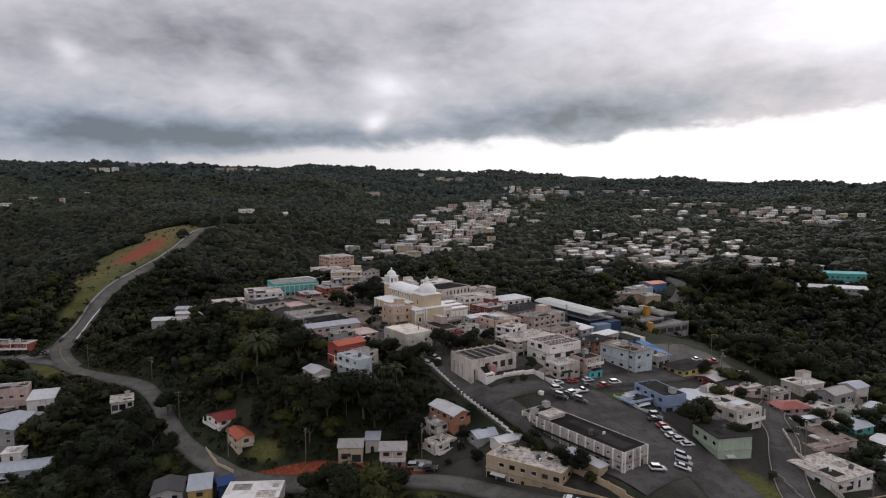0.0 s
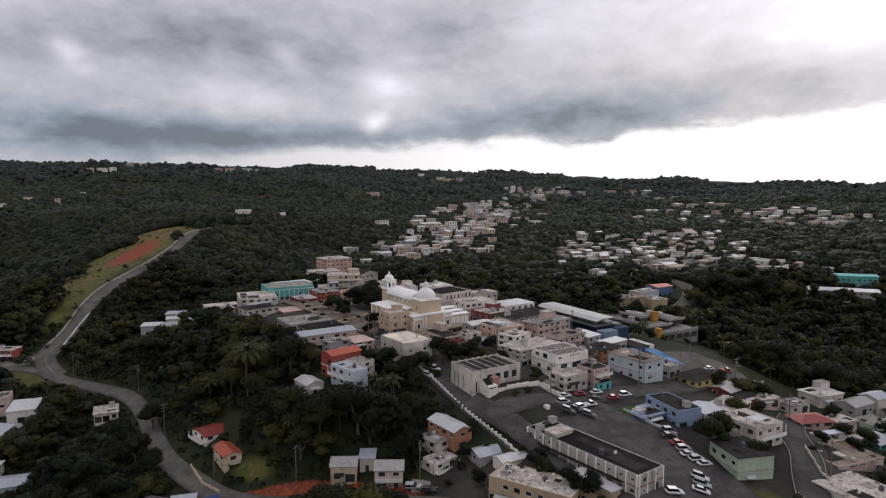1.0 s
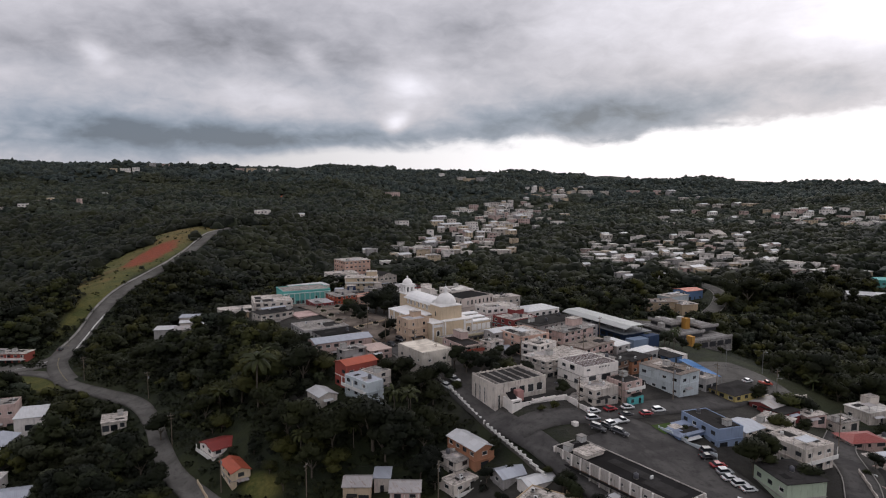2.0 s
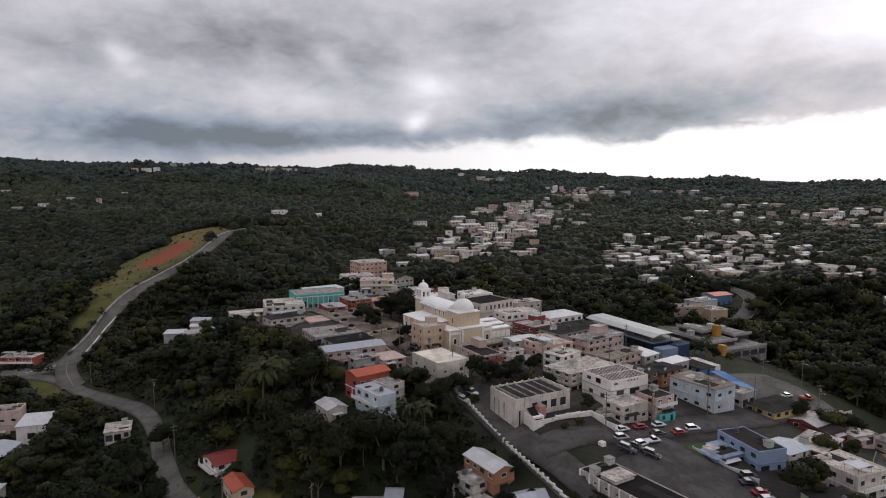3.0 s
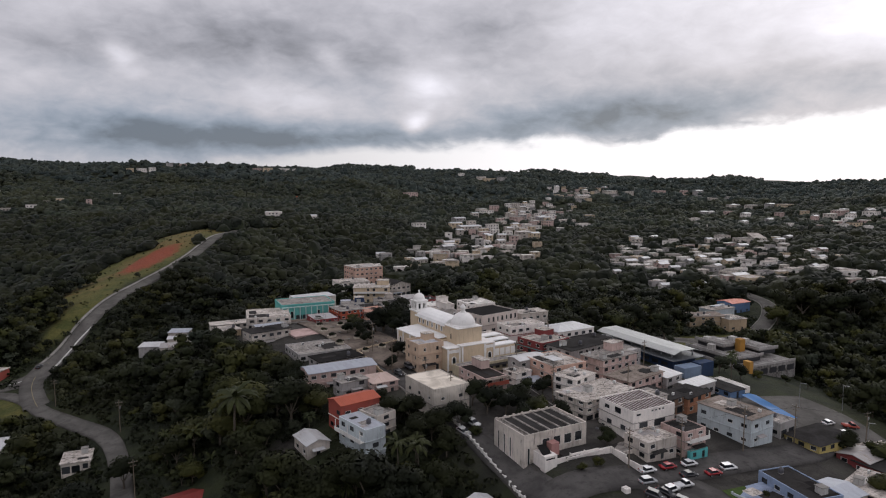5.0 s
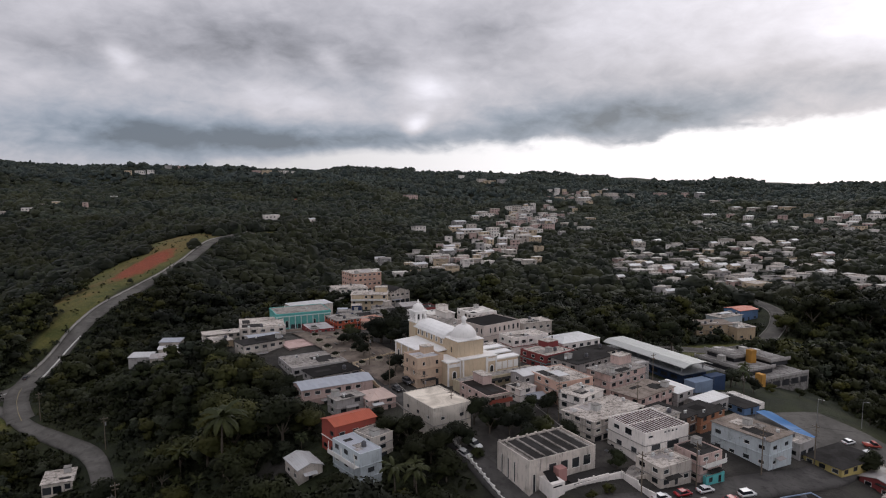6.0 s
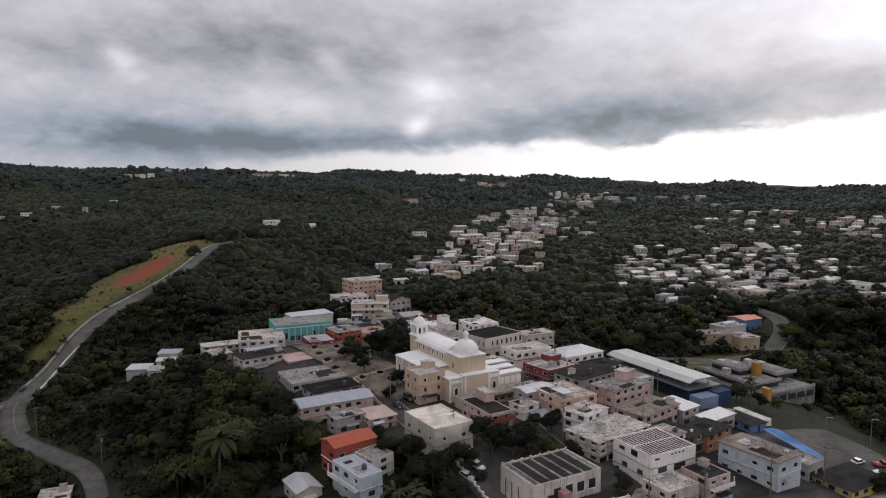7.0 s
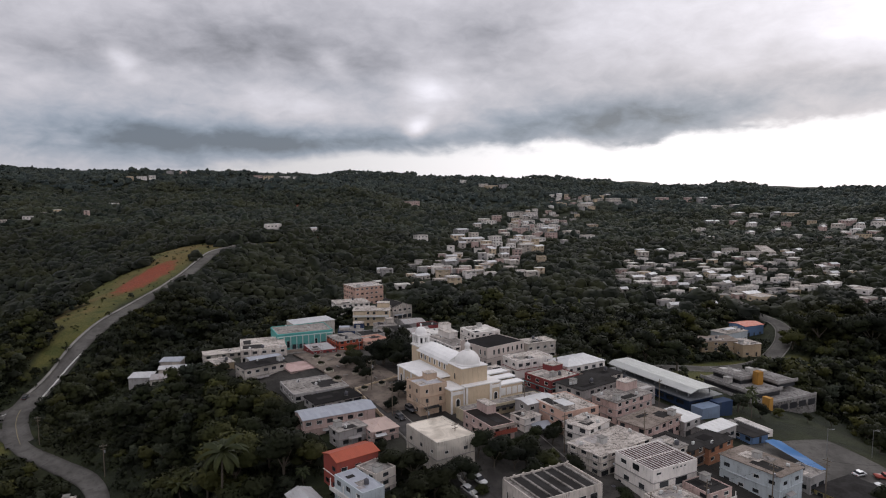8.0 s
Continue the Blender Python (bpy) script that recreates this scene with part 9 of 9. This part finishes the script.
def frond_quads(rg, top, k, length, droop, width, lift):
    V = []
    for i in range(k):
        a = 2 * math.pi * i / k + rg.uniform(-0.2, 0.2)
        el = rg.uniform(-0.2, 1.0) * lift
        d = np.array([math.cos(a), math.sin(a), 0])
        side = np.array([-math.sin(a), math.cos(a), 0])
        p, step = np.array(top, float), length / 6
        prev, pw = p, width * 0.35
        for j in range(6):
            e = el - droop * (j / 5) ** 1.4
            p = prev + (d * math.cos(e) + np.array([0, 0, math.sin(e)])) * step
            w = width * (1 - ((j + 1) / 6 - 0.45) ** 2 * 2.6) if j < 5 else width * 0.12
            s0, s1 = side * pw, side * w
            dz0, dz1 = np.array([0, 0, -pw * 0.5]), np.array([0, 0, -w * 0.5])
            V += [prev, prev + s0 + dz0, p + s1 + dz1, p, prev - s0 + dz0, prev, p, p - s1 + dz1]
            prev, pw = p, w
    V = np.array(V)
    return V, np.arange(len(V)).reshape(-1, 4)


def palm(seed, h, label):
    rg = np.random.default_rng(seed)
    bm = bmesh.new()
    pts = [(0.25 * math.sin(i * 0.5), 0.3 * (i / 6) ** 2, -1 + (h + 1) * i / 6) for i in range(7)]
    for i in range(6):
        limb(bm, pts[i], pts[i + 1], 0.2 - 0.015 * i, 0.185 - 0.015 * i, 7)
    th = part("palm_tree", bm, BARK)
    V, F = frond_quads(rg, pts[-1], 20, 3.6, 1.5, 0.42, 1.1)
    link_part("fronds", leaf_mesh("fronds", V, None, FROND, 4), th, "arching green palm fronds")
    return tagged(th, label, "palm tree", "palms")


def banana(seed, label):
    rg = np.random.default_rng(seed)
    bm = bmesh.new()
    limb(bm, (0, 0, -1), (0, 0, 2.2), 0.16, 0.12)
    th = part("banana_plant", bm, plain("green_stem", (0.12, 0.14, 0.06), 0.7))
    V, F = frond_quads(rg, (0, 0, 2.1), 9, 2.6, 1.0, 0.5, 1.3)
    link_part("leaves", leaf_mesh("leaves", V, None, FROND, 4), th, "long broad green leaves")
    return tagged(th, label, "banana plant", "banana plants")


# where trees may stand
TOWN_EDGE = [(-116, 345), (-100, 312), (-86, 296), (-68, 274), (-54, 248), (-42, 240), (-26, 240), (-4, 228), (2, 214), (14, 196), (28, 176), (8, 180), (-12, 172), (-4, 160), (30, 130), (104, 118),
             (122, 150), (112, 200), (124, 214), (160, 224), (168, 240), (134, 250), (128, 264), (120, 278), (124, 296), (134, 322), (120, 346), (96, 340), (60, 334), (26, 334), (14, 350), (0, 376), (-40, 400), (-60, 425), (-100, 392)]


def inside(poly, x, y):
    hit = np.zeros(len(x), bool)
    for (x0, y0), (x1, y1) in zip(poly, poly[1:] + poly[:1]):
        if y0 == y1:
            continue
        c = ((y0 > y) != (y1 > y)) & (x < (x1 - x0) * (y - y0) / (y1 - y0) + x0)
        hit ^= c
    return hit


def clear_of_roads(x, y, gap):
    ok = np.ones(len(x), bool)
    for line, half in ROADS:
        for a, b in zip(line, line[1:]):
            near = (np.abs(x - a[0]) < 40) & (np.abs(y - a[1]) < 40) & ok
            if not near.any():
                continue
            i = np.nonzero(near)[0]
            d = b - a
            t = np.clip(((x[i] - a[0]) * d[0] + (y[i] - a[1]) * d[1]) / max(d @ d, 1e-6), 0, 1)
            ok[i[np.hypot(x[i] - a[0] - d[0] * t, y[i] - a[1] - d[1] * t) < half + gap]] = False
    return ok


def clear_of_houses(x, y, gap):
    ok = np.ones(len(x), bool)
    for hx, hy, w, d, yaw in HOUSES:
        c, s = math.cos(radians(yaw)), math.sin(radians(yaw))
        u, v = (x - hx) * c + (y - hy) * s, -(x - hx) * s + (y - hy) * c
        ok &= ~((u > -gap * 2.2) & (u < w + gap) & (v > -gap * 2.8) & (v < d + gap))
    return ok


def clear_of_patches(x, y):
    ok = np.ones(len(x), bool)
    for cx, cy, rx, ry, turn in GRASSY + BARE:
        c, s = math.cos(radians(turn)), math.sin(radians(turn))
        u, v = ((x - cx) * c + (y - cy) * s) / rx, (-(x - cx) * s + (y - cy) * c) / ry
        ok &= u * u + v * v > 0.9
    return ok


def scatter(x0, x1, y0, y1, step):
    gx, gy = np.meshgrid(np.arange(x0, x1, step), np.arange(y0, y1, step))
    x = gx.ravel() + trng.uniform(-0.48, 0.48, gx.size) * step
    y = gy.ravel() + trng.uniform(-0.48, 0.48, gx.size) * step
    return x, y


def in_wedge(x, y, wide=0.92):
    return np.abs(x) < (y + 10) * wide


def lumps(x, y):
    """Groups of tall and of low trees, so that the canopy is uneven."""
    w = np.sin(x / 11.3 + 1.9 * np.sin(y / 17.0)) * np.sin(y / 9.1 + 1.6 * np.sin(x / 14.0)) + 0.5 * np.sin(x / 31.0 + y / 23.0)
    return np.clip(0.98 + 0.3 * w, 0.6, 1.5) * trng.uniform(0.75, 1.3, len(x))


def wood_near():
    x, y = scatter(-450, 400, 105, 475, 6.5)
    ok = in_wedge(x, y) & ~inside(TOWN_EDGE, x, y)
    x, y = x[ok], y[ok]
    ok = clear_of_roads(x, y, 4.2) & clear_of_patches(x, y)
    x, y = x[ok], y[ok]
    ok = clear_of_houses(x, y, 2.2)
    return x[ok], y[ok]


KINDS = [broadleaf(21, 5.0, 7.4, 2.6, LEAF, 1000, 0.46, "dense dark green broadleaf tree on the slope"),
         broadleaf(22, 4.1, 9.0, 3.0, LEAF, 950, 0.45, "tall dark green broadleaf tree in the wood"),
         broadleaf(23, 5.4, 6.2, 2.4, LEAF_OLIVE, 950, 0.46, "spreading olive green tree on the slope"),
         broadleaf(24, 3.6, 6.0, 2.6, LEAF_GREY, 700, 0.36, "pale grey-green tree on the slope"),
         broadleaf(25, 2.8, 4.0, 1.3, LEAF_OLIVE, 500, 0.36, "small bushy yellow-green tree")]
PALMS = [palm(31, 8.5, "tall palm with arching fronds on the slope"), palm(32, 6.0, "short palm with arching fronds on the slope")]
BANANA = banana(41, "banana plant with broad leaves on the slope")
first_used = set()


def stand(ob, x, y, s, yaw):
    m_ = pose(x, y, gz(x, y) - 0.2, 0, 0, yaw) @ Matrix.Scale(s, 4)
    if ob.name not in first_used:
        first_used.add(ob.name)
        ob.matrix_basis = m_
    else:
        o = copy_thing(ob, pose(x, y, gz(x, y) - 0.2, 0, 0, yaw))
        o.scale = (s, s, s)


def plant():
    x, y = wood_near()
    # lower growth beside roads and houses
    low = np.where(clear_of_roads(x, y, 15.0), 1.0, 0.66) * np.where(clear_of_roads(x, y, 8.5), 1.0, 0.6) * np.where(clear_of_houses(x, y, 4.0), 1.0, 0.72)
    low *= lumps(x, y)
    low *= np.where(((x + 138) / 26) ** 2 + ((y - 322) / 20) ** 2 < 1, 0.22, 1.0)
    low *= np.where(((x + 118) / 14) ** 2 + ((y - 240) / 14) ** 2 < 1, 0.45, 1.0)
    # single trees: the slope below the town and the wood beside the ravine
    zone = ((x > -120) & (x < 10) & (y > 160) & (y < 262)) | ((x > 96) & (x < 175) & (y > 238) & (y < 300))
    i = np.nonzero(zone)[0]
    trng.shuffle(i)
    single = i[:280]
    for k in single:
        r = trng.random()
        if r < 0.06:
            ob = PALMS[int(trng.random() * 2)]
        elif r < 0.2:
            ob = BANANA
        else:
            ob = KINDS[int(trng.choice(5, p=[0.34, 0.24, 0.2, 0.1, 0.12]))]
        stand(ob, float(x[k]), float(y[k]), float(trng.uniform(0.75, 1.25) * low[k]), float(trng.uniform(0, 360)))
    rest = np.ones(len(x), bool)
    rest[single] = False
    x, y = x[rest], y[rest]
    low = low[rest]
    z = ground(x, y)
    # the joined wood: each tree has its own lobes, in five seeds
    for name, mat, lo, hi, label in (("wood", LEAF, 0.0, 0.62, "dense dark green woodland on the slopes"), ("olive_wood", LEAF_OLIVE, 0.62, 0.86, "olive green trees mixed into the wood"), ("pale_wood", LEAF_GREY, 0.86, 1.0, "pale grey-green trees mixed into the wood")):
        pick = np.where((x > 88) & (x < 190) & (y > 238) & (y < 330), 0.35 + 0.5 * trng.random(len(x)), trng.random(len(x))) if name == "wood" else pick
        sel = (pick >= lo) & (pick < hi)
        VS, NS = [], []
        for px, py, pz, q in zip(x[sel], y[sel], z[sel], low[sel]):
            R = trng.uniform(3.4, 5.4) * (0.3 + 0.7 * q)
            H = trng.uniform(5.5, 10.0) * q
            far = math.hypot(px, py - 40)
            cnt = int((700 if far < 240 else 320 if far < 330 else 230) * min(1.7, 0.15 + 0.85 * q))
            c, r = lobes(trng, R, H, trng.uniform(0.6, 2.8) * q, 5)
            V, N = clump_leaves(trng, c, r, cnt, (0.42 if far < 240 else 0.62 if far < 330 else 0.75) * (0.6 + 0.4 * q))
            V2, N2 = inner_crowns(c, [(k * 0.74, k * 0.74, k * 0.62) for k in r], BALL)
            VS += [V + np.array([px, py, pz]), V2 + np.array([px, py, pz])]
            NS += [N, N2]
        V = np.concatenate(VS)
        tagged(new(name, leaf_mesh(name, V, np.concatenate(NS), mat)), label, "woodland", kind="stuff")
    # undergrowth that closes the floor of the wood
    ux, uy = scatter(-330, 300, 105, 430, 3.6)
    ok = in_wedge(ux, uy) & ~inside(TOWN_EDGE, ux, uy)
    ux, uy = ux[ok], uy[ok]
    ok = clear_of_roads(ux, uy, 1.0) & clear_of_houses(ux, uy, 0.8) & clear_of_patches(ux, uy)
    ux, uy = ux[ok], uy[ok]
    uz = ground(ux, uy)
    VS, NS = [], []
    for px, py, pz in zip(ux, uy, uz):
        V, N = clump_leaves(trng, [(0, 0, 0.5)], [trng.uniform(1.1, 2.3)], 24, 0.62)
        VS.append(V + np.array([px, py, pz]))
        NS.append(N)
    V = np.concatenate(VS)
    tagged(new("undergrowth", leaf_mesh("undergrowth", V, np.concatenate(NS), LEAF)), "tangled green undergrowth on the hillsides", "undergrowth", kind="stuff")


def scrub():
    """Low tufts and bushes dotted over the open grass of the spur."""
    VS, NS = [], []
    for cx, cy, rx, ry, turn in GRASSY:
        if cx > -180:
            continue
        co, si = math.cos(radians(turn)), math.sin(radians(turn))
        for _ in range(int(rx * ry * 0.035)):
            a, q = trng.uniform(0, 2 * math.pi), math.sqrt(trng.uniform(0.0, 1.15))
            u, v = rx * q * math.cos(a), ry * q * math.sin(a)
            px, py = cx + u * co - v * si, cy + u * si + v * co
            if not clear_of_roads(np.array([px]), np.array([py]), 3.0)[0]:
                continue
            if any((((px - bx) * math.cos(radians(bt)) + (py - by) * math.sin(radians(bt))) / brx) ** 2 + (((py - by) * math.cos(radians(bt)) - (px - bx) * math.sin(radians(bt))) / bry) ** 2 < 1.1 for bx, by, brx, bry, bt in BARE):
                continue
            r = float(trng.choice([0.35, 0.6, 1.4], p=[0.6, 0.28, 0.12]))
            V, N = clump_leaves(trng, [(0, 0, 0.2)], [r], int(26 * r) + 8, 0.4)
            VS.append(V + np.array([px, py, gz(px, py)]))
            NS.append(N)
    tagged(new("scrub", leaf_mesh("scrub", np.concatenate(VS), np.concatenate(NS), LEAF_OLIVE)), "low olive tufts and bushes on the grassy spur", "scrub", kind="stuff")


def far_wood(name, y0, y1, step, cnt, size, scale, mat, label):
    x, y = scatter(-y1 * 0.95, y1 * 0.95, y0, y1, step)
    ok = in_wedge(x, y, 0.86)
    x, y = x[ok], y[ok]
    ok = clear_of_roads(x, y, 3.0) & clear_of_houses(x, y, 1.0) & clear_of_patches(x, y)
    # clearings and thin pasture
    ok &= np.sin(x / 47 + 2.2 * np.sin(y / 90)) * np.sin(y / 61 + 1.7 * np.sin(x / 77)) < 0.97
    x, y = x[ok], y[ok]
    z = np.concatenate([ground(a, b) for a, b in zip(np.array_split(x, 20), np.array_split(y, 20))])
    k = len(x)
    q = lumps(x, y) * np.where(clear_of_houses(x, y, 5.0), 1.0, 0.6)
    R = trng.uniform(4.4, 7.2, k) * scale * (0.25 + 0.75 * q)
    H = trng.uniform(4.0, 7.0, k) * scale * np.where(trng.random(k) > 0.95, 1.35, 1.0) * q
    n = trng.normal(size=(k, cnt, 3))
    n[:, :, 2] = np.abs(n[:, :, 2])
    n /= np.linalg.norm(n, axis=2)[:, :, None]
    # lumpy crowns
    lump = 0.82 + 0.24 * np.sin(n[:, :, 0] * 5 + x[:, None]) * np.sin(n[:, :, 1] * 5 + y[:, None])
    p = n * (trng.uniform(0.7, 1.05, (k, cnt)) * lump)[:, :, None]
    p = p * np.stack([R, R, H * 0.75], 1)[:, None, :] + np.stack([x, y, z + H * 0.25], 1)[:, None, :]
    d = n + trng.normal(size=n.shape) * 0.35
    d /= np.linalg.norm(d, axis=2)[:, :, None]
    s = np.repeat(R / 4.2, cnt)[:, None] * size
    V, N = leaf_cards(trng, p.reshape(-1, 3), d.reshape(-1, 3), s, (n * 0.85 + d * 0.08 + np.array([0, 0, 0.45])).reshape(-1, 3))
    V2, N2 = inner_crowns(np.stack([x, y, z + H * 0.2], 1), np.stack([R * 0.84, R * 0.84, H * 0.72], 1), DOME, 0.22)
    V, N = np.concatenate([V, V2]), np.concatenate([N, N2])
    tagged(new(name, leaf_mesh(name, V, N, mat)), label, "woodland", kind="stuff")


plant()
scrub()
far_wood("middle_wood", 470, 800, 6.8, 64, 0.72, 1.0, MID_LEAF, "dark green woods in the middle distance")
far_wood("far_wood", 800, 1400, 9.5, 26, 1.1, 1.1, FAR_LEAF_HAZED, "dark green wooded hills far off")
far_wood("rim_wood", 1400, 2500, 15.0, 14, 1.6, 1.3, RIM_LEAF_HAZED, "wooded ridge on the skyline")
for px, py, pr in ((-52, 292, 1.6), (-47, 299, 1.4), (-57, 301, 1.8), (-62, 309, 1.5), (-53, 311, 1.7), (-66, 318, 1.5), (-58, 320, 1.4), (-36, 288, 1.4), (-41, 283, 1.2)):
    planter(px, py, pr)
for px, py, pa in ((-50, 296, 36), (-55, 306, 126), (-60, 315, 36), (-45, 303, 126), (-64, 322, 36), (-39, 294, 126)):
    bench(px, py, pa)
# trees in the town: the plaza, the church yard and gardens
for tx, ty, s, k in ((-30, 169.3, 1.15, 1), (-24.5, 167.6, 1.25, 0), (-18, 166, 1.3, 2), (-13, 164.6, 1.05, 0), (-35, 169.6, 1.0, 0), (-8, 162, 0.7, 4), (-24, 161, 1.2, 1), (-16, 159, 1.2, 2), (-33, 162, 1.1, 0), (-27, 154, 1.2, 0),
                     (8, 192, 0.5, 0), (12, 184.5, 0.5, 4), (6, 183, 0.5, 0), (21, 180.5, 0.5, 4), (25, 176, 0.5, 0), (1.5, 175, 0.4, 4), (9.5, 173, 0.4, 0), (-8, 190, 0.7, 0), (-7, 183, 0.6, 1), (8.5, 177, 0.4, 4), (-11, 187, 0.8, 0), (20, 171.5, 0.45, 0), (27, 171, 0.4, 4), (31, 166, 0.4, 0), (-10, 179.5, 0.5, 4),
                     (-100, 231, 1.1, 0), (-104, 218, 1.2, 0), (-96, 209, 1.1, 1), (-88, 201, 0.9, 0), (-84, 192, 0.9, 2), (-92, 190, 1.1, 0), (-103, 199, 1.2, 0), (-98, 182, 1.2, 1), (-86, 180, 0.9, 0), (-112, 208, 1.2, 3),
                     (-12, 222, 0.9, 0), (-19, 227, 0.9, 1), (-24, 229, 0.8, 0), (-3, 238, 0.9, 0), (1, 233, 0.8, 1), (-6, 226, 0.8, 0), (9, 234, 0.8, 0), (14, 231, 0.7, 2), (20, 229, 0.6, 0),
                     (-84, 286, 0.9, 0), (-78, 281, 1.0, 1), (-73, 276, 0.9, 0), (-69, 270, 1.0, 2), (-64, 264, 0.9, 0), (-60, 258, 0.9, 0), (-57, 251, 0.8, 1), (-92, 292, 1.0, 0), (-88, 300, 0.7, 4), (-98, 302, 0.9, 0), (-53, 244, 0.8, 0), (-46, 238, 0.8, 0),
                     (-39, 313, 0.85, 0), (-35, 318, 0.95, 0), (-46, 300, 0.7, 0), (-42, 292, 0.6, 0), (-50, 312, 0.75, 2), (-30, 312, 1.0, 1), (-44, 306, 0.6, 0), (-27, 306, 0.9, 0), (-33, 307, 0.8, 0), (-52, 306, 0.55, 0), (-40, 326, 0.7, 0), (-30, 268, 0.5, 0), (-55, 330, 0.5, 2), (-36, 330, 0.6, 0),
                     (6, 232, 0.7, 0), (2, 236, 0.6, 4), (10, 226, 0.6, 0), (-2, 222, 0.6, 4), (26, 207, 0.5, 4), (22, 204, 0.45, 4), (30, 218, 0.5, 0), (73, 185, 1.1, 0), (77, 189, 1.0, 1), (83.5, 180, 0.8, 0), (62, 204, 0.45, 4), (104, 232, 0.9, 2), (96, 236, 0.7, 0), (104, 190, 0.4, 4), (110, 196, 0.5, 0), (122, 206, 0.7, 0), (99, 212, 0.6, 1), (92, 212, 0.7, 2),
                     (84, 296, 0.9, 3), (90, 292, 0.6, 0), (99, 300, 0.4, 2), (110, 302, 0.4, 0), (120, 306, 0.5, 0), (88, 302, 0.7, 3), (60, 198, 0.4, 4), (86, 164, 0.4, 3), (120, 196, 0.6, 0), (126, 184, 0.6, 0), (130, 206, 0.7, 0), (128, 222, 0.7, 1), (110, 232, 0.8, 0),
                     (44, 326, 0.8, 0), (-20, 354, 0.7, 0), (-50, 398, 0.7, 0), (-48, 376, 0.6, 0), (-90, 352, 0.6, 2), (16, 238, 0.6, 4), (4, 240, 0.6, 0), (9, 236, 0.7, 0), (12, 246, 0.6, 1), (8, 243, 0.5, 0), (17, 248, 0.6, 0), (-13, 221, 0.8, 0), (-17, 217, 0.9, 1), (-9, 215, 0.8, 0), (-10, 226, 0.6, 0), (-16, 222, 0.7, 0), (-22, 230, 0.5, 0), (18, 254, 0.5, 0)):
    stand(KINDS[k], tx, ty, s, (tx * 37) % 360)
for tx, ty, q in ((164, 430, 1.7), (173, 425, 2.0), (186, 421, 1.8), (197, 419, 2.1), (209, 430, 1.9), (180, 434, 1.9), (158, 420, 1.3), (220, 424, 1.8), (60, 356, 1.5), (70, 366, 1.6), (82, 360, 1.4), (48, 352, 1.3)):
    stand(KINDS[(tx + ty) % 3], tx, ty, q, (tx * 29) % 360)
for tx, ty, q in ((-42, 310.5, 0.9), (-39.5, 313.7, 1.1), (-35.7, 314, 1.2), (-35.8, 325.4, 1.3), (-32, 320, 1.2), (-29, 278, 0.7)):
    stand(KINDS[0], tx, ty, q, (tx * 41) % 360)
for v in (6, 11, 15, 20, 25, 29):
    stand(KINDS[4 - 4 * (v % 2)], 44.1 - 0.588 * v - 4.2 + (v % 3) * 0.5, 154 + 0.809 * v - 3.2, 0.5 + 0.06 * (v % 4), v * 31)
for tx, ty, s in ((-20, 207, 1.1), (-16, 212, 0.8), (86, 290, 0.9), (-44, 196, 1.0), (-62, 222, 0.9), (-30, 198, 0.8), (92, 306, 0.8)):
    stand(PALMS[0], tx, ty, s, (tx * 53) % 360)
